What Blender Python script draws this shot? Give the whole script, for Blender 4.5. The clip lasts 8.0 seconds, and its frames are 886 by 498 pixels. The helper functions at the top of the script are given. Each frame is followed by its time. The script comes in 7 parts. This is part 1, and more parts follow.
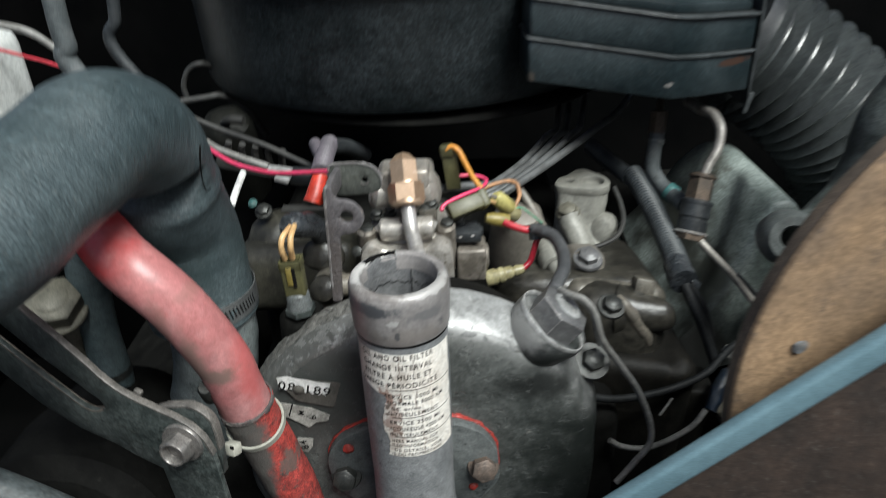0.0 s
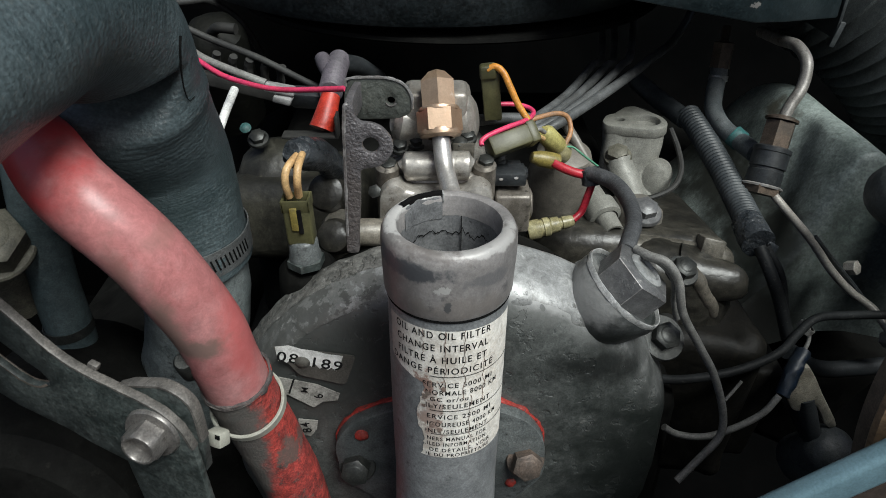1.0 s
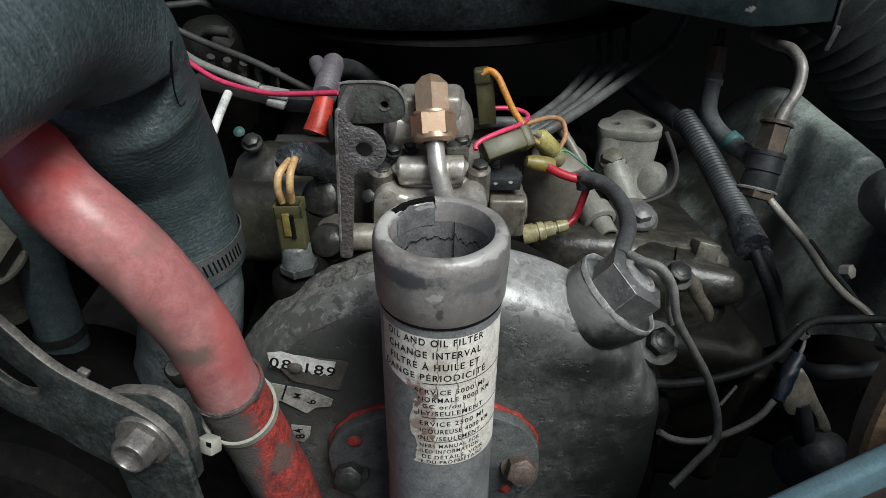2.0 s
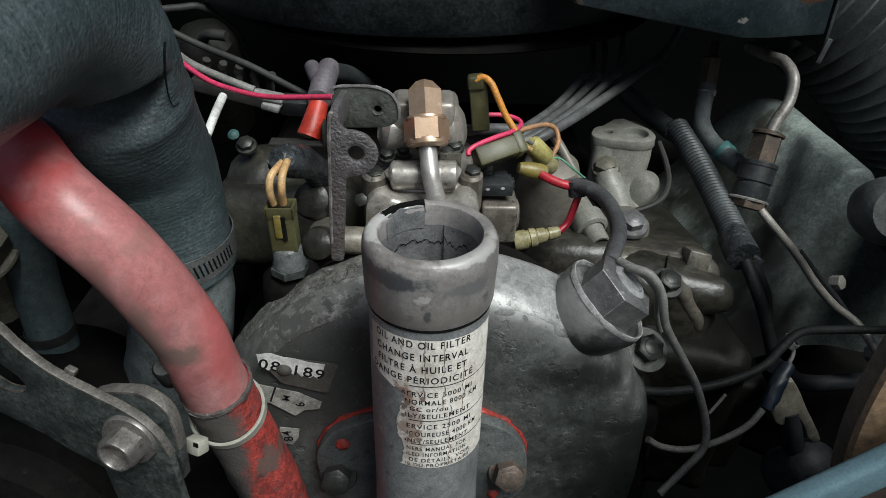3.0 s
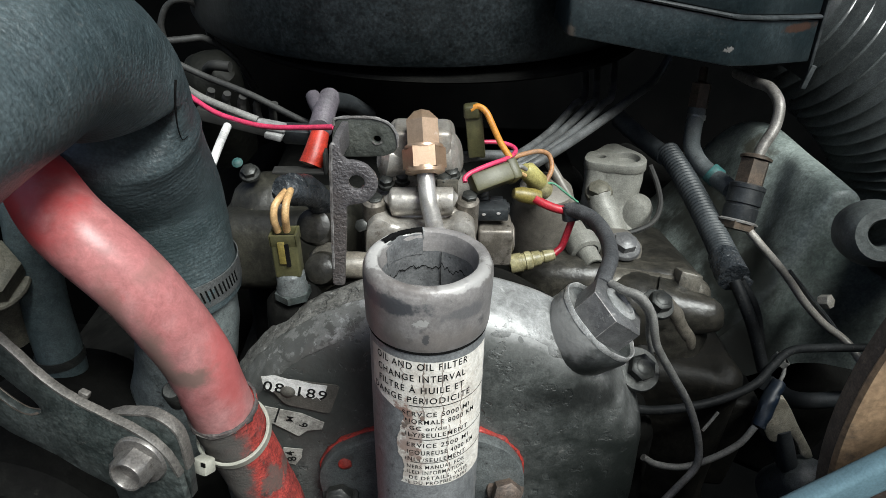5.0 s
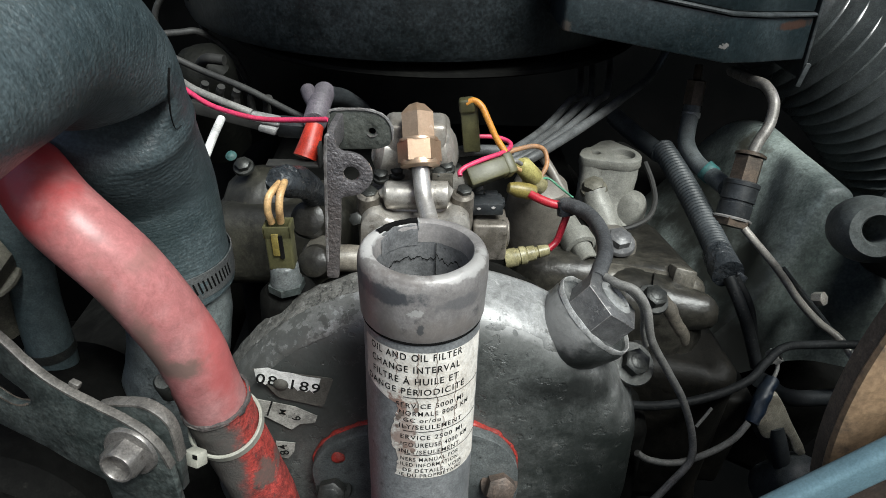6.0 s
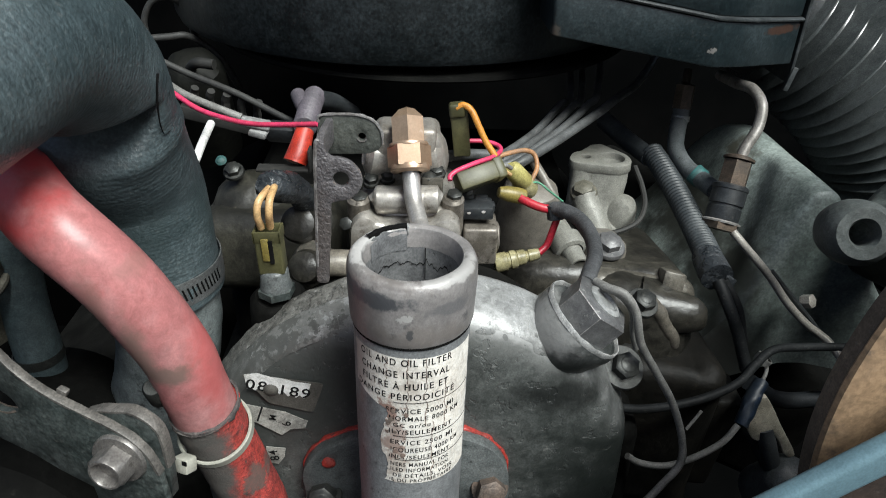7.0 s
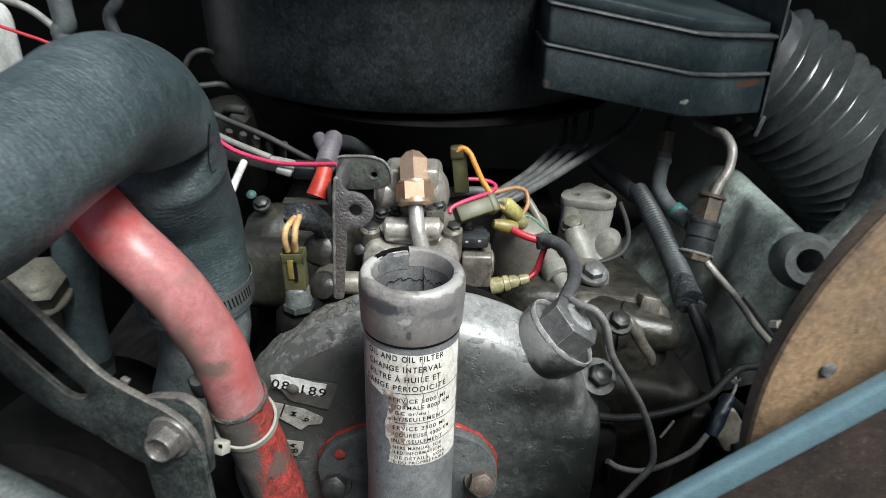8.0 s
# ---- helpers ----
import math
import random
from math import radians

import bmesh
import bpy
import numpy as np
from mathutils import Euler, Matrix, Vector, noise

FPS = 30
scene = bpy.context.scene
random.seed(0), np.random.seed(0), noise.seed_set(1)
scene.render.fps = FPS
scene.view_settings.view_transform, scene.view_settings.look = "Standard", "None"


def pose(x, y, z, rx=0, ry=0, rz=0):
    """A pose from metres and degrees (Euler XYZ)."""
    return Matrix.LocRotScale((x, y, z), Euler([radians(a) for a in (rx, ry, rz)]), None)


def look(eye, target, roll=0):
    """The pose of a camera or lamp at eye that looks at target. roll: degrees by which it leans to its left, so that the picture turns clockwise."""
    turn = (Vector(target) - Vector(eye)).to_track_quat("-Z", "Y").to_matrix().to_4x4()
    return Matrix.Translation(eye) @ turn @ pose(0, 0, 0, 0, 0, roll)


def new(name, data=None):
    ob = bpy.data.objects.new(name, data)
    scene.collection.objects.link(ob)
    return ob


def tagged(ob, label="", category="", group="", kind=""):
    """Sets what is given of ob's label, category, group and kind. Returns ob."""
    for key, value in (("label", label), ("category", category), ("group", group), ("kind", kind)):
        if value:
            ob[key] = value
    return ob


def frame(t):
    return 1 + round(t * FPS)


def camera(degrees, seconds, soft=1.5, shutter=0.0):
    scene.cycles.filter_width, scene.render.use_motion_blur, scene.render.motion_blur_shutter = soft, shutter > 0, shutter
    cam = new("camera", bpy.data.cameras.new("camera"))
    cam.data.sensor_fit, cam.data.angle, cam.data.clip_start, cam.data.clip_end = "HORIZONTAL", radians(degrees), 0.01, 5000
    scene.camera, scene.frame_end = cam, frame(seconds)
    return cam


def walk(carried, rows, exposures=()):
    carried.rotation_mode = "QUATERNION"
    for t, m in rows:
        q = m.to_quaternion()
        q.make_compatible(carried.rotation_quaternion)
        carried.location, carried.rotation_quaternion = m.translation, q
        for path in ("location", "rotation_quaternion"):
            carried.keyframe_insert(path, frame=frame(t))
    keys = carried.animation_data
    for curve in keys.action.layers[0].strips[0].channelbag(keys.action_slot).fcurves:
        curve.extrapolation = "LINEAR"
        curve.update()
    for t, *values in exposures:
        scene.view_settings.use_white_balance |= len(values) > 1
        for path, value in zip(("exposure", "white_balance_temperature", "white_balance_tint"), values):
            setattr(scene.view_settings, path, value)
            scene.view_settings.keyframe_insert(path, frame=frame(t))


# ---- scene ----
cam = camera(65.2, 8.0, soft=0.75, shutter=0.7)
PATH = [
    (0, (-0.004, 0.018, 1.163), (-0.028, 1.77, 0.199), -2.5),
    (0.5, (-0.023, 0.064, 1.132), (-0.043, 1.76, 0.073), 0.3),
    (1, (-0.031, 0.085, 1.124), (-0.012, 1.759, 0.03), 0.5),
    (1.5, (-0.03, 0.087, 1.125), (-0.007, 1.761, 0.032), 0.3),
    (3, (-0.027, 0.085, 1.124), (0.01, 1.774, 0.053), 1.6),
    (3.5, (-0.024, 0.081, 1.131), (0.019, 1.782, 0.08), 1.1),
    (4, (-0.025, 0.08, 1.13), (0.016, 1.79, 0.094), 1.2),
    (4.5, (-0.026, 0.078, 1.132), (0.01, 1.795, 0.106), 1.1),
    (6, (-0.027, 0.076, 1.128), (0.03, 1.795, 0.108), 1.8),
    (6.5, (-0.027, 0.076, 1.126), (0.043, 1.796, 0.106), 2.1),
    (7, (-0.026, 0.076, 1.129), (0.053, 1.799, 0.116), 2.0),
    (7.5, (-0.024, 0.063, 1.138), (0.035, 1.802, 0.151), 1.1),
    (8, (-0.02, 0.027, 1.149), (0.017, 1.802, 0.228), 1.9),
]
walk(cam, [(t, look(eye, target, roll)) for t, eye, target, roll in PATH],
     exposures=[(0.0, 1.0), (0.5, 1.0), (1.0, 0.61), (1.5, 0.49), (3.0, 0.43), (3.5, 0.79), (4.0, 0.92), (4.5, 0.95), (6.5, 0.98), (8.0, 1.14)])

# ---- world, sun, exposure ----
world = bpy.data.worlds.new("sky")
scene.world = world
world.use_nodes = True
wn = world.node_tree.nodes
wl = world.node_tree.links
sky = wn.new("ShaderNodeTexSky")
sky.sky_type = "NISHITA"
sky.sun_disc = False
sky.sun_elevation = radians(56)
sky.sun_rotation = radians(141)
sky.air_density = 1.0
sky.dust_density = 4.0
wn["Background"].inputs["Strength"].default_value = 0.05
wl.new(sky.outputs[0], wn["Background"].inputs["Color"])
sun_data = bpy.data.lights.new("sun", "SUN")
sun_data.energy = 2.9
sun_data.angle = radians(30)
sun_data.color = (0.935, 1.0, 0.985)
sun_lamp = new("sun", sun_data)
sun_lamp.matrix_world = look((1.35, -1.35, 4.1), (0, 0.35, 0.9))


# ---- materials ----
def material(name, base, second=None, third=None, rough=0.6, metal=0.0, scale=60.0, fine=1300.0,
             bump=0.15, bump_scale=None, spread=(0.4, 0.62), spread2=(0.6, 0.7), rough_vary=0.15, wave=None, flake=None, spec=0.5, grainy=0.28, speck=0.08, mid=0.20, streak=None):
    """Procedural surface: base mixed with a second tone (broad blotches) and a third (small chips), fine grain in relief."""
    m = bpy.data.materials.new(name)
    m.use_nodes = True
    n, l = m.node_tree.nodes, m.node_tree.links
    b = n["Principled BSDF"]
    co = n.new("ShaderNodeTexCoord")
    second = second or tuple(c * 0.7 for c in base)
    n1 = n.new("ShaderNodeTexNoise")
    n1.inputs["Scale"].default_value = scale
    n1.inputs["Detail"].default_value = 6
    n1.inputs["Roughness"].default_value = 0.65
    l.new(co.outputs["Object"], n1.inputs["Vector"])
    r1 = n.new("ShaderNodeMapRange")
    r1.inputs["From Min"].default_value, r1.inputs["From Max"].default_value = spread
    l.new(n1.outputs["Fac"], r1.inputs["Value"])
    mix = n.new("ShaderNodeMixRGB")
    mix.inputs[1].default_value = (*base, 1)
    mix.inputs[2].default_value = (*second, 1)
    l.new(r1.outputs[0], mix.inputs[0])
    out = mix
    n2 = n.new("ShaderNodeTexNoise")
    n2.inputs["Scale"].default_value = fine
    n2.inputs["Detail"].default_value = 4
    l.new(co.outputs["Object"], n2.inputs["Vector"])
    if third:
        n3 = n.new("ShaderNodeTexNoise")
        n3.inputs["Scale"].default_value = scale * 3.1
        n3.inputs["Detail"].default_value = 7
        n3.inputs["Roughness"].default_value = 0.7
        l.new(co.outputs["Object"], n3.inputs["Vector"])
        r3 = n.new("ShaderNodeMapRange")
        r3.inputs["From Min"].default_value, r3.inputs["From Max"].default_value = spread2
        l.new(n3.outputs["Fac"], r3.inputs["Value"])
        mix3 = n.new("ShaderNodeMixRGB")
        mix3.inputs[2].default_value = (*third, 1)
        l.new(mix.outputs[0], mix3.inputs[1])
        l.new(r3.outputs[0], mix3.inputs[0])
        out = mix3
    if mid:
        # dirt and wear of a few millimetres
        nm = n.new("ShaderNodeTexNoise")
        nm.inputs["Scale"].default_value = 210
        nm.inputs["Detail"].default_value = 7
        nm.inputs["Roughness"].default_value = 0.72
        nm.inputs["Distortion"].default_value = 0.6
        l.new(co.outputs["Object"], nm.inputs["Vector"])
        rm = n.new("ShaderNodeMapRange")
        rm.inputs["From Min"].default_value, rm.inputs["From Max"].default_value = 0.36, 0.62
        rm.inputs["To Min"].default_value, rm.inputs["To Max"].default_value = 1 - mid * 1.25, 1 + mid * 0.6
        l.new(nm.outputs["Fac"], rm.inputs["Value"])
        worn = n.new("ShaderNodeVectorMath")
        worn.operation = "SCALE"
        l.new(out.outputs[0], worn.inputs[0])
        l.new(rm.outputs[0], worn.inputs["Scale"])
        out = worn
    if streak:
        # fine lines along one way of the surface
        st = n.new("ShaderNodeMapping")
        st.inputs["Scale"].default_value = streak[:3]
        l.new(co.outputs["UV"], st.inputs["Vector"])
        nk = n.new("ShaderNodeTexNoise")
        nk.inputs["Scale"].default_value = 1.0
        nk.inputs["Detail"].default_value = 5
        nk.inputs["Roughness"].default_value = 0.7
        l.new(st.outputs[0], nk.inputs["Vector"])
        rk = n.new("ShaderNodeMapRange")
        rk.inputs["From Min"].default_value, rk.inputs["From Max"].default_value = 0.34, 0.70
        rk.inputs["To Min"].default_value, rk.inputs["To Max"].default_value = 1 - streak[3], 1 + streak[3]
        l.new(nk.outputs["Fac"], rk.inputs["Value"])
        lined = n.new("ShaderNodeVectorMath")
        lined.operation = "SCALE"
        l.new(out.outputs[0], lined.inputs[0])
        l.new(rk.outputs[0], lined.inputs["Scale"])
        out = lined
    grain = n.new("ShaderNodeMixRGB")
    grain.blend_type = "OVERLAY"
    grain.inputs[0].default_value = grainy
    l.new(out.outputs[0], grain.inputs[1])
    rg = n.new("ShaderNodeMapRange")
    rg.inputs["From Min"].default_value, rg.inputs["From Max"].default_value = 0.28, 0.72
    l.new(n2.outputs["Fac"], rg.inputs["Value"])
    l.new(rg.outputs[0], grain.inputs[2])
    l.new(grain.outputs[0], b.inputs["Base Color"])
    if speck:
        # dust and grit: sparse small light flecks
        ns = n.new("ShaderNodeTexNoise")
        ns.inputs["Scale"].default_value = 520
        ns.inputs["Detail"].default_value = 3
        l.new(co.outputs["Object"], ns.inputs["Vector"])
        rs = n.new("ShaderNodeMapRange")
        rs.inputs["From Min"].default_value, rs.inputs["From Max"].default_value = 0.62, 0.70
        rs.inputs["To Max"].default_value = speck
        l.new(ns.outputs["Fac"], rs.inputs["Value"])
        mixs = n.new("ShaderNodeMixRGB")
        mixs.inputs[2].default_value = (0.34, 0.33, 0.3, 1)
        l.new(grain.outputs[0], mixs.inputs[1])
        l.new(rs.outputs[0], mixs.inputs[0])
        l.new(mixs.outputs[0], b.inputs["Base Color"])
    rr = n.new("ShaderNodeMapRange")
    rr.inputs["To Min"].default_value = max(0.05, rough - rough_vary)
    rr.inputs["To Max"].default_value = min(1.0, rough + rough_vary)
    l.new(n1.outputs["Fac"], rr.inputs["Value"])
    l.new(rr.outputs[0], b.inputs["Roughness"])
    b.inputs["Metallic"].default_value = metal
    b.inputs["Specular IOR Level"].default_value = spec
    bp = n.new("ShaderNodeBump")
    bp.inputs["Strength"].default_value = 1.0
    bp.inputs["Distance"].default_value = bump * (0.001 if bump_scale else 0.0004)
    height = n2.outputs["Fac"]
    if bump_scale:
        n4 = n.new("ShaderNodeTexNoise")
        n4.inputs["Scale"].default_value = bump_scale
        n4.inputs["Detail"].default_value = 8
        l.new(co.outputs["Object"], n4.inputs["Vector"])
        height = n4.outputs["Fac"]
    if flake:
        fscale, lo, hi, depth = flake
        nf = n.new("ShaderNodeTexNoise")
        nf.inputs["Scale"].default_value = fscale
        nf.inputs["Detail"].default_value = 5
        nf.inputs["Roughness"].default_value = 0.6
        l.new(co.outputs["Object"], nf.inputs["Vector"])
        rf = n.new("ShaderNodeMapRange")
        rf.interpolation_type = "SMOOTHSTEP"
        rf.inputs["From Min"].default_value, rf.inputs["From Max"].default_value = lo, hi
        l.new(nf.outputs["Fac"], rf.inputs["Value"])
        addf = n.new("ShaderNodeMath")
        addf.operation = "MULTIPLY_ADD"
        addf.inputs[1].default_value = depth
        l.new(rf.outputs[0], addf.inputs[0])
        l.new(height, addf.inputs[2])
        height = addf.outputs[0]
    if wave:
        axis, wscale, warp, depth = wave
        wv = n.new("ShaderNodeTexWave")
        wv.bands_direction = axis
        wv.inputs["Scale"].default_value = wscale
        wv.inputs["Distortion"].default_value = warp
        wv.inputs["Detail"].default_value = 3
        wv.inputs["Detail Scale"].default_value = 2
        l.new(co.outputs["UV"], wv.inputs["Vector"])
        add = n.new("ShaderNodeMath")
        add.operation = "MULTIPLY_ADD"
        add.inputs[1].default_value = depth
        l.new(wv.outputs["Fac"], add.inputs[0])
        l.new(height, add.inputs[2])
        height = add.outputs[0]
    l.new(height, bp.inputs["Height"])
    l.new(bp.outputs[0], b.inputs["Normal"])
    return m



def dirt_shade(m, colour, at, size, warp=0.5, scale=120.0, soft=0.3, most=1.0, outside=False):
    """Dirt, dust and wear, also painted light and shade: an uneven patch round a place of the thing, over the colour of
    its material.
    """
    n, l = m.node_tree.nodes, m.node_tree.links
    b = n["Principled BSDF"]
    before = b.inputs["Base Color"].links[0].from_socket
    co = n.new("ShaderNodeTexCoord")
    mp = n.new("ShaderNodeMapping")
    mp.vector_type = "TEXTURE"
    mp.inputs["Location"].default_value = at
    mp.inputs["Scale"].default_value = size
    l.new(co.outputs["Object"], mp.inputs["Vector"])
    far = n.new("ShaderNodeVectorMath")
    far.operation = "LENGTH"
    l.new(mp.outputs[0], far.inputs[0])
    nz = n.new("ShaderNodeTexNoise")
    nz.inputs["Scale"].default_value = scale
    nz.inputs["Detail"].default_value = 7
    nz.inputs["Roughness"].default_value = 0.65
    l.new(co.outputs["Object"], nz.inputs["Vector"])
    add = n.new("ShaderNodeMath")
    add.operation = "MULTIPLY_ADD"
    add.inputs[1].default_value = warp * 4
    l.new(nz.outputs["Fac"], add.inputs[0])
    l.new(far.outputs["Value"], add.inputs[2])
    rg = n.new("ShaderNodeMapRange")
    rg.interpolation_type = "SMOOTHSTEP"
    rg.inputs["From Min"].default_value = 1 - soft + warp * 2
    rg.inputs["From Max"].default_value = 1 + soft + warp * 2
    rg.inputs["To Min"].default_value, rg.inputs["To Max"].default_value = (0.0, most) if outside else (most, 0.0)
    l.new(add.outputs[0], rg.inputs["Value"])
    mix = n.new("ShaderNodeMixRGB")
    mix.inputs[2].default_value = (*colour, 1)
    l.new(rg.outputs[0], mix.inputs[0])
    l.new(before, mix.inputs[1])
    l.new(mix.outputs[0], b.inputs["Base Color"])


M = {}
M["rubber"] = material("black_rubber", (0.022, 0.026, 0.029), (0.045, 0.05, 0.053), (0.09, 0.09, 0.085), rough=0.55, scale=25, spread2=(0.66, 0.8))
M["wrapped"] = material("wrapped_rubber_hose", (0.038, 0.054, 0.059), (0.070, 0.091, 0.097), (0.14, 0.15, 0.149), rough=0.40, scale=22, fine=900, spread=(0.36, 0.66), spread2=(0.67, 0.82), wave=("Y", 17.0, 3.0, 0.10), bump=0.4, bump_scale=700, grainy=0.35, mid=0.16, streak=(5.0, 75.0, 1.0, 0.30))
M["plastic"] = material("black_plastic", (0.018, 0.02, 0.022), (0.032, 0.036, 0.038), (0.09, 0.085, 0.08), rough=0.45, scale=30, fine=800, spread2=(0.66, 0.8), grainy=0.4)
M["air_black"] = material("black_painted_sheet", (0.012, 0.019, 0.0215), (0.026, 0.036, 0.0395), (0.11, 0.08, 0.067), rough=0.36, scale=18, fine=700, spread2=(0.69, 0.75), bump=0.25, bump_scale=150, flake=(60, 0.5, 0.7, 0.3), spec=0.4, grainy=0.4, speck=0.04, mid=0.22)
M["cover"] = material("worn_black_cover_paint", (0.060, 0.065, 0.062), (0.108, 0.114, 0.109), (0.20, 0.197, 0.185), rough=0.38, scale=22, spread=(0.38, 0.66), spread2=(0.68, 0.73), bump=0.22, bump_scale=420, flake=(120, 0.585, 0.635, -1.0), grainy=0.34, mid=0.30)
M["lip"] = material("rubbed_grey_paint", (0.28, 0.284, 0.280), (0.19, 0.192, 0.188), (0.43, 0.43, 0.42), rough=0.36, metal=0.15, scale=55, spread=(0.46, 0.66), spread2=(0.61, 0.67), bump=0.15, flake=(150, 0.575, 0.60, -1.6), grainy=0.15, mid=0.28)
M["tube"] = material("grey_painted_steel", (0.145, 0.152, 0.156), (0.2, 0.207, 0.21), (0.04, 0.04, 0.041), rough=0.42, scale=42, spread2=(0.60, 0.70), bump=0.15, speck=0.08)
M["collar"] = material("dull_grey_metal", (0.292, 0.275, 0.266), (0.20, 0.19, 0.186), (0.11, 0.108, 0.11), rough=0.45, metal=0.15, scale=40, spread=(0.4, 0.64), spread2=(0.58, 0.70), bump=0.2, grainy=0.12, mid=0.14)
M["paper"] = material("dirty_white_label", (0.74, 0.71, 0.65), (0.55, 0.5, 0.44), (0.3, 0.16, 0.12), rough=0.55, scale=46, spread=(0.48, 0.72), spread2=(0.68, 0.74), bump=0.1)
M["old_paper"] = material("grimy_torn_paper", (0.34, 0.335, 0.305), (0.15, 0.147, 0.132), (0.06, 0.06, 0.055), rough=0.65, scale=90, spread=(0.46, 0.62), spread2=(0.58, 0.66))
M["ink"] = material("black_ink", (0.015, 0.015, 0.015), rough=0.8, spec=0.1, speck=0.0)
M["scuff"] = material("oily_brown_grime", (0.16, 0.13, 0.11), (0.24, 0.17, 0.14), (0.26, 0.14, 0.1), rough=0.5, scale=90, spread2=(0.62, 0.7))
M["sticker"] = material("grimy_olive_sticker", (0.095, 0.09, 0.078), (0.065, 0.062, 0.054), rough=0.6, scale=60)
M["white"] = material("white_paper", (0.74, 0.74, 0.72), (0.5, 0.5, 0.48), rough=0.6, scale=120, speck=0.0)
M["seal"] = material("red_silicone", (0.33, 0.03, 0.022), (0.2, 0.028, 0.022), (0.06, 0.03, 0.03), rough=0.5, scale=110, spread2=(0.56, 0.66), bump=0.5, bump_scale=500)
M["rust_bolt"] = material("rusty_bolt", (0.085, 0.07, 0.06), (0.13, 0.095, 0.075), (0.04, 0.038, 0.036), rough=0.6, metal=0.35, scale=120, bump=0.4)
M["bolt"] = material("dull_zinc_bolt", (0.21, 0.198, 0.186), (0.13, 0.122, 0.115), (0.075, 0.066, 0.06), rough=0.36, metal=0.5, scale=90, bump=0.12, mid=0.15)
M["dark_bolt"] = material("oily_dark_bolt", (0.030, 0.032, 0.030), (0.050, 0.051, 0.047), (0.085, 0.08, 0.072), rough=0.40, metal=0.4, scale=120, spread2=(0.66, 0.76), bump=0.25, speck=0.0)
M["line"] = material("grey_steel_line", (0.13, 0.135, 0.135), (0.075, 0.077, 0.076), (0.04, 0.038, 0.034), rough=0.5, metal=0.25, scale=60, spread2=(0.58, 0.72), bump=0.2)
M["silver"] = material("bright_worn_line", (0.56, 0.54, 0.52), (0.38, 0.36, 0.335), (0.2, 0.15, 0.115), rough=0.36, metal=0.6, scale=110, spread2=(0.64, 0.72), bump=0.10, mid=0.10, grainy=0.15)
M["brass"] = material("dull_brass", (0.50, 0.355, 0.245), (0.40, 0.265, 0.175), (0.62, 0.52, 0.43), rough=0.34, metal=0.65, scale=55, spread=(0.42, 0.7), spread2=(0.62, 0.72), bump=0.08, mid=0.08, grainy=0.08, speck=0.0)
M["alu"] = material("oily_cast_aluminium", (0.41, 0.388, 0.355), (0.25, 0.224, 0.19), (0.10, 0.078, 0.058), rough=0.36, metal=0.45, scale=52, spread=(0.42, 0.66), spread2=(0.58, 0.70), bump=0.22, bump_scale=300, mid=0.18, grainy=0.14, speck=0.03)
M["casting"] = material("grimy_brown_grey_casting", (0.150, 0.138, 0.115), (0.072, 0.066, 0.054), (0.028, 0.026, 0.021), rough=0.40, metal=0.15, scale=34, spread=(0.4, 0.62), spread2=(0.56, 0.70), bump=0.3, bump_scale=300, mid=0.30, grainy=0.2, speck=0.0)
M["olive_casting"] = material("grey_green_casting", (0.225, 0.223, 0.198), (0.145, 0.142, 0.122), (0.05, 0.047, 0.037), rough=0.55, metal=0.1, scale=26, spread=(0.42, 0.66), spread2=(0.60, 0.72), bump=0.25, bump_scale=300, mid=0.14, grainy=0.25)
M["valve"] = material("grey_green_engine_paint", (0.262, 0.302, 0.282), (0.092, 0.115, 0.106), (0.34, 0.34, 0.31), rough=0.42, scale=18, fine=600, spread=(0.42, 0.64), spread2=(0.69, 0.75), bump=0.3, bump_scale=110, grainy=0.3, spec=0.45, mid=0.26)
M["block"] = material("oily_engine_block", (0.0085, 0.0082, 0.0068), (0.017, 0.0152, 0.012), (0.036, 0.030, 0.021), rough=0.6, scale=32, spread2=(0.6, 0.72), bump=1.0, bump_scale=120, spec=0.25, speck=0.0)
# colour set near black to stand in for the deep shade of the bay
M["bay"] = material("shaded_bay_sheet", (0.0014, 0.0016, 0.0017), (0.003, 0.003, 0.003), rough=0.95, scale=10, spec=0.03, rough_vary=0.04, speck=0.0)
M["bracket"] = material("pitted_purple_grey_steel", (0.158, 0.148, 0.152), (0.115, 0.108, 0.112), (0.06, 0.055, 0.055), rough=0.42, metal=0.3, scale=45, spread=(0.4, 0.66), spread2=(0.60, 0.68), bump=0.9, bump_scale=800, grainy=0.2, mid=0.24, speck=0.0)
M["arm"] = material("black_bracket_paint", (0.034, 0.042, 0.040), (0.066, 0.076, 0.072), (0.15, 0.145, 0.133), rough=0.46, scale=45, fine=900, spread2=(0.65, 0.73), bump=0.4, bump_scale=260, grainy=0.45, mid=0.4)
M["arm_edge"] = material("worn_plate_edge", (0.155, 0.143, 0.130), (0.10, 0.093, 0.085), (0.23, 0.215, 0.195), rough=0.5, metal=0.15, scale=90, spread=(0.38, 0.6), spread2=(0.62, 0.72), bump=0.3, mid=0.3)
M["slot_edge"] = material("worn_slot_edge", (0.20, 0.165, 0.135), (0.12, 0.10, 0.085), (0.26, 0.22, 0.18), rough=0.55, metal=0.15, scale=90, bump=0.25)
M["red_hose"] = material("dusty_red_hose", (0.375, 0.142, 0.139), (0.43, 0.245, 0.238), (0.33, 0.092, 0.090), rough=0.44, scale=20, fine=1300, spread=(0.42, 0.66), spread2=(0.57, 0.76), bump=0.05, grainy=0.10, spec=0.48, speck=0.02, mid=0.18)
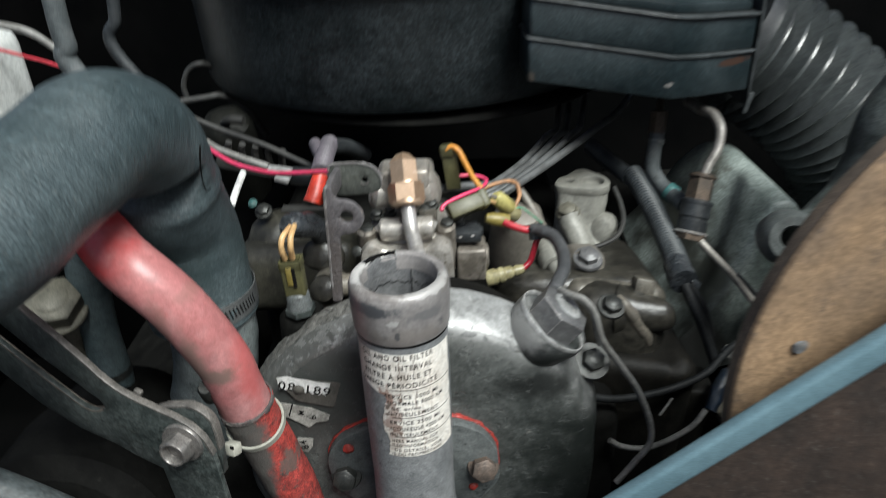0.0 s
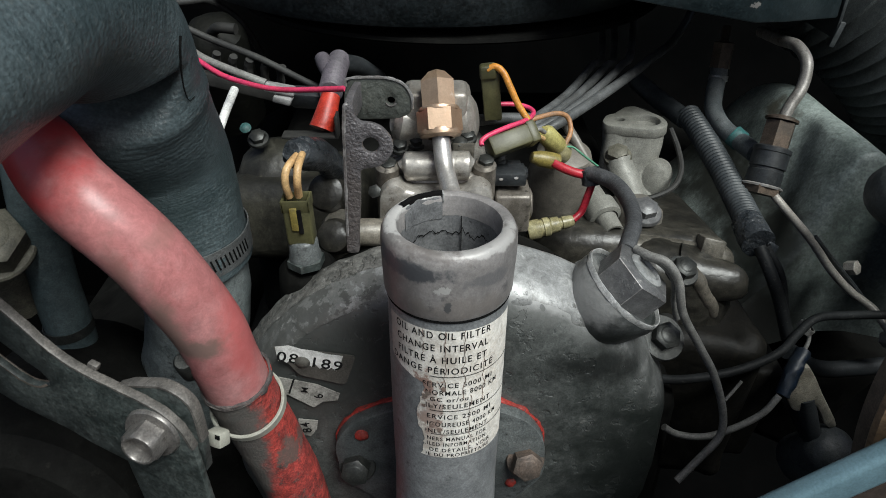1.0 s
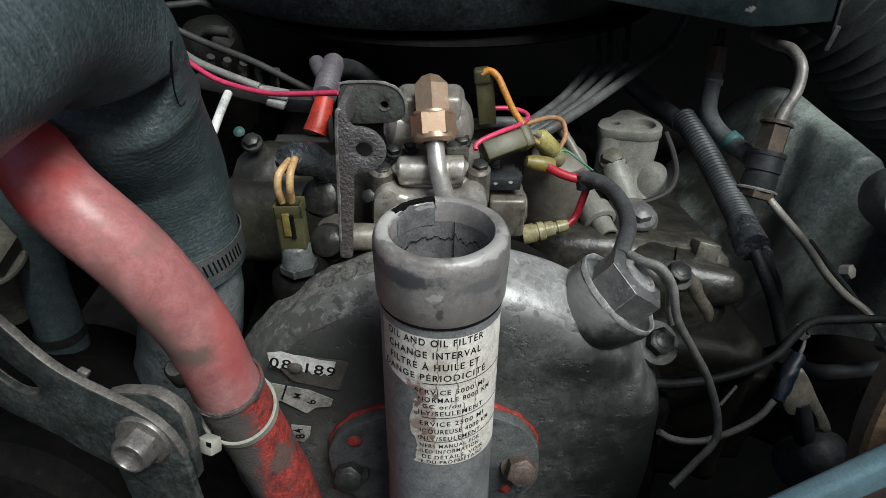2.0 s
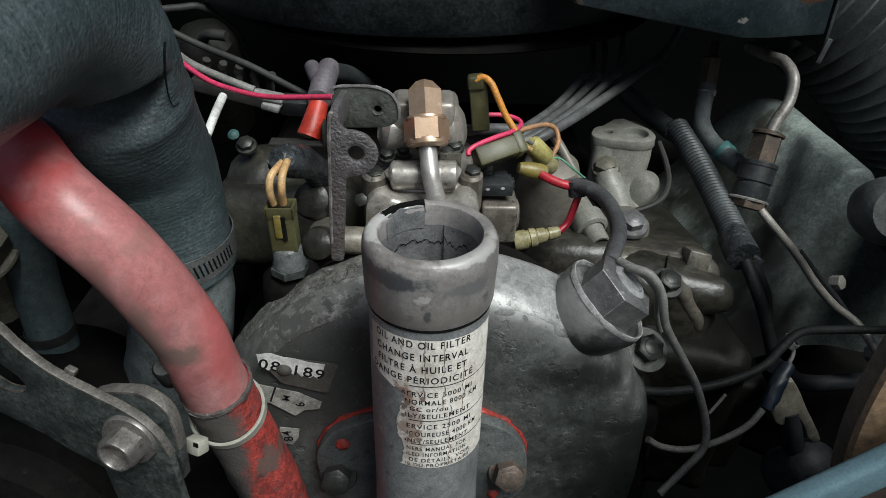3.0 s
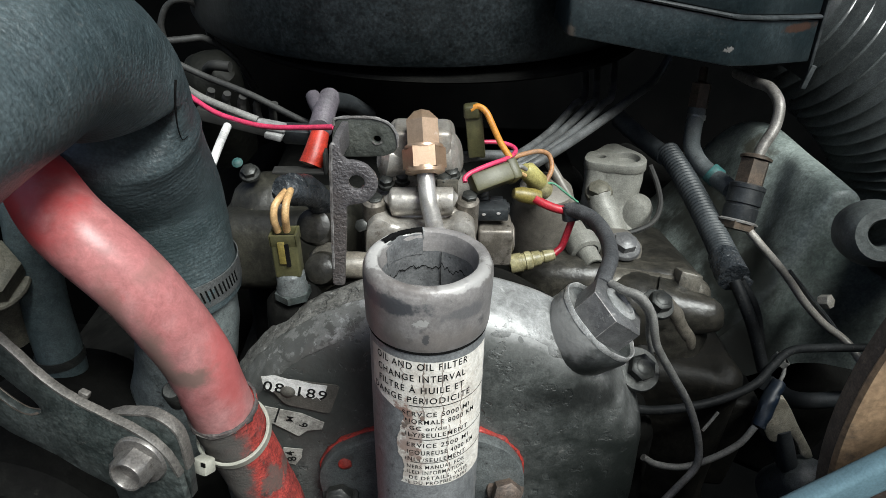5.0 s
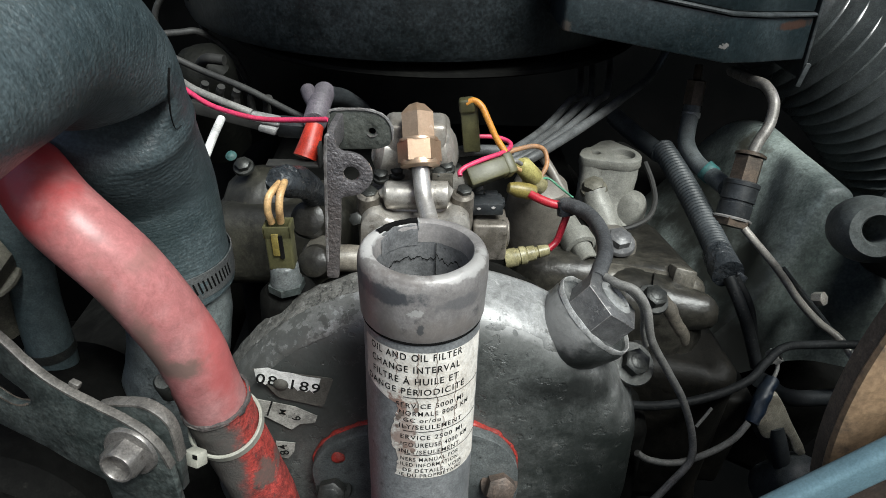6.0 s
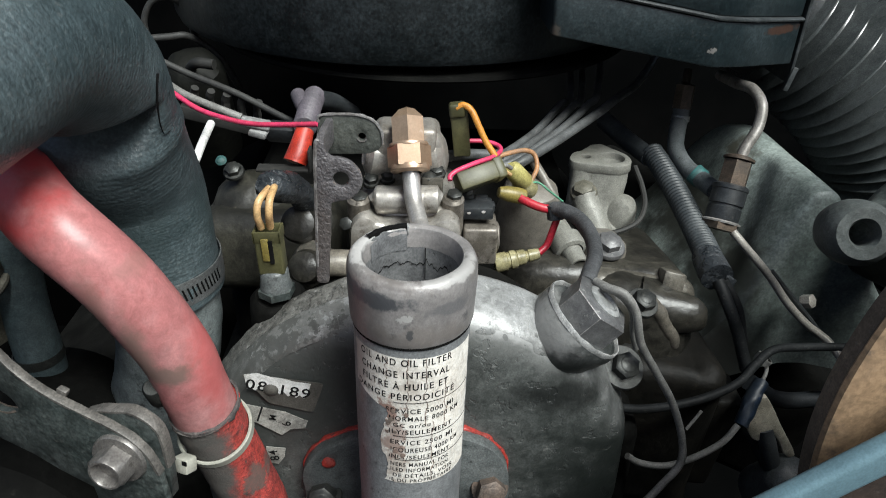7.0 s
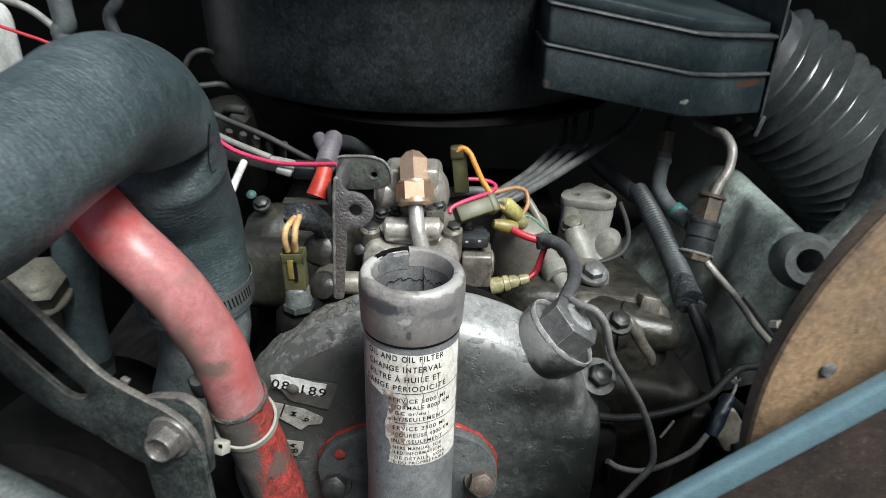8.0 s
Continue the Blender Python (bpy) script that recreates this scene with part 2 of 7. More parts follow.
M["red_sleeve"] = material("dirty_red_fabric_sleeve", (0.36, 0.042, 0.032), (0.26, 0.034, 0.028), (0.085, 0.06, 0.053), rough=0.8, scale=55, spread=(0.4, 0.6), spread2=(0.57, 0.68), bump=0.35, bump_scale=900, grainy=0.45, mid=0.5)
M["zip"] = material("aged_nylon", (0.37, 0.365, 0.315), (0.28, 0.275, 0.235), rough=0.42, scale=60, grainy=0.12, mid=0.12)
M["red_post"] = material("red_plastic", (0.5, 0.04, 0.02), (0.4, 0.035, 0.02), rough=0.4, scale=60)
M["pink"] = material("pink_wire", (0.62, 0.05, 0.13), (0.55, 0.045, 0.1), rough=0.4, scale=90)
M["orange"] = material("orange_wire", (0.58, 0.27, 0.03), (0.5, 0.2, 0.03), rough=0.42, scale=90)
M["tan_wire"] = material("tan_wire", (0.55, 0.36, 0.17), (0.45, 0.27, 0.12), rough=0.45, scale=90)
M["brown_wire"] = material("brown_orange_wire", (0.42, 0.2, 0.08), (0.26, 0.16, 0.1), rough=0.5, scale=50)
M["red_wire"] = material("red_wire", (0.45, 0.02, 0.04), (0.38, 0.02, 0.03), rough=0.4, scale=90)
M["green_wire"] = material("green_wire", (0.1, 0.32, 0.2), rough=0.5, scale=90)
M["grey_wire"] = material("dirty_grey_wire", (0.21, 0.207, 0.195), (0.13, 0.127, 0.117), rough=0.55, scale=70)
M["olive"] = material("olive_plastic", (0.082, 0.078, 0.036), (0.052, 0.050, 0.023), (0.15, 0.143, 0.085), rough=0.42, scale=60, spread2=(0.64, 0.76), speck=0.02, spec=0.4, mid=0.12, grainy=0.15)
M["yellow"] = material("aged_yellow_plastic", (0.42, 0.38, 0.14), (0.28, 0.24, 0.08), rough=0.4, scale=80)
M["crimp"] = material("yellowed_clear_crimp", (0.33, 0.30, 0.17), (0.2, 0.175, 0.085), (0.45, 0.42, 0.3), rough=0.35, scale=120)
M["tape"] = material("black_tape", (0.022, 0.026, 0.03), (0.05, 0.055, 0.06), rough=0.3, scale=120, bump=1.3, bump_scale=420)
M["purple"] = material("purple_grey_boot", (0.105, 0.092, 0.106), (0.07, 0.063, 0.072), (0.2, 0.19, 0.2), rough=0.55, scale=60, spread2=(0.64, 0.72))
M["blue_plastic"] = material("dark_blue_plastic", (0.008, 0.018, 0.036), (0.018, 0.023, 0.028), rough=0.45, scale=60)
M["teal"] = material("dirty_teal_plastic", (0.035, 0.15, 0.145), (0.04, 0.09, 0.085), rough=0.55, scale=120)
M["clamp"] = material("stainless_band", (0.26, 0.27, 0.27), (0.18, 0.185, 0.185), rough=0.4, metal=0.7, scale=60, bump=0.05)
M["slot"] = material("dark_slot", (0.008, 0.008, 0.008), rough=0.9, spec=0.05, speck=0.0)
M["rust_plate"] = material("brown_rusted_disc", (0.31, 0.205, 0.122), (0.185, 0.128, 0.084), (0.095, 0.072, 0.058), rough=0.58, scale=24, fine=500, spread=(0.38, 0.62), spread2=(0.57, 0.70), bump=0.15, bump_scale=260, grainy=0.25, mid=0.18, speck=0.03)
M["blue_bar"] = material("blue_painted_steel", (0.15, 0.245, 0.285), (0.115, 0.195, 0.23), (0.07, 0.11, 0.13), rough=0.42, scale=25, spread2=(0.68, 0.82), mid=0.08, grainy=0.15, speck=0.0)
M["panel"] = material("dark_rusty_panel", (0.03, 0.022, 0.018), (0.05, 0.033, 0.025), (0.1, 0.075, 0.06), rough=0.7, scale=40, spread2=(0.64, 0.75), bump=0.4, bump_scale=200)
M["tan_metal"] = material("tan_dirty_metal", (0.50, 0.46, 0.37), (0.33, 0.30, 0.235), (0.12, 0.11, 0.09), rough=0.6, scale=60, spread2=(0.60, 0.7), bump=0.4)
M["rust_nut"] = material("rusty_bronze_nut", (0.135, 0.100, 0.074), (0.075, 0.060, 0.048), (0.25, 0.2, 0.155), rough=0.42, metal=0.5, scale=90, spread2=(0.64, 0.74), bump=0.2)
M["duct"] = material("grey_ribbed_plastic", (0.072, 0.080, 0.081), (0.044, 0.050, 0.050), (0.11, 0.11, 0.108), rough=0.22, scale=26, spread2=(0.66, 0.78), spec=0.8, mid=0.15)
M["neck"] = material("blue_grey_hose", (0.125, 0.146, 0.146), (0.18, 0.20, 0.198), (0.045, 0.047, 0.046), rough=0.5, scale=50, spread2=(0.57, 0.67), bump=0.4, bump_scale=300, grainy=0.3, mid=0.25)
M["ledge"] = material("scuffed_sheet_edge", (0.050, 0.056, 0.058), (0.024, 0.028, 0.029), (0.17, 0.17, 0.165), rough=0.4, scale=80, spread2=(0.64, 0.72))
M["grime_cloth"] = material("dark_frayed_cloth", (0.05, 0.045, 0.044), (0.09, 0.075, 0.07), (0.22, 0.06, 0.05), rough=0.85, scale=120, spread2=(0.62, 0.72), bump=0.8, bump_scale=700)
M["paper_grey"] = material("pale_chipped_paint", (0.27, 0.27, 0.265), (0.19, 0.19, 0.185), rough=0.5, scale=150)
M["dim_line"] = material("dim_grey_pipe", (0.042, 0.042, 0.039), (0.022, 0.022, 0.021), (0.014, 0.014, 0.013), rough=0.6, scale=50, bump=0.2, speck=0.0)
M["boss_paint"] = material("worn_mid_grey_paint", (0.080, 0.084, 0.083), (0.045, 0.048, 0.047), (0.20, 0.20, 0.195), rough=0.40, scale=60, spread2=(0.66, 0.72), bump=0.3, bump_scale=300, grainy=0.25, mid=0.35)
M["bare"] = material("bare_rubbed_metal", (0.5, 0.5, 0.49), (0.3, 0.3, 0.29), (0.14, 0.14, 0.135), rough=0.4, metal=0.3, scale=90, spread2=(0.6, 0.68), bump=0.3)
M["latch"] = material("dull_ochre_plastic", (0.24, 0.19, 0.05), (0.14, 0.11, 0.03), rough=0.45, scale=90)
M["bent_line"] = material("mottled_steel_line", (0.235, 0.222, 0.205), (0.13, 0.12, 0.108), (0.08, 0.06, 0.046), rough=0.45, metal=0.3, scale=80, spread=(0.4, 0.6), spread2=(0.58, 0.70), bump=0.15, mid=0.14)
M["dark_casting"] = material("sooty_casting", (0.052, 0.048, 0.039), (0.020, 0.019, 0.016), (0.13, 0.116, 0.092), rough=0.34, scale=34, spread=(0.38, 0.58), spread2=(0.66, 0.76), bump=0.5, bump_scale=180, grainy=0.25, mid=0.4, speck=0.0)
M["tank"] = material("white_tank_plastic", (0.7, 0.72, 0.7), (0.55, 0.57, 0.55), rough=0.5, scale=15, speck=0.0)
M["dip"] = material("tan_grey_tube_steel", (0.44, 0.41, 0.365), (0.27, 0.25, 0.22), (0.11, 0.096, 0.08), rough=0.42, metal=0.2, scale=60, spread2=(0.62, 0.74), bump=0.12, mid=0.12)
M["drum"] = material("black_drum_paint", (0.0085, 0.0115, 0.0125), (0.017, 0.0215, 0.0235), (0.05, 0.043, 0.036), rough=0.40, scale=26, fine=500, spread2=(0.68, 0.76), bump=0.3, bump_scale=150, spec=0.30, grainy=0.55, speck=0.03, mid=0.4)
M["soot"] = material("sooty_pipe", (0.014, 0.014, 0.0125), (0.024, 0.0235, 0.021), rough=0.7, scale=60, speck=0.0)
M["bracket_edge"] = material("rubbed_bracket_edge", (0.3, 0.29, 0.285), (0.16, 0.15, 0.145), (0.08, 0.06, 0.05), rough=0.45, metal=0.4, scale=120, spread=(0.42, 0.58), bump=0.3)
M["plug"] = material("dull_dark_metal", (0.145, 0.145, 0.145), (0.095, 0.095, 0.097), (0.27, 0.265, 0.255), rough=0.42, metal=0.25, scale=70, spread2=(0.60, 0.66), bump=0.2, grainy=0.15, flake=(120, 0.56, 0.60, 1.0))
M["rim_dark"] = material("grimy_rim_paint", (0.165, 0.162, 0.150), (0.090, 0.088, 0.080), (0.28, 0.275, 0.26), rough=0.45, scale=70, spread=(0.4, 0.6), spread2=(0.59, 0.64), bump=0.5, bump_scale=330, flake=(160, 0.53, 0.57, -1.4), grainy=0.3, mid=0.5)
M["leak_hose"] = material("dusty_grey_hose", (0.07, 0.082, 0.085), (0.11, 0.12, 0.122), (0.035, 0.036, 0.036), rough=0.6, scale=60, spread2=(0.6, 0.7), bump=0.3)
M["bore"] = material("dirty_bore_wall", (0.155, 0.158, 0.16), (0.095, 0.097, 0.1), (0.04, 0.04, 0.04), rough=0.55, scale=120, spread2=(0.6, 0.68), bump=0.2)
M["pump_dark"] = material("stained_brown_aluminium", (0.26, 0.235, 0.205), (0.13, 0.115, 0.095), (0.05, 0.043, 0.034), rough=0.45, metal=0.4, scale=70, spread=(0.4, 0.6), spread2=(0.56, 0.66), bump=0.3, bump_scale=320, mid=0.15, grainy=0.15, speck=0.02)
# near black in place of the shade in gaps and recesses between parts
M["pit"] = material("shade_black_engine", (0.004, 0.004, 0.0036), (0.009, 0.009, 0.008), (0.02, 0.019, 0.016), rough=0.8, scale=40, spread2=(0.62, 0.74), bump=0.8, bump_scale=120, spec=0.1, speck=0.0)
M["lower_pipe"] = material("dark_grey_pipe", (0.028, 0.035, 0.037), (0.045, 0.054, 0.055), (0.02, 0.02, 0.02), rough=0.55, scale=40, fine=700, spread2=(0.6, 0.7), grainy=0.45)
M["heater_rubber"] = material("blue_grey_rubber", (0.054, 0.076, 0.081), (0.084, 0.108, 0.113), (0.034, 0.041, 0.043), rough=0.5, scale=30, spread2=(0.6, 0.72), mid=0.25)
M["olive_bolt"] = material("dull_olive_bolt", (0.15, 0.142, 0.11), (0.09, 0.085, 0.066), (0.05, 0.047, 0.04), rough=0.55, metal=0.2, scale=80, bump=0.3)
M["disc_edge"] = material("dark_brown_rust_edge", (0.13, 0.097, 0.072), (0.08, 0.062, 0.048), (0.2, 0.15, 0.11), rough=0.7, scale=40, bump=0.2, mid=0.2)
M["grey_spot"] = material("blue_grey_paint_spot", (0.1, 0.105, 0.11), (0.15, 0.14, 0.13), rough=0.6, scale=300)
M["tan_rib"] = material("tan_grey_casting", (0.185, 0.165, 0.135), (0.11, 0.098, 0.08), (0.05, 0.045, 0.037), rough=0.45, metal=0.1, scale=45, spread2=(0.60, 0.72), bump=0.3, bump_scale=260, mid=0.25, speck=0.0)
M["cable_black"] = material("oily_black_cable", (0.010, 0.011, 0.0115), (0.020, 0.022, 0.023), (0.05, 0.048, 0.043), rough=0.62, scale=50, spread2=(0.66, 0.76), spec=0.25, bump=0.3, bump_scale=300)
M["conduit"] = material("dusty_black_conduit", (0.030, 0.035, 0.038), (0.055, 0.062, 0.065), (0.10, 0.10, 0.096), rough=0.5, scale=40, fine=800, spread2=(0.64, 0.78), spec=0.4, grainy=0.25, mid=0.1)
M["sheath"] = material("dusty_grey_sheath", (0.045, 0.047, 0.05), (0.075, 0.077, 0.08), (0.03, 0.03, 0.031), rough=0.65, scale=60, spread2=(0.6, 0.7), bump=0.3, bump_scale=500, grainy=0.4)
M["flange_paint"] = material("dirty_grey_flange_paint", (0.062, 0.069, 0.069), (0.10, 0.108, 0.107), (0.025, 0.026, 0.025), rough=0.45, scale=50, spread2=(0.58, 0.68), bump=0.4, bump_scale=260, grainy=0.4)
M["mossy"] = material("grimy_olive_housing", (0.0065, 0.0068, 0.005), (0.0035, 0.0038, 0.003), (0.016, 0.015, 0.011), rough=0.65, scale=60, spread2=(0.62, 0.72), bump=0.6, bump_scale=200, speck=0.0, spec=0.2)
M["eye_paint"] = material("dull_black_casting_paint", (0.090, 0.100, 0.097), (0.058, 0.065, 0.063), (0.15, 0.15, 0.145), rough=0.5, scale=50, spread2=(0.64, 0.74), bump=0.4, bump_scale=260)
M["saddle"] = material("brown_grey_smooth_casting", (0.170, 0.155, 0.132), (0.105, 0.095, 0.080), (0.055, 0.05, 0.042), rough=0.48, metal=0.1, scale=28, spread=(0.40, 0.66), spread2=(0.60, 0.74), bump=0.25, bump_scale=220, mid=0.14, grainy=0.15, speck=0.0)
M["bracket_green"] = material("pitted_grey_green_steel", (0.088, 0.094, 0.083), (0.060, 0.065, 0.058), (0.15, 0.145, 0.13), rough=0.48, metal=0.15, scale=60, spread2=(0.66, 0.74), bump=0.7, bump_scale=420, grainy=0.25, mid=0.2, speck=0.0)
M["mossy_case"] = material("mossy_dark_casting", (0.040, 0.038, 0.029), (0.018, 0.0175, 0.014), (0.085, 0.078, 0.06), rough=0.5, scale=40, spread=(0.4, 0.6), spread2=(0.64, 0.74), bump=0.5, bump_scale=180, mid=0.35, speck=0.02)
M["ground"] = material("grey_concrete", (0.25, 0.25, 0.24), (0.18, 0.18, 0.17), rough=0.9, scale=1.5, fine=30, speck=0.0)

dirt_shade(M["collar"], (0.13, 0.122, 0.115), (-0.0480, 0.2640, 0.9990), (0.012, 0.018, 0.013), 0.5, 90, 0.5, 0.75)
dirt_shade(M["collar"], (0.17, 0.15, 0.135), (-0.0200, 0.2500, 0.9930), (0.020, 0.012, 0.0040), 0.9, 130, 0.6, 0.6)
dirt_shade(M["collar"], (0.14, 0.125, 0.115), (-0.0300, 0.2540, 1.0118), (0.012, 0.006, 0.0020), 1.0, 220, 0.5, 0.7)
dirt_shade(M["collar"], (0.14, 0.13, 0.12), (-0.0080, 0.2660, 1.0115), (0.006, 0.010, 0.0022), 1.0, 220, 0.5, 0.7)
dirt_shade(M["collar"], (0.085, 0.088, 0.095), (-0.0430, 0.2560, 1.0060), (0.0190, 0.0160, 0.0034), 0.55, 170, 0.25)
dirt_shade(M["collar"], (0.12, 0.12, 0.125), (-0.0140, 0.2520, 1.0030), (0.0080, 0.0080, 0.0024), 0.6, 200, 0.3, 0.7)
dirt_shade(M["collar"], (0.42, 0.41, 0.395), (-0.0290, 0.2500, 1.0010), (0.0026, 0.006, 0.0014), 0.8, 500, 0.15)
dirt_shade(M["collar"], (0.09, 0.09, 0.092), (-0.0275, 0.2500, 0.9945), (0.0012, 0.006, 0.0020), 0.5, 500, 0.2)
dirt_shade(M["collar"], (0.5, 0.49, 0.475), (-0.0400, 0.2780, 1.0128), (0.014, 0.014, 0.0016), 0.6, 300, 0.25, 0.8)
dirt_shade(M["collar"], (0.46, 0.45, 0.435), (-0.0140, 0.2600, 1.0122), (0.014, 0.012, 0.0016), 0.6, 300, 0.3, 0.6)
# redder hose end, its colour brightened to offset the elbow's shade
dirt_shade(M["red_hose"], (0.58, 0.042, 0.044), (-0.171, 0.303, 1.033), (0.034, 0.06, 0.024), 0.35, 60, 0.45, 0.92)
dirt_shade(M["red_hose"], (0.42, 0.075, 0.074), (-0.0977, 0.2700, 0.9750), (0.0050, 0.02, 0.030), 0.5, 90, 0.6, 0.7)
dirt_shade(M["red_hose"], (0.14, 0.105, 0.088), (-0.1126, 0.2620, 0.9684), (0.0100, 0.02, 0.0052), 0.6, 120, 0.45, 0.85)
dirt_shade(M["red_hose"], (0.20, 0.13, 0.11), (-0.1182, 0.2640, 0.9760), (0.0045, 0.02, 0.0160), 0.6, 120, 0.6, 0.85)
dirt_shade(M["red_hose"], (0.22, 0.12, 0.105), (-0.1278, 0.2640, 0.9940), (0.0040, 0.02, 0.0180), 0.6, 120, 0.6, 0.75)
dirt_shade(M["red_hose"], (0.25, 0.12, 0.105), (-0.1136, 0.2620, 1.0110), (0.0060, 0.02, 0.0030), 0.7, 150, 0.7, 0.6)
dirt_shade(M["red_sleeve"], (0.075, 0.074, 0.067), (-0.1225, 0.275, 0.915), (0.0250, 0.05, 0.09), 0.14, 110, 0.12, 0.97)
dirt_shade(M["red_sleeve"], (0.085, 0.07, 0.06), (-0.0910, 0.275, 0.900), (0.004, 0.03, 0.006), 0.8, 200, 0.3, 0.85)
# upper flank of the boss lighter: rubbed paint plus the light on it
dirt_shade(M["boss_paint"], (0.27, 0.27, 0.262), (0.0290, 0.3080, 0.9540), (0.012, 0.03, 0.010), 0.6, 110, 0.5, 0.8)
# underside of the boss cup painted dark for its shade
dirt_shade(M["boss_paint"], (0.016, 0.019, 0.017), (0.0460, 0.3040, 0.9300), (0.034, 0.04, 0.0135), 0.4, 80, 0.5, 0.88)
# shaded inner slope of the valve cover painted dark, with its oil stain
dirt_shade(M["valve"], (0.030, 0.030, 0.025), (0.180, 0.50, 0.895), (0.026, 0.30, 0.045), 0.45, 40, 0.4, 0.92)
dirt_shade(M["lip"], (0.115, 0.116, 0.108), (-0.085, 0.31, 0.945), (0.045, 0.05, 0.034), 1.6, 210, 0.2, 0.6)
dirt_shade(M["lip"], (0.125, 0.128, 0.123), (-0.0235, 0.30, 0.862), (0.0978, 5.0, 0.0978), 0.035, 110, 0.026, 0.95)
dirt_shade(M["lip"], (0.062, 0.063, 0.058), (-0.098, 0.31, 0.930), (0.032, 0.05, 0.030), 1.8, 170, 0.15, 0.7)
dirt_shade(M["lip"], (0.07, 0.07, 0.066), (0.036, 0.31, 0.944), (0.010, 0.02, 0.008), 1.1, 260, 0.2, 0.8)
dirt_shade(M["air_black"], (0.045, 0.024, 0.017), (0.203, 0.518, 1.0335), (0.016, 0.016, 0.0030), 0.6, 160, 0.2, 0.9)
dirt_shade(M["air_black"], (0.20, 0.19, 0.18), (0.1490, 0.4850, 1.0270), (0.003, 0.006, 0.0016), 1.0, 420, 0.15, 0.8)
dirt_shade(M["air_black"], (0.10, 0.085, 0.07), (0.0540, 0.4880, 1.0350), (0.003, 0.006, 0.004), 0.8, 300, 0.3, 0.7)
# lower front toned darker for the shade between conduit and disc
dirt_shade(M["valve"], (0.028, 0.034, 0.031), (0.232, 0.43, 0.860), (0.075, 0.07, 0.044), 0.5, 50, 0.5, 0.55)
# shadow on the upper side of the disc, painted as dark brown
dirt_shade(M["rust_plate"], (0.07, 0.05, 0.04), (0.330, 0.24, 1.040), (0.07, 0.05, 0.05), 0.7, 40, 0.5, 0.7)
dirt_shade(M["rust_plate"], (0.36, 0.22, 0.15), (0.215, 0.24, 0.93), (0.05, 0.05, 0.03), 0.9, 60, 0.5, 0.5)
dirt_shade(M["valve"], (0.05, 0.04, 0.025), (0.215, 0.56, 0.945), (0.012, 0.03, 0.02), 0.8, 60, 0.4, 0.8)
dirt_shade(M["paper"], (0.30, 0.27, 0.235), (-0.0455, 0.2650, 0.9780), (0.0060, 0.012, 0.016), 0.6, 260, 0.5, 0.75)
dirt_shade(M["paper"], (0.40, 0.35, 0.30), (-0.0280, 0.2510, 0.9715), (0.0040, 0.008, 0.0030), 1.0, 350, 0.4, 0.6)
dirt_shade(M["paper"], (0.34, 0.27, 0.22), (-0.0330, 0.2520, 0.9380), (0.0040, 0.008, 0.0100), 1.0, 300, 0.4, 0.6)
dirt_shade(M["paper"], (0.22, 0.11, 0.08), (-0.0350, 0.252, 0.9600), (0.0040, 0.008, 0.0050), 1.0, 330, 0.3, 0.85)
dirt_shade(M["paper"], (0.26, 0.17, 0.14), (-0.0330, 0.252, 0.9480), (0.0040, 0.008, 0.0080), 1.0, 300, 0.3, 0.7)
# the cover's paint thins towards its rim, then is rubbed grey
dirt_shade(M["cover"], (0.150, 0.153, 0.148), (-0.0235, 0.30, 0.852), (0.1000, 5.0, 0.1000), 0.04, 70, 0.070, 0.75, True)
dirt_shade(M["cover"], (0.255, 0.258, 0.252), (-0.0235, 0.30, 0.852), (0.1050, 5.0, 0.1050), 0.022, 110, 0.020, 0.95, True)
# shade of the fillet inside the rim, put into the cover colour
dirt_shade(M["cover"], (0.042, 0.045, 0.042), (-0.090, 0.31, 0.930), (0.070, 0.05, 0.046), 0.4, 60, 0.5, 0.88)
# green oil grime and the shade of the side turning away, both painted
dirt_shade(M["cover"], (0.010, 0.013, 0.0115), (0.078, 0.31, 0.858), (0.054, 0.07, 0.072), 0.5, 60, 0.65, 0.93)
# black pocket under the boss cup: grime and its shade in the colour
dirt_shade(M["cover"], (0.008, 0.009, 0.0085), (0.0400, 0.3040, 0.9235), (0.022, 0.03, 0.008), 0.5, 110, 0.6, 0.85)
# lower corner of the valve cover painted dark in place of shade
dirt_shade(M["valve"], (0.010, 0.010, 0.009), (0.180, 0.437, 0.828), (0.034, 0.03, 0.034), 0.3, 60, 0.4, 0.95)
dirt_shade(M["bracket"], (0.10, 0.085, 0.078), (-0.0665, 0.34, 0.975), (0.010, 0.01, 0.022), 0.5, 140, 0.5, 0.7)
dirt_shade(M["wrapped"], (0.018, 0.030, 0.030), (-0.160, 0.36, 0.985), (0.050, 0.06, 0.020), 0.7, 60, 0.5, 0.55)


# ---- helpers for shapes ----
def part(name, bm, mat, parent=None, label="", smooth=40):
    """Links a bmesh as one mesh object, under a thing or a part."""
    if smooth:
        bm.normal_update()
        lim = radians(smooth)
        for f in bm.faces:
            f.smooth = True
        for e in bm.edges:
            if len(e.link_faces) == 2 and e.calc_face_angle(0) > lim:
                e.smooth = False
    me = bpy.data.meshes.new(name)
    bm.to_mesh(me)
    bm.free()
    me.materials.append(M[mat] if isinstance(mat, str) else mat)
    ob = new(name, me)
    if parent:
        ob.parent = parent
    if label:
        ob["label"] = label
    return ob


def empty(name, label, category, group="", kind="", at=(0, 0, 0)):
    ob = new(name)
    ob.empty_display_size = 0.01
    tagged(ob, label, category, group, kind)
    return ob


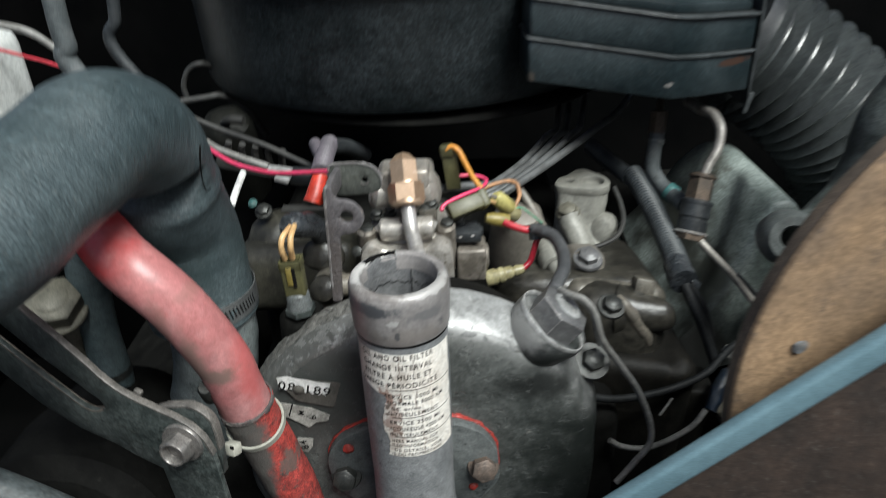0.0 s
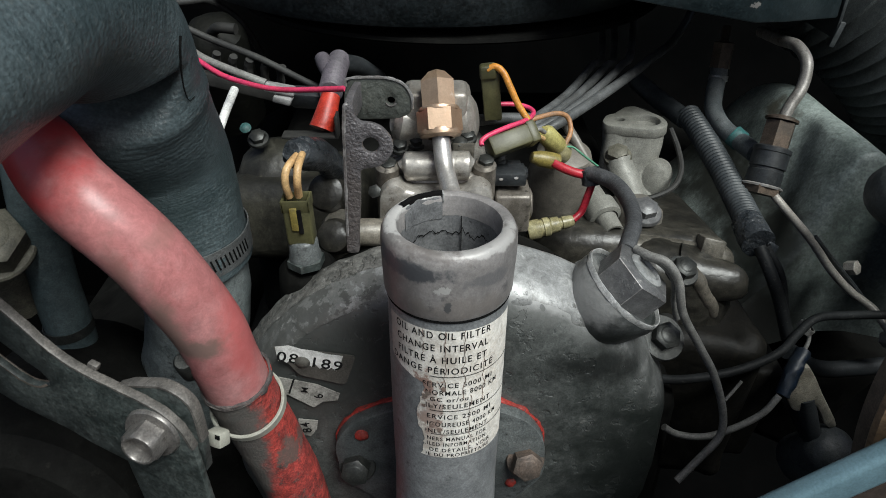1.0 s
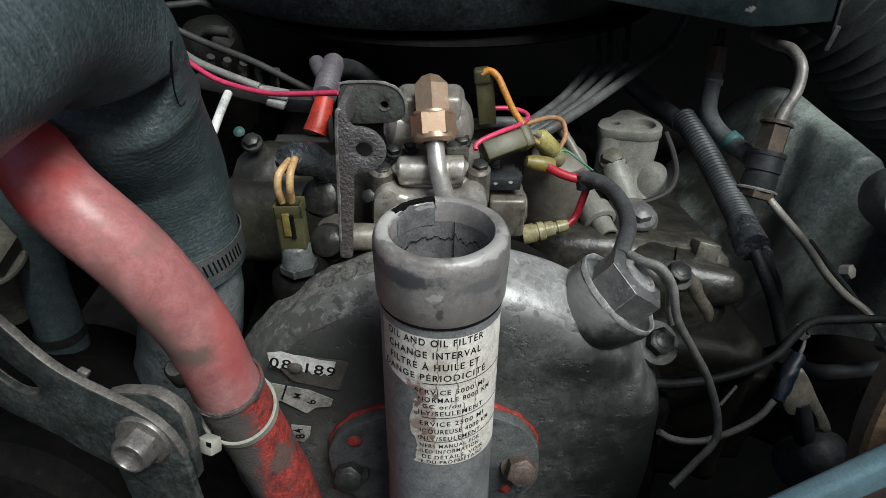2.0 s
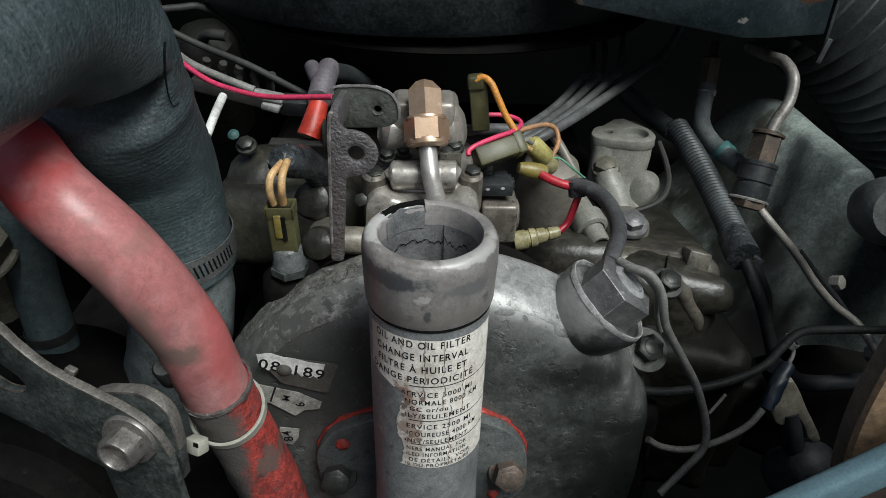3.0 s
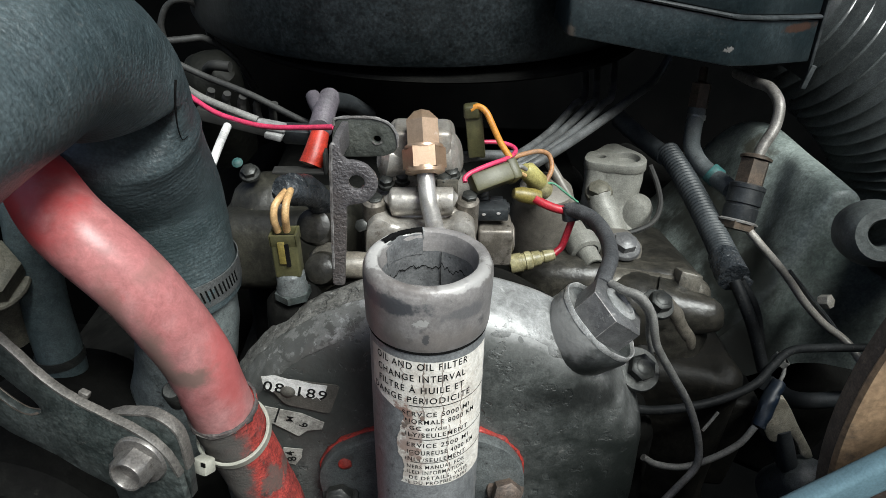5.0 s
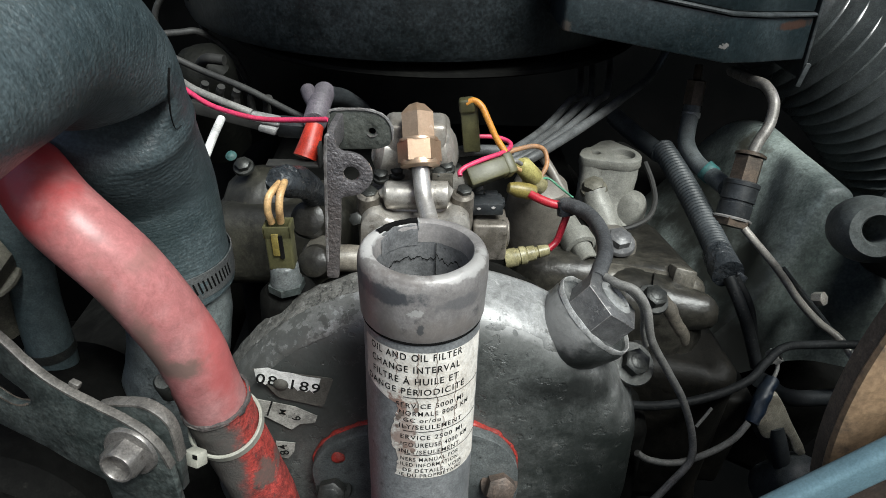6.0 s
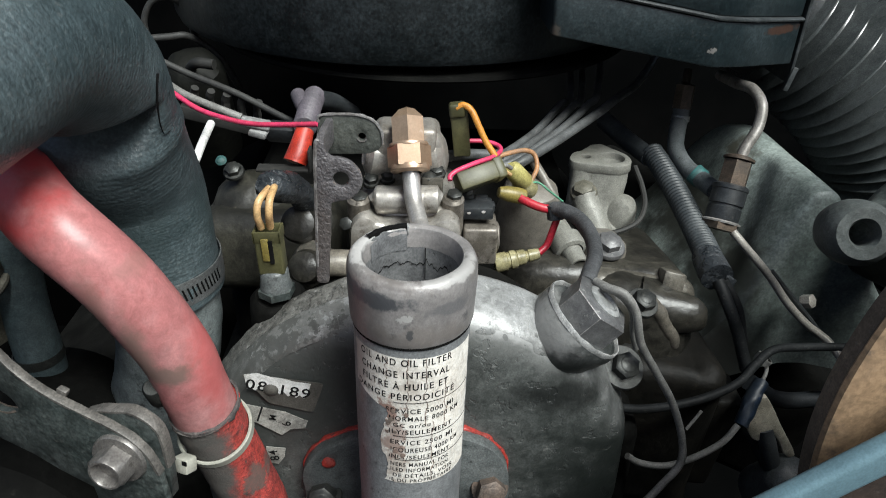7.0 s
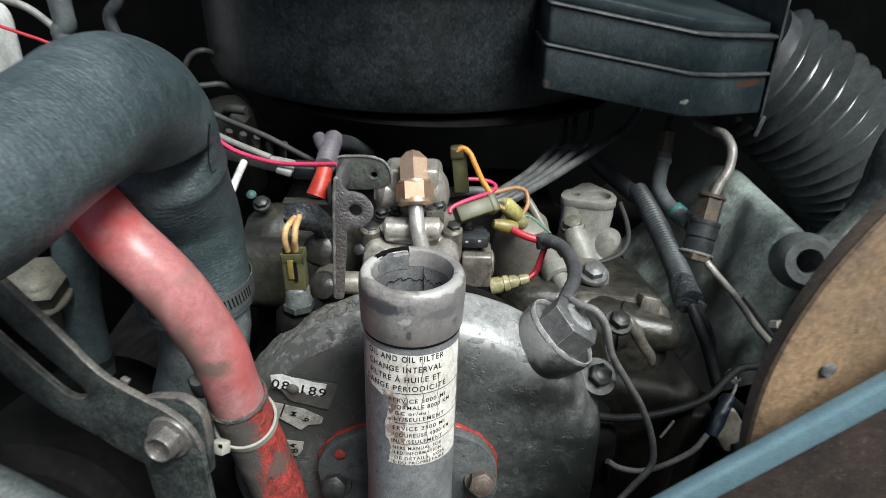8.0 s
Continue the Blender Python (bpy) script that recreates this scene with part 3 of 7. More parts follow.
def aim(at, axis, side=(1, 0, 0)):
    """Pose at a place with local z along axis and local x near side."""
    z = Vector(axis).normalized()
    x = Vector(side)
    x = (x - z * x.dot(z))
    if x.length < 1e-5:
        x = Vector((0, 1, 0)) - z * z.y
    x.normalize()
    y = z.cross(x)
    return Matrix.Translation(at) @ Matrix((x, y, z)).transposed().to_4x4()


def joined(*bms):
    out = bmesh.new()
    for b in bms:
        tmp = bpy.data.meshes.new("tmp")
        b.to_mesh(tmp)
        b.free()
        out.from_mesh(tmp)
        bpy.data.meshes.remove(tmp)
    return out


def lathe(profile, m=None, seg=40, arc=None):
    """Turns (radius, height) pairs round local z."""
    bm = bmesh.new()
    uv = bm.loops.layers.uv.new("uv")
    full = arc is None
    a0, a1 = (0, 2 * math.pi) if full else arc
    n = seg if full else seg + 1
    rings = []
    for r, z in profile:
        if r < 1e-6:
            rings.append([bm.verts.new((0, 0, z))])
        else:
            rings.append([bm.verts.new((r * math.cos(a0 + (a1 - a0) * i / seg), r * math.sin(a0 + (a1 - a0) * i / seg), z)) for i in range(n)])
    for k, (p, q) in enumerate(zip(rings, rings[1:])):
        for i in range(seg):
            j = (i + 1) % n if full else i + 1
            vs = [p[0] if len(p) == 1 else p[i], p[0] if len(p) == 1 else p[j], q[0] if len(q) == 1 else q[j], q[0] if len(q) == 1 else q[i]]
            vs = [v for u, v in enumerate(vs) if v not in vs[:u]]
            if len(vs) > 2:
                f = bm.faces.new(vs)
                for lp in f.loops:
                    ang = math.atan2(lp.vert.co.y, lp.vert.co.x) / (2 * math.pi)
                    lp[uv].uv = (ang, lp.vert.co.z * 10)
    bmesh.ops.recalc_face_normals(bm, faces=bm.faces[:])
    if m:
        bm.transform(m)
    return bm


def prism(n, r, h, m=None, chamfer=0.0, start=0.0):
    """A prism with n sides (r to the corners), standing on local z, its top edges cut back."""
    bm = bmesh.new()
    levels = [(r, 0), (r, h - chamfer), (r - chamfer * 1.6, h)] if chamfer else [(r, 0), (r, h)]
    rings = [[bm.verts.new((q * math.cos(start + 2 * math.pi * i / n), q * math.sin(start + 2 * math.pi * i / n), z)) for i in range(n)] for q, z in levels]
    for p, q in zip(rings, rings[1:]):
        for i in range(n):
            bm.faces.new((p[i], p[(i + 1) % n], q[(i + 1) % n], q[i]))
    bm.faces.new(rings[-1])
    bm.faces.new(rings[0][::-1])
    if m:
        bm.transform(m)
    return bm


def block(sx, sy, sz, m=None, bevel=0.001, seg=2, taper=1.0):
    """A box centred on its place, edges rounded; taper narrows its top."""
    bm = bmesh.new()
    bmesh.ops.create_cube(bm, size=1)
    for v in bm.verts:
        k = taper if v.co.z > 0 else 1.0
        v.co = Vector((v.co.x * sx * k, v.co.y * sy * k, v.co.z * sz))
    if bevel:
        bmesh.ops.bevel(bm, geom=bm.edges[:] + bm.verts[:], offset=bevel, segments=seg, profile=0.5, affect="EDGES", clamp_overlap=True)
    if m:
        bm.transform(m)
    return bm


def spline(pts, steps=8):
    """Catmull-Rom points through pts."""
    p = [Vector(a) for a in pts]
    if len(p) == 2:
        return [p[0].lerp(p[1], i / steps) for i in range(steps + 1)]
    p = [2 * p[0] - p[1]] + p + [2 * p[-1] - p[-2]]
    out = []
    for i in range(1, len(p) - 2):
        a, b, c, d = p[i - 1:i + 3]
        for s in range(steps):
            t = s / steps
            out.append(0.5 * ((2 * b) + (c - a) * t + (2 * a - 5 * b + 4 * c - d) * t * t + (3 * b - a - 3 * c + d) * t ** 3))
    out.append(p[-2])
    return out


def sweep(pts, radius, seg=12, steps=8, caps=True, smooth=True):
    """A round tube along a smooth line; radius is a number or a function of (part of the length, metres along)."""
    path = spline(pts, steps) if smooth else [Vector(a) for a in pts]
    bm = bmesh.new()
    uv = bm.loops.layers.uv.new("uv")
    total = sum((b - a).length for a, b in zip(path, path[1:]))
    side = None
    rings, run = [], 0.0
    for i, c in enumerate(path):
        t = (path[min(i + 1, len(path) - 1)] - path[max(i - 1, 0)]).normalized()
        if side is None:
            side = t.orthogonal().normalized()
        side = (side - t * side.dot(t)).normalized()
        up = t.cross(side)
        if i:
            run += (c - path[i - 1]).length
        r = radius(run / total, run) if callable(radius) else radius
        rings.append(([bm.verts.new(c + r * (side * math.cos(2 * math.pi * k / seg) + up * math.sin(2 * math.pi * k / seg))) for k in range(seg)], run))
    for (p, ra), (q, rb) in zip(rings, rings[1:]):
        for k in range(seg):
            j = (k + 1) % seg
            f = bm.faces.new((p[k], p[j], q[j], q[k]))
            for lp, w in zip(f.loops, ((k, ra), (k + 1, ra), (k + 1, rb), (k, rb))):
                lp[uv].uv = (w[0] / seg, w[1] * 10)
    if caps:
        bm.faces.new(rings[0][0][::-1])
        bm.faces.new(rings[-1][0])
    return bm


def dense(pts, step):
    """Evenly spaced points along the smooth line through pts."""
    path = spline(pts, 30)
    out, need = [path[0]], step
    run = 0.0
    for a, b in zip(path, path[1:]):
        d = (b - a).length
        while run + d >= need:
            out.append(a.lerp(b, (need - run) / d))
            need += step
        run += d
    return out


def ribs(pts, low, high, pitch, seg=24, sharp=0.7):
    """A corrugated hose: rounded rings of the given pitch along the line."""
    path = dense(pts, pitch / 6)
    return sweep(path, lambda f, s: low + (high - low) * (0.5 - 0.5 * math.cos(2 * math.pi * s / pitch)) ** sharp, seg=seg, smooth=False)


def plate(outline, holes, thick, m, bevel=0.0006, cuts=()):
    """A flat plate in local xy from an outline, round holes (x, y, r) and cut-outs of any shape, thickness along local z."""
    bm = bmesh.new()
    loops = [outline] + [[(x + r * math.cos(-2 * math.pi * i / 24), y + r * math.sin(-2 * math.pi * i / 24)) for i in range(24)] for x, y, r in holes] + [list(c) for c in cuts]
    edges = []
    for lp in loops:
        vs = [bm.verts.new((x, y, 0)) for x, y in lp]
        edges += [bm.edges.new((vs[i], vs[(i + 1) % len(vs)])) for i in range(len(vs))]
    bmesh.ops.triangle_fill(bm, edges=edges, use_beauty=True)
    ret = bmesh.ops.extrude_face_region(bm, geom=bm.faces[:])
    bmesh.ops.translate(bm, verts=[g for g in ret["geom"] if isinstance(g, bmesh.types.BMVert)], vec=(0, 0, thick))
    bmesh.ops.recalc_face_normals(bm, faces=bm.faces[:])
    if bevel:
        rim = [e for e in bm.edges if len(e.link_faces) == 2 and e.calc_face_angle(0) > 1.2]
        bmesh.ops.bevel(bm, geom=rim, offset=bevel, segments=2, profile=0.5, affect="EDGES")
    bm.transform(m)
    return bm


def rounded(pts, r, n=6):
    """An outline with its corners rounded."""
    out = []
    for i, p in enumerate(pts):
        a, b, c = Vector(pts[i - 1]), Vector(p), Vector(pts[(i + 1) % len(pts)])
        q = min(r, (a - b).length * 0.45, (c - b).length * 0.45)
        u, v = b + (a - b).normalized() * q, b + (c - b).normalized() * q
        for k in range(n + 1):
            t = k / n
            w = u * (1 - t) ** 2 + b * 2 * t * (1 - t) + v * t * t
            out.append((w.x, w.y))
    return out


def upright(y):
    """Pose of a plate that stands facing the walk: local x is world x, local y is world z, its back at y."""
    return Matrix.Translation((0, y, 0)) @ Matrix(((1, 0, 0, 0), (0, 0, -1, 0), (0, 1, 0, 0), (0, 0, 0, 1)))


def bolt_on(parent, at, axis, r, h, mat, washer=0.0, name="bolt", thick=0.0015, hollow=0.0, spin=0.3):
    """A hexagon bolt head with its flange; with a hollow crown where it has one."""
    m = aim(at, axis)
    head = part(name, joined(prism(6, r, h, chamfer=r * 0.12, start=spin), lathe([(0, h), (r * 0.62, h + 0.0001), (r * 0.5, h + r * 0.08), (0, h + r * 0.08)], seg=20)) if not hollow else
                joined(hex_ring(r, hollow, h, spin)), mat, parent)
    head.matrix_basis = m
    if washer:
        w = part("washer", lathe([(r * 0.4, -thick), (washer, -thick), (washer, -thick * 0.3), (washer * 0.95, thick * 0.25), (r * 0.4, thick * 0.5)], seg=28), mat, head)
    return head


def hex_ring(r, hole, h, spin=0.3):
    """A hexagon head with a dished crown."""
    bm = bmesh.new()
    n = 24
    ang = [spin + 2 * math.pi * i / n for i in range(n)]
    six = [r * math.cos(math.pi / 6) / math.cos((2 * math.pi * i / n) % (math.pi / 3) - math.pi / 6) for i in range(n)]
    levels = [[(q, 0) for q in six], [(q, h * 0.86) for q in six], [(r * 0.84, h)] * n, [(hole * 1.06, h)] * n, [(hole, h * 0.92)] * n, [(hole * 0.92, h * 0.5)] * n]
    rings = [[bm.verts.new((q * math.cos(a), q * math.sin(a), z)) for a, (q, z) in zip(ang, lv)] for lv in levels]
    for p, q in zip(rings, rings[1:]):
        for i in range(n):
            bm.faces.new((p[i], p[(i + 1) % n], q[(i + 1) % n], q[i]))
    bm.faces.new(rings[-1])
    bm.faces.new(rings[0][::-1])
    return bm


def lump(bm, amount, scale, seed=0.0):
    """Uneven surface: pushes the points along their normals by noise."""
    bm.normal_update()
    moves = [(v, v.normal * amount * noise.noise(v.co * scale + Vector((seed, seed * 1.7, 0)))) for v in bm.verts]
    for v, d in moves:
        v.co += d
    return bm


def letters(text, size, align="CENTER"):
    """Flat mesh of a line of text in the built-in font, in local xy."""
    cu = bpy.data.curves.new("text", "FONT")
    cu.body, cu.size, cu.align_x, cu.offset, cu.space_character = text, size, align, 0.013 * size, 1.22
    ob = bpy.data.objects.new("text", cu)
    scene.collection.objects.link(ob)
    dg = bpy.context.evaluated_depsgraph_get()
    me = bpy.data.meshes.new_from_object(ob.evaluated_get(dg))
    bm = bmesh.new()
    bm.from_mesh(me)
    bpy.data.objects.remove(ob)
    bpy.data.curves.remove(cu)
    bpy.data.meshes.remove(me)
    return bm


def wire(name, pts, r, mat, label, category="wire", seg=10, steps=8):
    """A loose wire or pipe as a thing of its own."""
    return tagged(part(name, sweep(pts, r, seg=seg, steps=steps), mat), label, category)


# ---- setting ----
def slab(name, lo, hi, mat, label, bevel=0.004):
    c = [(a + b) / 2 for a, b in zip(lo, hi)]
    s = [b - a for a, b in zip(lo, hi)]
    return tagged(part(name, block(*s, Matrix.Translation(c), bevel), mat), label, name.split("_")[0], kind="structure")


slab("ground", (-300, -300, -0.05), (300, 300, 0.0), "ground", "grey concrete ground under the truck", 0)
slab("wall_firewall", (-0.78, 1.02, 0.35), (0.78, 1.05, 1.22), "bay", "painted steel firewall at the rear of the bay, near black for shade")
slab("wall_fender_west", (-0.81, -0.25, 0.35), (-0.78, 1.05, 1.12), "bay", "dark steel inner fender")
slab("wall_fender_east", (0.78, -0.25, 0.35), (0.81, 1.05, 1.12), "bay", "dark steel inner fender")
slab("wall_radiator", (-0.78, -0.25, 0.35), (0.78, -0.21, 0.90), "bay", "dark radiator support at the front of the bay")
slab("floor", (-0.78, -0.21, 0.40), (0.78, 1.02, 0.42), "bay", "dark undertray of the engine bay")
# hood out of view, leaned forward to keep sky light off the rear
tagged(part("ceiling_hood", block(1.5, 0.02, 1.25, pose(0, 0.72, 1.78, 32, 0, 0), 0.006), "bay", smooth=0), "unseen raised hood, dark underside, leaned to shade the rear", "hood", kind="structure")

# engine below all that stands on it
engine = empty("engine_block", "oily diesel engine block under the fittings, near black for shade", "engine")
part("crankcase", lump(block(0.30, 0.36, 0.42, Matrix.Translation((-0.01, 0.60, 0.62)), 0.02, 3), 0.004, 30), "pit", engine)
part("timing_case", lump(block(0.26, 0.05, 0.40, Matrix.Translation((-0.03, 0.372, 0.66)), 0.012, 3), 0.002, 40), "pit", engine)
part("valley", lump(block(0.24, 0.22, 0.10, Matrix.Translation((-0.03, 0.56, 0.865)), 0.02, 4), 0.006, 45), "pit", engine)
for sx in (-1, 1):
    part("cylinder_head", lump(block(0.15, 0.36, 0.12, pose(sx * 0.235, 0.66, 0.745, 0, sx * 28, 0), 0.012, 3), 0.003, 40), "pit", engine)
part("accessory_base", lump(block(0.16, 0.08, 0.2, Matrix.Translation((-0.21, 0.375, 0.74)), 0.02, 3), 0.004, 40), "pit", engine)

# ---- gear cover behind the filler ----
CX, CZ = -0.0235, 0.862
SIDE = 0.0715
cover = empty("gear_cover", "worn black gear cover with rubbed grey rim", "engine cover")
front = aim((CX, 0, CZ), (0, -1, 0))
def turned(name, profile, mat, seg, arc=None, amount=0.0008, scale=70, label=""):
    bm = lump(lathe(profile, None, seg, arc), amount, scale)
    bm.transform(front)
    for v in bm.verts:
        # one side of the cover runs down nearly straight
        limit = SIDE + 0.010 * max(0.0, (v.co.z - 0.885) / 0.03)
        if v.co.x > limit:
            v.co.x = limit + 0.25 * (v.co.x - limit)
    return part(name, bm, mat, cover, label, 50)


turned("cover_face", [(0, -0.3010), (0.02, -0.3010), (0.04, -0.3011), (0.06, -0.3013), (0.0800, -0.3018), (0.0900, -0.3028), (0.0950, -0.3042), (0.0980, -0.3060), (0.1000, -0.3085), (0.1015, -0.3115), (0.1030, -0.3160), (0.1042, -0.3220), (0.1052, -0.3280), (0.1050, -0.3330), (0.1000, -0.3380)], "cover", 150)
rim_line = [(0.1050, -0.3186), (0.1056, -0.3225), (0.1064, -0.3265), (0.1071, -0.3300), (0.1066, -0.3320), (0.1030, -0.3345)]
turned("cover_rim", rim_line, "rim_dark", 130, (radians(84), radians(156)), 0.0006, 190, "grimy outer slope of the rim")
turned("cover_rim", rim_line, "lip", 60, (radians(50), radians(84)), 0.0004, 110)
crest = lathe([(0.0945, -0.3041), (0.0955, -0.3044), (0.0965, -0.3049), (0.0975, -0.3054), (0.0985, -0.3061), (0.0995, -0.3070), (0.1005, -0.3083), (0.1022, -0.3111), (0.1038, -0.3148), (0.1051, -0.3190)], None, 260, (radians(49), radians(154)))
fillet = [(0.0945, -0.3041), (0.0955, -0.3044), (0.0965, -0.3049), (0.0985, -0.3061), (0.1005, -0.3083), (0.1022, -0.3111), (0.1038, -0.3148), (0.1051, -0.3190)]
for v in crest.verts:
    # the paint ends in a ragged line, higher on the grimy side
    a, r = math.atan2(v.co.y, v.co.x), math.hypot(v.co.x, v.co.y)
    if r < 0.1045:
        lift = 0.0026 * min(1.0, max(0.0, (math.degrees(a) - 72) / 40)) + 0.0005 * noise.noise(Vector((a * 14, 2, 0))) + 0.0003 * noise.noise(Vector((a * 90, 5, 0)))
        q = r + lift * (0.1051 - r) / 0.0106
        v.co.x, v.co.y, v.co.z = q * math.cos(a), q * math.sin(a), float(np.interp(q, [p for p, h in fillet], [h for p, h in fillet]))
lump(crest, 0.0004, 170)
crest.transform(front)
part("rim_crest", crest, "lip", cover, "grey paint rubbed through to bare metal", 50)
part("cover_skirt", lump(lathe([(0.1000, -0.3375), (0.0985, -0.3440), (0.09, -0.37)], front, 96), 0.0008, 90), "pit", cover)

# ---- boss with the big hexagon plug ----
BN = Vector((0.62, -0.06, 0.78)).normalized()
BC = Vector((0.0480, 0.3190, 0.9520))
boss = aim(BC, BN, (0.6, -0.6, -0.5))
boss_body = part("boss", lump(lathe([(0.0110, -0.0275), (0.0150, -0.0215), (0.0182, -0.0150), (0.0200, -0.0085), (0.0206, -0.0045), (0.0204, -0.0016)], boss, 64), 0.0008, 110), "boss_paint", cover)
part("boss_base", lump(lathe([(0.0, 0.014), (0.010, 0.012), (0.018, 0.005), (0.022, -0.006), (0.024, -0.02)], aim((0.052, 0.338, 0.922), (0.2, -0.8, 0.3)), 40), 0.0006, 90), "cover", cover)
part("boss_rim", lump(lathe([(0.0204, -0.0016), (0.0206, 0.0000), (0.0203, 0.0008), (0.0198, 0.0008), (0.0194, 0.0000), (0.0192, -0.0010)], boss, 72), 0.0005, 260), "bare", boss_body, "bright rubbed edge of the boss")
part("boss_floor", lump(lathe([(0.0193, -0.0008), (0.0184, -0.0017), (0.012, -0.0020), (0.0, -0.0020)], boss, 64), 0.0003, 300), "boss_paint", boss_body)
plug = empty("hex_plug", "dull grey hexagon plug screwed into the cover boss", "plug")
part("hex_head", prism(6, 0.0152, 0.0150, aim(BC + BN * -0.0035, BN, (0.5, -0.8, 0)), 0.0010, 0.25), "plug", plug)
hex_pose = aim(BC + BN * -0.0035, BN, (0.5, -0.8, 0))
for k in range(6):
    a0, a1 = 0.25 + math.pi / 3 * k, 0.25 + math.pi / 3 * (k + 1)
    rim = [hex_pose @ Vector((0.0150 * math.cos(a), 0.0150 * math.sin(a), z)) for a, z in ((a0, 0.0010), (a0, 0.0138), (a1, 0.0138))]
    part("rubbed_edge", lump(sweep([rim[0], rim[1], rim[2]], lambda f, s: 0.00026, seg=6, smooth=False), 0.0003, 900), "bracket_edge", plug)
part("hex_top", lathe([(0, 0.0), (0.0085, 0.0), (0.0085, 0.0012), (0.0068, 0.0022), (0.0060, 0.0022), (0.0055, 0.0010), (0, 0.0010)], aim(BC + BN * 0.0110, BN), 28), "lip", plug)
under = empty("flange_bolt", "oily dark flange bolt under the boss", "bolt")
bolt_on(under, (0.0718, 0.3255, 0.9192), (0.18, -0.60, 0.78), 0.0064, 0.0060, "dark_bolt", washer=0.0108)
part("shank", sweep([(0.0726, 0.3275, 0.9175), (0.083, 0.352, 0.905)], 0.006), "dark_bolt", under)

# right side of the timing case: ribbed hub and its bolts
hub = empty("front_casting", "grimy grey water pump casting beside the gear cover", "casting")
part("hub_body", lump(block(0.060, 0.050, 0.052, pose(0.104, 0.414, 0.886, -12, 8, -10), 0.018, 6), 0.0016, 70), "dark_casting", hub)
part("pump_boss", lump(lathe([(0, 0.0012), (0.0045, 0.0008), (0.0080, -0.0012), (0.0103, -0.0050), (0.0116, -0.011), (0.0138, -0.022), (0.0190, -0.036)], aim((0.1405, 0.3950, 0.8985), (0.93, -0.32, 0.06)), 40), 0.0008, 110), "dark_casting", hub, "oily rounded boss")
part("hub_rib", lump(sweep([(0.1040, 0.4000, 0.9130), (0.1080, 0.3945, 0.9085), (0.1150, 0.3925, 0.8980), (0.1210, 0.3925, 0.8880), (0.1310, 0.3950, 0.8680)], lambda f, s: 0.0012 + 0.0042 * math.sin(math.pi * f) ** 0.6, seg=20), 0.0006, 160), "tan_rib", hub, "pale rubbed rib")
part("lug", lump(block(0.0130, 0.0150, 0.0110, pose(0.1245, 0.4150, 0.9105, -22, 10, -8), 0.0012, 2), 0.0004, 200), "casting", hub)
part("hub_fill", lump(block(0.050, 0.040, 0.040, pose(0.112, 0.410, 0.878, -10, 8, -10), 0.014, 5), 0.0022, 80), "dark_casting", hub)
part("lower_case", lump(block(0.10, 0.06, 0.12, pose(0.105, 0.404, 0.82, 0, 0, -12), 0.016, 8), 0.009, 48), "block", hub)
bolt_on(hub, (0.0909, 0.3660, 0.9280), (0.15, -0.45, 0.88), 0.0060, 0.0055, "dark_bolt", washer=0.0086)
part("pad", lump(block(0.070, 0.055, 0.03, pose(0.106, 0.434, 0.893, -14, 6, 0), 0.010, 4), 0.0012, 90), "casting", hub)

# ---- oil filler neck ----
AX, AY = -0.0270, 0.2718
filler = empty("oil_filler_neck", "grey steel oil filler neck with open top and worn label", "oil filler")
axis_m = Matrix.Translation((AX, AY, 0))
part("tube", lathe([(0.0165, 0.9880), (0.0203, 0.9880), (0.0203, 0.9300), (0.0200, 0.9000), (0.0205, 0.8780), (0.0225, 0.8600), (0.0240, 0.8400)], axis_m, 72), "tube", filler)
part("groove", lathe([(0.0203, 0.9877), (0.0207, 0.9877), (0.0208, 0.9882), (0.0205, 0.9890)], axis_m, 72), "slot", filler, "thin black ring under the collar")
neck_collar = part("collar", lump(lathe([(0.0190, 0.9890), (0.0208, 0.9888), (0.0213, 0.9905), (0.0215, 0.9950), (0.0218, 1.0035), (0.0219, 1.0070), (0.0217, 1.0098), (0.0209, 1.0117), (0.0199, 1.0126),
                           (0.0178, 1.0127), (0.0169, 1.0122), (0.0164, 1.0108), (0.0162, 1.0050)], axis_m, 96), 0.00018, 160), "collar", filler)
bore = part("bore", lathe([(0.0162, 1.0052), (0.0160, 0.9700), (0.0160, 0.9000), (0.0, 0.8990)], axis_m, 64), "bore", filler, "dirty inside wall of the neck")
# torn black liner that stands in the bore
random.seed(4)
lin = bmesh.new()
ring = []
for i in range(121):
    a = radians(-5 + 250 * i / 120)
    top = 0.9990 + 0.0040 * noise.noise(Vector((i * 0.15, 0, 0))) + 0.0022 * noise.noise(Vector((i * 0.50, 5, 0)))
    ring.append((lin.verts.new((AX + 0.0157 * math.cos(a), AY + 0.0157 * math.sin(a), top)), lin.verts.new((AX + 0.0157 * math.cos(a), AY + 0.0157 * math.sin(a), top - 0.0003 - 0.0005 * random.random()))))
for p, q in zip(ring, ring[1:]):
    lin.faces.new((p[0], q[0], q[1], p[1]))
part("crack", lin, "ink", bore, "dark ragged crack line inside the neck")
part("crack", joined(block(0.0003, 0.0003, 0.014, Matrix.Translation((AX + 0.0045, AY + 0.0149, 0.9985)), 0), block(0.0003, 0.0003, 0.011, Matrix.Translation((AX + 0.0050, AY + 0.0147, 0.983)), 0)), "ink", bore, smooth=0)
part("rim_notch", lump(lathe([(0.0159, 1.0040), (0.0161, 1.0090), (0.0166, 1.0116), (0.0172, 1.0125)], axis_m, 40, (radians(97), radians(152))), 0.00012, 400), "bore", neck_collar, "broken-out stretch of the inner rim")
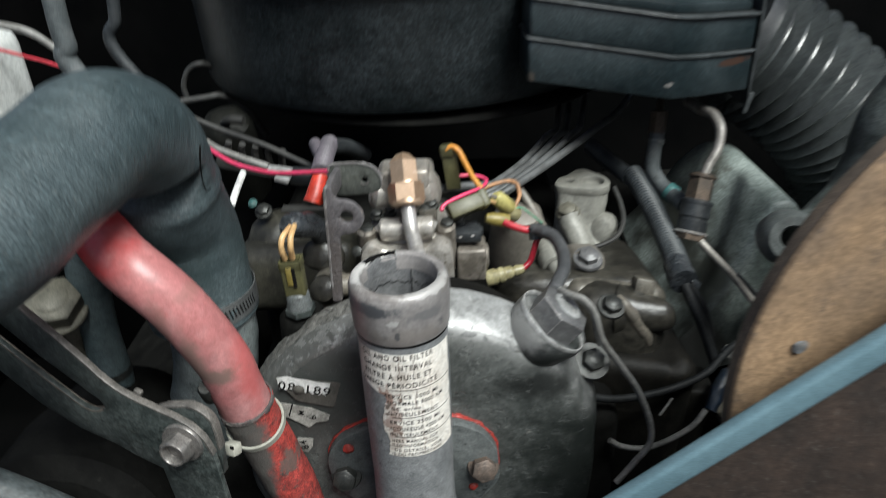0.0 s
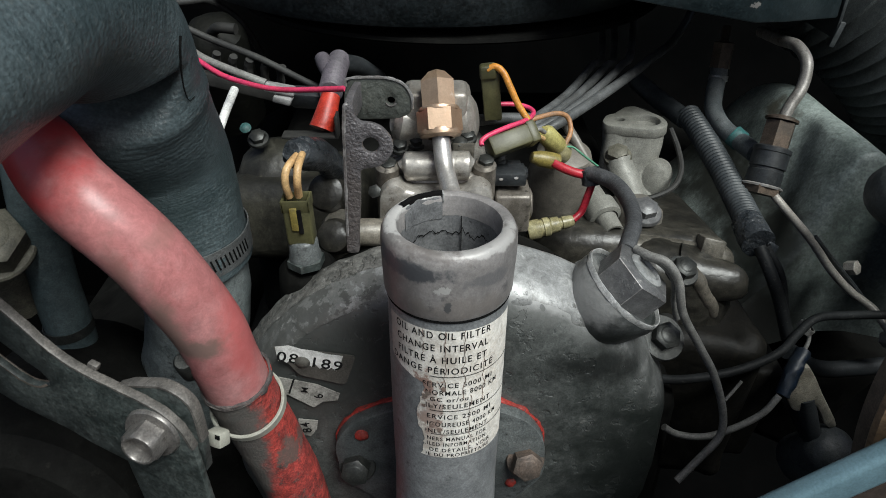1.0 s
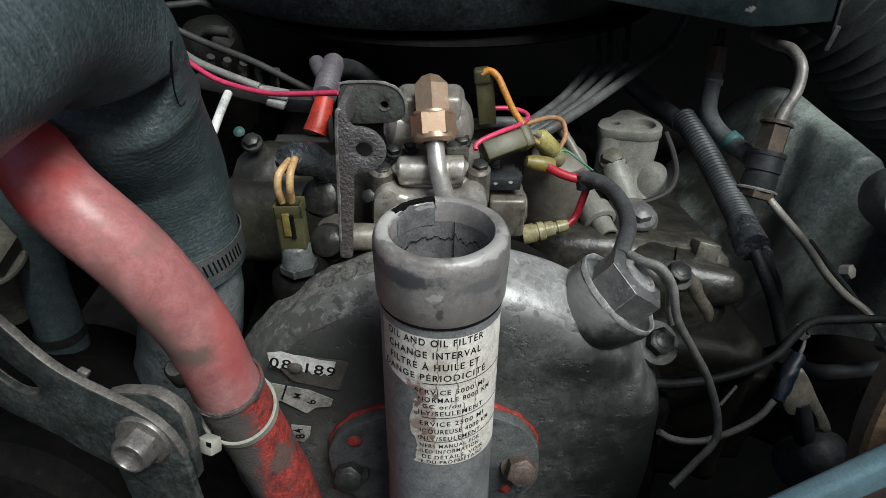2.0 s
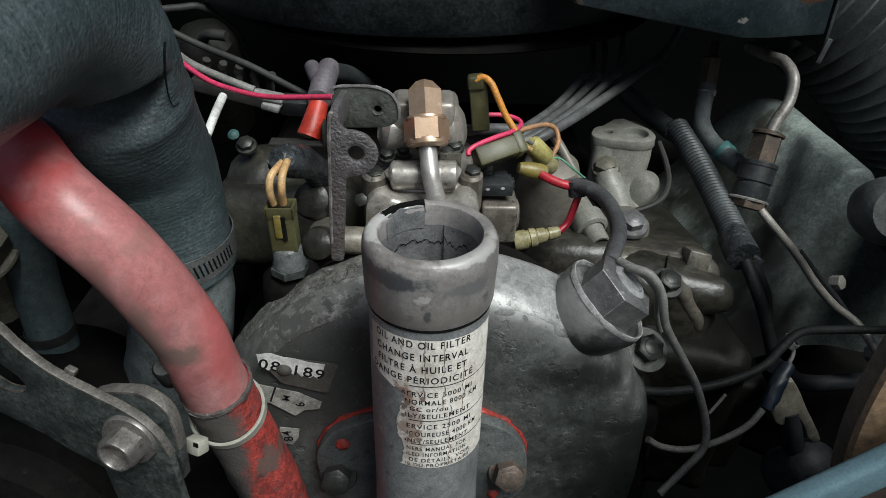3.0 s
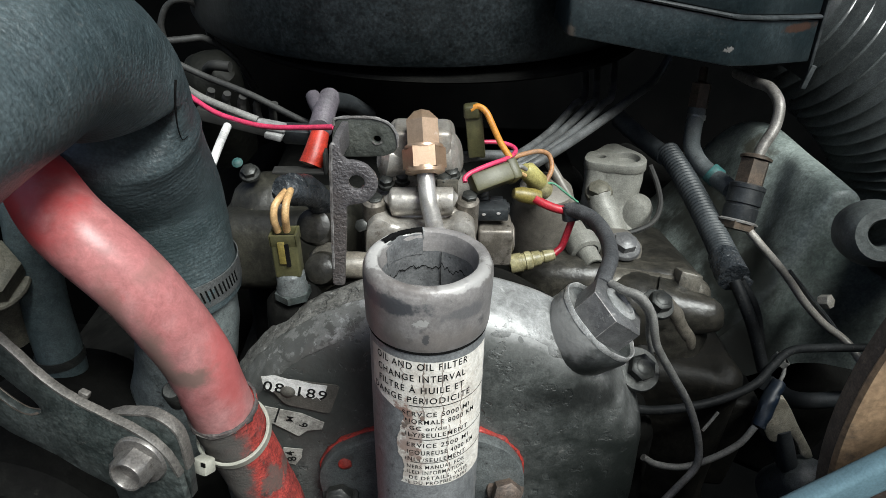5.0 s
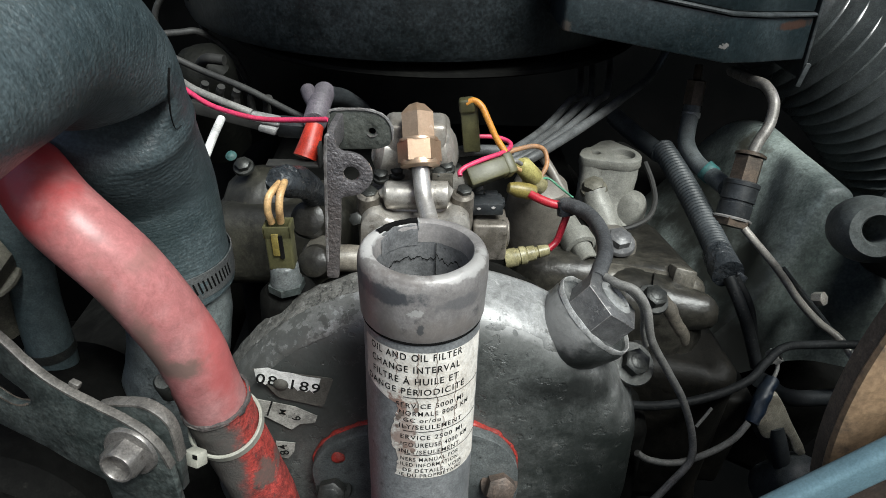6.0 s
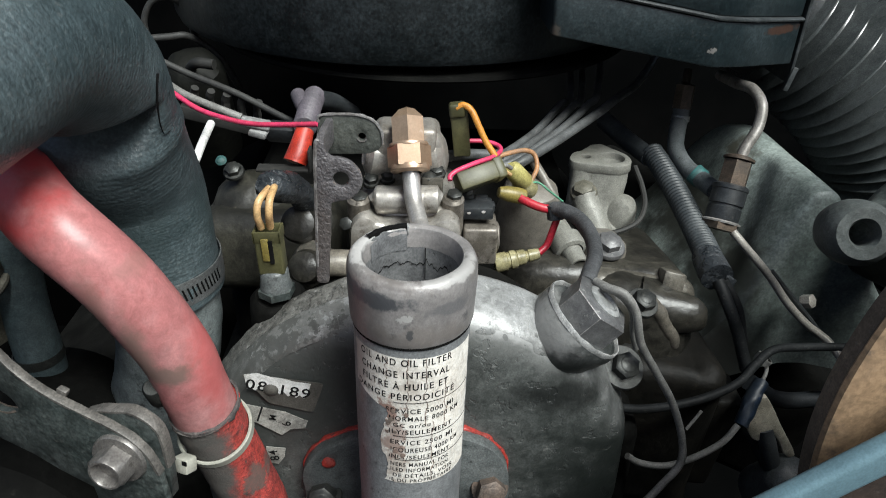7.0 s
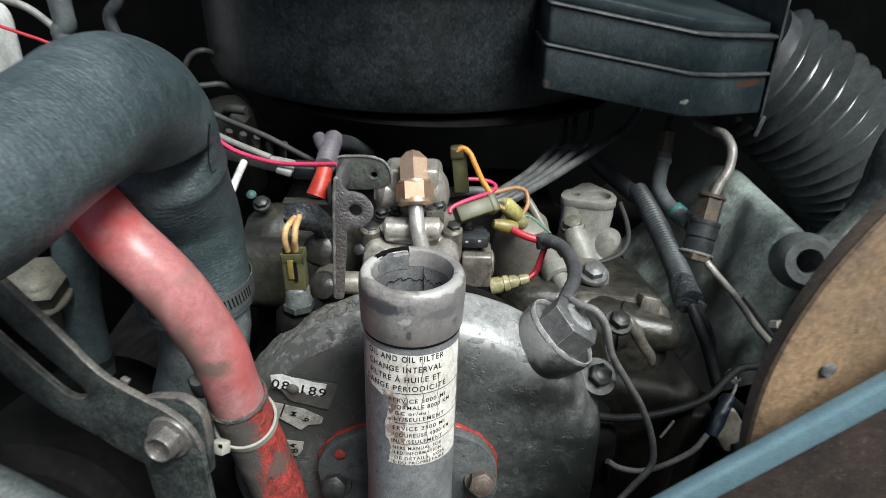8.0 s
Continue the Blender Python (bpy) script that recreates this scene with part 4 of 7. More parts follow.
part("rim_slot", lump(lathe([(0.0168, 1.0117), (0.0173, 1.0131), (0.0180, 1.01345), (0.0187, 1.01340), (0.0190, 1.0129)], axis_m, 40, (radians(97), radians(150))), 0.00018, 500), "slot", neck_collar, "dark gap along the broken rim")
part("notch_step", block(0.0030, 0.0006, 0.0034, axis_m @ pose(0, 0, 0, 0, 0, 96) @ pose(0.0176, 0, 1.0116), 0.0002), "bare", neck_collar, "bright broken end of the rim")

# label wrapped round the tube, torn away along its shaded side
LR = 0.02045


def wrap(x, z, r=LR):
    """x metres along the wall from the front line of the label, z up."""
    a = -math.pi / 2 + x / LR
    return Vector((AX + r * math.cos(a), AY + r * math.sin(a), z))


LAB_TOP, LAB_LOW = 0.9845, 0.9262
lab = bmesh.new()
NX, NZ = 44, 60
grid = {}
for k in range(NZ + 1):
    z = LAB_LOW + (LAB_TOP - LAB_LOW) * k / NZ
    f = k / NZ
    left = -0.0235 if f > 0.69 else -0.0235 + (0.69 - f) / 0.09 * 0.0135 if f > 0.60 else -0.0098 + 0.0014 * math.sin(f * 14)
    left += 0.0012 * noise.noise(Vector((f * 22, 3, 0))) + 0.0006 * noise.noise(Vector((f * 80, 9, 0)))
    right = 0.0262 + 0.0008 * noise.noise(Vector((f * 12, 7, 0)))
    for i in range(NX + 1):
        x = left + (right - left) * i / NX
        dip = -0.0006 * max(0, x / 0.02)
        grid[i, k] = lab.verts.new(wrap(x, z + dip))
for k in range(NZ):
    for i in range(NX):
        lab.faces.new((grid[i, k], grid[i + 1, k], grid[i + 1, k + 1], grid[i, k + 1]))
label = part("label", lab, "paper", filler, "torn off-white service label with black print")
rows_of_print = [("OIL AND OIL FILTER", 0.9818, 0.0040, -0.0196, 0.0146), ("CHANGE INTERVAL", 0.9767, 0.0040, -0.0192, 0.0138), ("FILTRE À HUILE ET", 0.9717, 0.0040, -0.0190, 0.0134), ("VIDANGE PÉRIODICITÉ", 0.9671, 0.0038, -0.0255, 0.0162),
                 ("SERVICE 5000 MI", 0.9611, 0.0030, -0.0088, 0.0162), ("NORMALE 8000 KM", 0.9576, 0.0030, -0.0078, 0.0188), ("GC or/ou", 0.9546, 0.0027, -0.0062, 0.0070), ("ONLY/SEULEMENT", 0.9513, 0.0030, -0.0120, 0.0158),
                 ("SERVICE 2500 MI", 0.9463, 0.0030, -0.0090, 0.0164), ("RIGOUREUSE 4000 KM", 0.9426, 0.0030, -0.0090, 0.0192), ("ONLY/SEULEMENT", 0.9392, 0.0028, -0.0094, 0.0152),
                 ("OWNERS MANUAL FOR", 0.9355, 0.0026, -0.0118, 0.0150), ("DETAILED INFORMATION", 0.9327, 0.0026, -0.0135, 0.0148), ("PLUS DE DÉTAILS, VOIR", 0.9298, 0.0026, -0.0138, 0.0170), ("GUIDE DU PROPRIÉTAIRE", 0.9273, 0.0024, -0.0135, 0.0168)]


def torn_left(z):
    f = (z - LAB_LOW) / (LAB_TOP - LAB_LOW)
    return -0.0230 if f > 0.69 else -0.0230 + (0.69 - f) / 0.09 * 0.0135 if f > 0.60 else -0.0090


for text, z, size, x0, x1 in rows_of_print:
    bm = letters(text, size, "LEFT")
    long = max(v.co.x for v in bm.verts)
    for v in bm.verts:
        v.co = wrap(x0 + (x1 - x0) * v.co.x / long, z + v.co.y * 0.98 - 0.0006, LR + 0.00012)
    lost = [f for f in bm.faces if (lambda c: (math.atan2(c.y - AY, c.x - AX) + math.pi / 2) * LR)(f.calc_center_median()) < torn_left(f.calc_center_median().z) + 0.0012]
    bmesh.ops.delete(bm, geom=lost, context="FACES")
    part("print", bm, "ink", label, smooth=0)
for z, x0 in ((0.9650, -0.0062), (0.9494, -0.0062), (0.9379, -0.0058)):
    bm = bmesh.new()
    prev = None
    for i in range(25):
        x = x0 + (0.0255 - x0) * i / 24
        pair = (bm.verts.new(wrap(x, z, LR + 0.00012)), bm.verts.new(wrap(x, z + 0.00035, LR + 0.00012)))
        if prev:
            bm.faces.new((prev[0], pair[0], pair[1], prev[1]))
        prev = pair
    part("print_rule", bm, "ink", label, smooth=0)

for x0, z0, z1, seed in ((-0.0010, 0.9845, 0.962, 3), (0.0052, 0.9845, 0.955, 8), (0.0078, 0.9560, 0.9265, 5), (0.0125, 0.9720, 0.9500, 11), (-0.0085, 0.9845, 0.974, 14)):
    bm = bmesh.new()
    prev = None
    for i in range(31):
        z = z0 + (z1 - z0) * i / 30
        x = x0 + 0.0012 * noise.noise(Vector((i * 0.21, seed, 0))) + 0.0004 * noise.noise(Vector((i * 0.9, seed, 4)))
        w = 0.00010 + 0.00022 * max(0, noise.noise(Vector((i * 0.4, seed, 9))))
        pair = (bm.verts.new(wrap(x - w, z, LR + 0.00016)), bm.verts.new(wrap(x + w, z, LR + 0.00016)))
        if prev:
            bm.faces.new((prev[0], prev[1], pair[1], pair[0]))
        prev = pair
    part("tear_line", bm, "scuff", label, smooth=0)
random.seed(12)
for k in range(14):
    bm = bmesh.new()
    x, z = random.uniform(-0.0085, -0.001), random.uniform(0.940, 0.9625)
    n, r = random.randint(5, 8), random.uniform(0.0004, 0.0013)
    bm.faces.new([bm.verts.new(wrap(x + r * random.uniform(0.5, 1.2) * math.cos(2 * math.pi * i / n), z + 1.2 * r * random.uniform(0.5, 1.2) * math.sin(2 * math.pi * i / n), LR + 0.00018)) for i in range(n)])
    part("stain", bm, "scuff", label, smooth=0)

# flange, red sealant and bolts
FY = 0.2995
foot = rounded([(-0.050, 0.840), (-0.0735, 0.862), (-0.0760, 0.885), (-0.0690, 0.897), (-0.050, 0.9065), (-0.005, 0.9065), (0.0095, 0.899), (0.0170, 0.887), (0.0185, 0.864), (0.000, 0.840)], 0.007)
part("flange", plate(foot, [(-0.0632, 0.8915, 0.0024)], 0.0065, upright(FY)), "flange_paint", filler)
outer = [(CXx + (x - CXx) * 1.010, 0.87 + (z - 0.87) * 1.02) for x, z in foot for CXx in (-0.0280,)]
part("gasket", lump(plate(outer, [], 0.0026, upright(FY + 0.0019), 0.0006), 0.0013, 240), "seal", filler, "red silicone squeezed out round the flange")
part("sealant", lump(lathe([(0, 0.0022), (0.0014, 0.0020), (0.0028, 0.0012), (0.0031, 0.0)], aim((-0.0632, 0.2932, 0.8915), (0, -1, 0)), 18), 0.0005, 500), "seal", filler)
part("sealant", lump(lathe([(0, 0.0022), (0.0014, 0.0020), (0.0024, 0.0012), (0.0028, 0.0)], aim((0.0033, 0.2935, 0.8600), (0, -1, 0)), 18), 0.0005, 500), "seal", filler)
part("web", lump(block(0.034, 0.024, 0.06, Matrix.Translation((AX, 0.284, 0.872)), 0.006, 3), 0.0005, 100), "tube", filler)
bolt_on(filler, (0.0091, 0.2925, 0.8755), (0.05, -0.9, 0.35), 0.0068, 0.0075, "rust_bolt", washer=0.0088)
bolt_on(filler, (-0.0664, 0.2925, 0.8718), (-0.05, -0.9, 0.35), 0.0066, 0.0075, "dark_bolt", washer=0.0085)

# stickers on the cover
def flat_patch(name, pts, y, mat, label, thick=0.0003, parent=None):
    ob = part(name, plate(pts, [], thick, upright(y), 0), mat, parent, smooth=0)
    return ob if parent else tagged(ob, label, "sticker")


tag1 = flat_patch("engine_sticker", rounded([(-0.0982, 0.9358), (-0.0640, 0.9306), (-0.0694, 0.9143), (-0.0883, 0.9199)], 0.002), 0.3004, "sticker", "grimy grey sticker with torn white number strip")
random.seed(31)
torn = [(-0.0963 + 0.0251 * i / 15, 0.9283 - 0.0058 * i / 15 + (0.0012 if i % 2 else -0.0006) * random.uniform(0.4, 1.5)) for i in range(16)]
flat_patch("white_strip", [(-0.0968, 0.9357), (-0.0911, 0.9364), (-0.0860, 0.9344), (-0.0816, 0.9337), (-0.0760, 0.9318), (-0.0694, 0.9307)] + torn[::-1], 0.3000, "white", "", 0.0001, tag1)
a, b = Vector((-0.0972, 0.2998, 0.9283)), Vector((-0.0707, 0.2998, 0.9222))
ux = (b - a).normalized()
bm = letters("08-189", 0.0075, "LEFT")
sx = (b - a).length / max(v.co.x for v in bm.verts)
for v in bm.verts:
    v.co = a + ux * (v.co.x * sx) + Vector((-ux.z, 0, ux.x)) * (v.co.y * 1.0 + 0.0002)
part("print", bm, "ink", tag1, smooth=0)
part("rivet", lathe([(0, 0.0012), (0.002, 0.0009), (0.0032, 0.0)], aim((-0.0864, 0.2997, 0.9274), (0, -1, 0)), 18), "sticker", tag1)
tag2 = flat_patch("lower_sticker", [(-0.0987, 0.9189), (-0.0816, 0.9143), (-0.0770, 0.9116), (-0.0723, 0.9089), (-0.0736, 0.9048), (-0.0801, 0.9041), (-0.0842, 0.9006), (-0.0945, 0.9082), (-0.1004, 0.9099)], 0.3006, "old_paper", "torn dirty white sticker with black characters")
tag3 = flat_patch("small_sticker", [(-0.0917, 0.8935), (-0.0832, 0.8924), (-0.0842, 0.8869), (-0.0872, 0.8825), (-0.0932, 0.8840)], 0.3006, "old_paper", "small torn white sticker with black number")


def stamp(text, at, size, turn, parent):
    bm = letters(text, size)
    c, s = math.cos(radians(turn)), math.sin(radians(turn))
    for v in bm.verts:
        v.co = Vector(at) + Vector((v.co.x * c - v.co.y * s, 0, v.co.x * s + v.co.y * c))
    part("print", bm, "ink", parent, smooth=0)


stamp("M", (-0.0857, 0.3000, 0.9111), 0.0042, 78, tag2)
stamp("6", (-0.0797, 0.3000, 0.9080), 0.0055, 100, tag2)
stamp("84", (-0.0868, 0.3000, 0.8886), 0.0058, 98, tag3)
part("rule", plate([(-0.0914, 0.9178), (-0.0907, 0.9174), (-0.0936, 0.9091), (-0.0943, 0.9094)], [], 0.0001, upright(0.3001), 0), "ink", tag2, smooth=0)

# ---- radiator elbow hose and water neck ----
elbow_line = [(-0.1471, 0.3520, 0.945), (-0.1475, 0.3520, 0.968), (-0.1485, 0.3500, 1.000), (-0.1462, 0.3340, 1.0274), (-0.1428, 0.3192, 1.0556), (-0.1432, 0.2876, 1.0737), (-0.1497, 0.2500, 1.0697), (-0.1613, 0.2034, 1.0631), (-0.1876, 0.1567, 1.0658), (-0.235, 0.10, 1.06)]
elbow = empty("radiator_hose", "black wrapped rubber radiator hose bent in an elbow", "hose")


def elbow_radius(f, s):
    """The cuff, the tapering wall and the crease where the straight leg meets the bend."""
    wall = 0.0297 - 0.0050 * min(1.0, max(0.0, f - 0.12) / 0.40)
    return wall + (0.0010 if s < 0.012 else 0.0) + 0.0007 * math.exp(-((s - 0.093) / 0.0035) ** 2) - 0.0005 * math.exp(-((s - 0.101) / 0.004) ** 2)


hose_wall = sweep(elbow_line, elbow_radius, seg=120, steps=30, caps=False)
for v in hose_wall.verts:
    # the inner side of the bend has folded in under the upper limb
    d = v.co - Vector((-0.1350, 0.2995, 1.0375))
    along, across = d.dot(Vector((0.72, 0.66, -0.2))), d.dot(Vector((0, -0.35, 0.93)))
    if d.length < 0.04:
        v.co += Vector((0.1, 0.80, 0.25)) * 0.0300 * math.exp(-(along / 0.0160) ** 2 - (across / (0.0028 if across > 0 else 0.0120)) ** 2)
bend = part("hose", lump(hose_wall, 0.0007, 55), "wrapped", elbow)
part("split", lump(sweep([(-0.1156, 0.3151, 1.0573), (-0.1161, 0.3136, 1.0528), (-0.1176, 0.3150, 1.0451), (-0.1187, 0.3174, 1.0380), (-0.1190, 0.3206, 1.0329), (-0.1179, 0.3239, 1.0332)], lambda f, s: 0.0005 * (1.2 - f), seg=6), 0.0001, 900), "slot", bend, "dark split in the rubber")
tagged(part("water_neck", lump(sweep([(-0.1450, 0.3530, 0.950), (-0.1455, 0.3530, 0.925), (-0.1520, 0.3550, 0.895), (-0.1640, 0.3600, 0.860), (-0.1750, 0.3650, 0.800)], lambda f, s: 0.0252 - 0.002 * f, seg=40), 0.0006, 90), "neck"), "dark cast water outlet neck below the hose", "pipe")
hc = empty("hose_clamp", "stainless worm-drive band clamp with slots on the hose", "clamp")
cm = aim((-0.1472, 0.3520, 0.9545), (-0.02, 0.0, 1))
band = part("band", lathe([(0.0304, -0.0062), (0.0309, -0.0062), (0.0310, 0.0062), (0.0304, 0.0062)], cm, 64), "clamp", hc)
for i in range(26):
    a = radians(-118 + i * 4.4)
    s = part("slot", block(0.0005, 0.0008, 0.0062, None, 0), "slot", band, smooth=0)
    s.matrix_basis = cm @ pose(0.0309 * math.cos(a), 0.0309 * math.sin(a), 0, 0, 0, math.degrees(a)) @ pose(0, 0, 0, 12, 0, 0)
part("screw_housing", block(0.012, 0.008, 0.012, cm @ pose(-0.024, 0.024, 0, 0, 0, 45), 0.002), "clamp", hc)

# ---- red hose, its sleeve and tie ----
red = empty("red_hose", "dusty red rubber hose with red fabric sleeve", "hose")
hose_line = [(-0.1062, 0.2790, 0.932), (-0.1085, 0.2755, 0.952), (-0.1115, 0.2725, 0.972), (-0.1235, 0.2690, 1.002), (-0.1440, 0.2750, 1.022), (-0.1700, 0.3080, 1.021), (-0.2050, 0.3650, 0.990), (-0.2200, 0.42, 0.95)]
part("hose", sweep(hose_line, 0.0124, seg=40, steps=10), "red_hose", red)
sleeve_line = [(-0.1068, 0.2780, 0.9385), (-0.1045, 0.2815, 0.920), (-0.0995, 0.2860, 0.892), (-0.094, 0.2890, 0.86), (-0.088, 0.291, 0.80)]
sleeve = part("sleeve", lump(sweep(sleeve_line, lambda f, s: 0.0131 if s > 0.001 else 0.0137, seg=48, steps=14), 0.0004, 120), "red_sleeve", red, "dirty red woven sleeve over the hose end")
rag = lump(lathe([(0.0126, 0.0010), (0.0134, 0.0007), (0.0138, -0.0002), (0.0136, -0.0010), (0.0130, -0.0014)], aim((-0.1066, 0.2783, 0.9388), (-0.12, -0.2, 1.0)), 56), 0.0011, 330)
part("sleeve_rim", rag, "grime_cloth", sleeve, "ragged dark end of the sleeve")
tie = empty("cable_tie", "aged white nylon tie round the red sleeve", "cable tie")
tm = aim((-0.1050, 0.2808, 0.9235), (-0.2, 0.3, -1.0))
ty = tm @ pose(0, 0, 0, 8, 14, 0)
part("strap", lathe([(0.0136, -0.0021), (0.0143, -0.0023), (0.0148, -0.0019), (0.0148, 0.0019), (0.0143, 0.0023), (0.0136, 0.0021)], ty, 48), "zip", tie)
tie_head = part("head", block(0.0072, 0.0060, 0.0056, aim((-0.1118, 0.2625, 0.9243), (-0.5, -0.8, 0.3)), 0.0009), "zip", tie)
part("head_slot", block(0.0022, 0.0016, 0.0004, aim((-0.1109, 0.2597, 0.9272), (-0.5, -0.8, 0.3)), 0), "slot", tie_head, smooth=0)

# ---- slotted alternator arm ----
arm = empty("alternator_bracket", "black slotted steel alternator bracket with worn edges", "bracket")
tilted = pose(-0.129, 0.25, 0, 0, 0, -16.7) @ upright(0.0)
arm_top = [(-0.120, 1.0560), (-0.0600, 0.9985), (-0.0406, 0.9793), (-0.0340, 0.9718), (-0.0263, 0.9657), (-0.0179, 0.9617), (-0.0092, 0.9586), (0.0010, 0.9551), (0.0076, 0.9516), (0.0130, 0.9455), (0.0160, 0.9370)]
arm_outline = arm_top + [(0.0165, 0.925), (0.020, 0.86), (0.030, 0.80), (-0.005, 0.80), (-0.012, 0.885), (-0.0147, 0.9210), (-0.0282, 0.9263), (-0.0371, 0.9308), (-0.0465, 0.9340), (-0.0562, 0.9370), (-0.075, 0.948), (-0.12, 0.99)]
arm_slot = rounded([(-0.0980, 1.0100), (-0.0640, 0.9780), (-0.0470, 0.9645), (-0.0385, 0.9575), (-0.0365, 0.9535), (-0.0395, 0.9505), (-0.0460, 0.9500), (-0.0530, 0.9535), (-0.0760, 0.9730), (-0.1030, 0.9980)], 0.004)
arm_plate = part("arm_plate", lump(plate(arm_outline, [], 0.0030, tilted @ pose(0, 0, -0.0030), 0.0006, [arm_slot]), 0.0002, 200), "arm", arm)


def edging(line, out, parent, mat, thick=0.0031, back=0.0):
    """A worn strip along the edge face of the arm, as wide as the plate is thick."""
    bm = bmesh.new()
    prev = None
    path = spline([(x, z, 0) for x, z in line], 6)
    for k, p in enumerate(path):
        t = (path[min(k + 1, len(path) - 1)] - path[max(k - 1, 0)]).normalized()
        side = Vector((-t.y, t.x, 0)) * out
        row = [bm.verts.new(p + side * w + Vector((0, 0, z - back))) for w, z in ((-0.0008, 0.0001), (0.0001, 0.0001), (0.0003, -0.0004), (0.0003, -thick + 0.0004), (0.0001, -thick), (-0.0006, -thick))]
        if prev:
            for i in range(5):
                bm.faces.new((prev[i], row[i], row[i + 1], prev[i + 1]))
        prev = row
    bmesh.ops.recalc_face_normals(bm, faces=bm.faces[:])
    bm.transform(tilted)
    return part("worn_edge", lump(bm, 0.00015, 400), mat, parent, "paint worn to bare steel along the edge")


edging(arm_top, 1, arm_plate, "arm_edge")
edging([(-0.0380, 0.9521), (-0.0420, 0.9501), (-0.0460, 0.9500), (-0.0530, 0.9535), (-0.0760, 0.9730), (-0.1030, 0.9980)], 1, arm_plate, "slot_edge")
back_top = [(-0.0140, 0.9530), (-0.0080, 0.9560), (-0.0035, 0.9572), (0.0055, 0.9590), (0.0125, 0.9560), (0.0158, 0.9500), (0.0162, 0.9360)]
back_plate = part("back_plate", plate(back_top + [(0.0150, 0.920), (-0.012, 0.925)], [], 0.0042, tilted @ pose(0, 0, -0.0090), 0.0006), "arm", arm, "second plate behind, worn to bare steel on top")
edging(back_top, 1, back_plate, "arm_edge", 0.0043, 0.0047)
part("clip_tab", lump(block(0.0040, 0.003, 0.0026, tilted @ pose(-0.0190, 0.9630, -0.004, 0, 0, -20), 0.0007, 2), 0.0004, 300), "arm_edge", arm)
part("far_bolt", lathe([(0, 0.003), (0.003, 0.003), (0.0038, 0.0015), (0.0038, -0.010)], aim((-0.1195, 0.2680, 0.9560), (0.1, -0.5, 0.85)), 20), "dark_bolt", arm)
bolt_on(arm, (-0.1274, 0.2476, 0.9425), (-0.22, -0.96, 0.06), 0.0071, 0.0078, "bolt", washer=0.0100, hollow=0.0049, spin=0.52)
adj = empty("adjusting_bolt", "tan dirty hexagon bolt in the bracket slot", "bolt")
bolt_on(adj, (-0.2235, 0.338, 0.9585), (0.25, -0.45, 0.86), 0.0150, 0.012, "olive_bolt", washer=0.017, name="head")
part("shank", sweep([(-0.2235, 0.338, 0.9585), (-0.226, 0.345, 0.92)], 0.008), "olive_bolt", adj)
alt = empty("alternator", "dark alternator below the slotted bracket", "alternator")
alm = aim((-0.215, 0.268, 0.852), (0, -1, 0.1))
part("housing", lump(lathe([(0.045, 0.0), (0.055, -0.008), (0.057, -0.05), (0.05, -0.10), (0, -0.10)], alm, 48), 0.0006, 60), "pit", alt)
part("front_cap", lump(lathe([(0.0, 0.004), (0.018, 0.004), (0.022, 0.001), (0.036, 0.001), (0.0445, 0.0), (0.0455, -0.002)], alm, 48), 0.0005, 60), "pit", alt)
wire("lower_pipe", [(-0.280, 0.190, 1.042), (-0.230, 0.195, 1.008), (-0.1756, 0.200, 0.968), (-0.1376, 0.200, 0.938), (-0.108, 0.205, 0.908), (-0.088, 0.235, 0.840), (-0.083, 0.26, 0.77)], 0.008, "lower_pipe", "dark grey pipe low in front of the alternator", "pipe", 22)
heater = empty("heater_hose", "dark blue-grey rubber hose behind the arm", "hose")
part("hose", sweep([(-0.2040, 0.3620, 1.0150), (-0.2080, 0.3560, 0.9850), (-0.2105, 0.3530, 0.9550), (-0.2115, 0.3510, 0.9300), (-0.2110, 0.3500, 0.9000), (-0.2150, 0.3500, 0.8500), (-0.2200, 0.3520, 0.8000)], 0.0108, seg=28), "heater_rubber", heater)
part("band", lathe([(0.0110, -0.0025), (0.0114, -0.0025), (0.0114, 0.0025), (0.0110, 0.0025)], aim((-0.2112, 0.3502, 0.9050), (0.02, 0, -1)), 32), "dark_bolt", heater)

# ---- injection pump ----
pump = empty("injection_pump", "oily cast aluminium fuel injection pump", "pump")
part("pump_body", lump(block(0.052, 0.060, 0.050, Matrix.Translation((-0.0300, 0.424, 0.940)), 0.005, 3), 0.0008, 120), "alu", pump)
shoulders = rounded([(-0.0600, 0.925), (-0.0600, 0.9520), (-0.0590, 0.9610), (-0.0540, 0.9665), (-0.0490, 0.9650), (-0.0440, 0.9615), (-0.0180, 0.9615), (-0.0130, 0.9645), (-0.0080, 0.9655), (-0.0035, 0.9610), (-0.0025, 0.9520), (-0.0025, 0.925)], 0.0035, 5)
part("front_housing", lump(plate(shoulders, [], 0.016, upright(0.4000), 0.0028), 0.0004, 200), "alu", pump, "bright scuffed cast housing with rounded shoulders")
part("ear", lump(lathe([(0, 0.004), (0.0045, 0.004), (0.0060, 0.0025), (0.0062, -0.03)], aim((-0.0068, 0.400, 0.9665), (0, -0.2, 1)), 20), 0.0003, 200), "pump_dark", pump)
part("ear", lump(lathe([(0, 0.004), (0.0045, 0.004), (0.0060, 0.0025), (0.0062, -0.03)], aim((-0.0555, 0.3955, 0.9680), (0, -0.2, 1)), 20), 0.0003, 200), "pump_dark", pump)
bolt_on(pump, (-0.0060, 0.4005, 0.9689), (0, -0.25, 1), 0.0042, 0.0042, "dark_bolt", washer=0.0050)
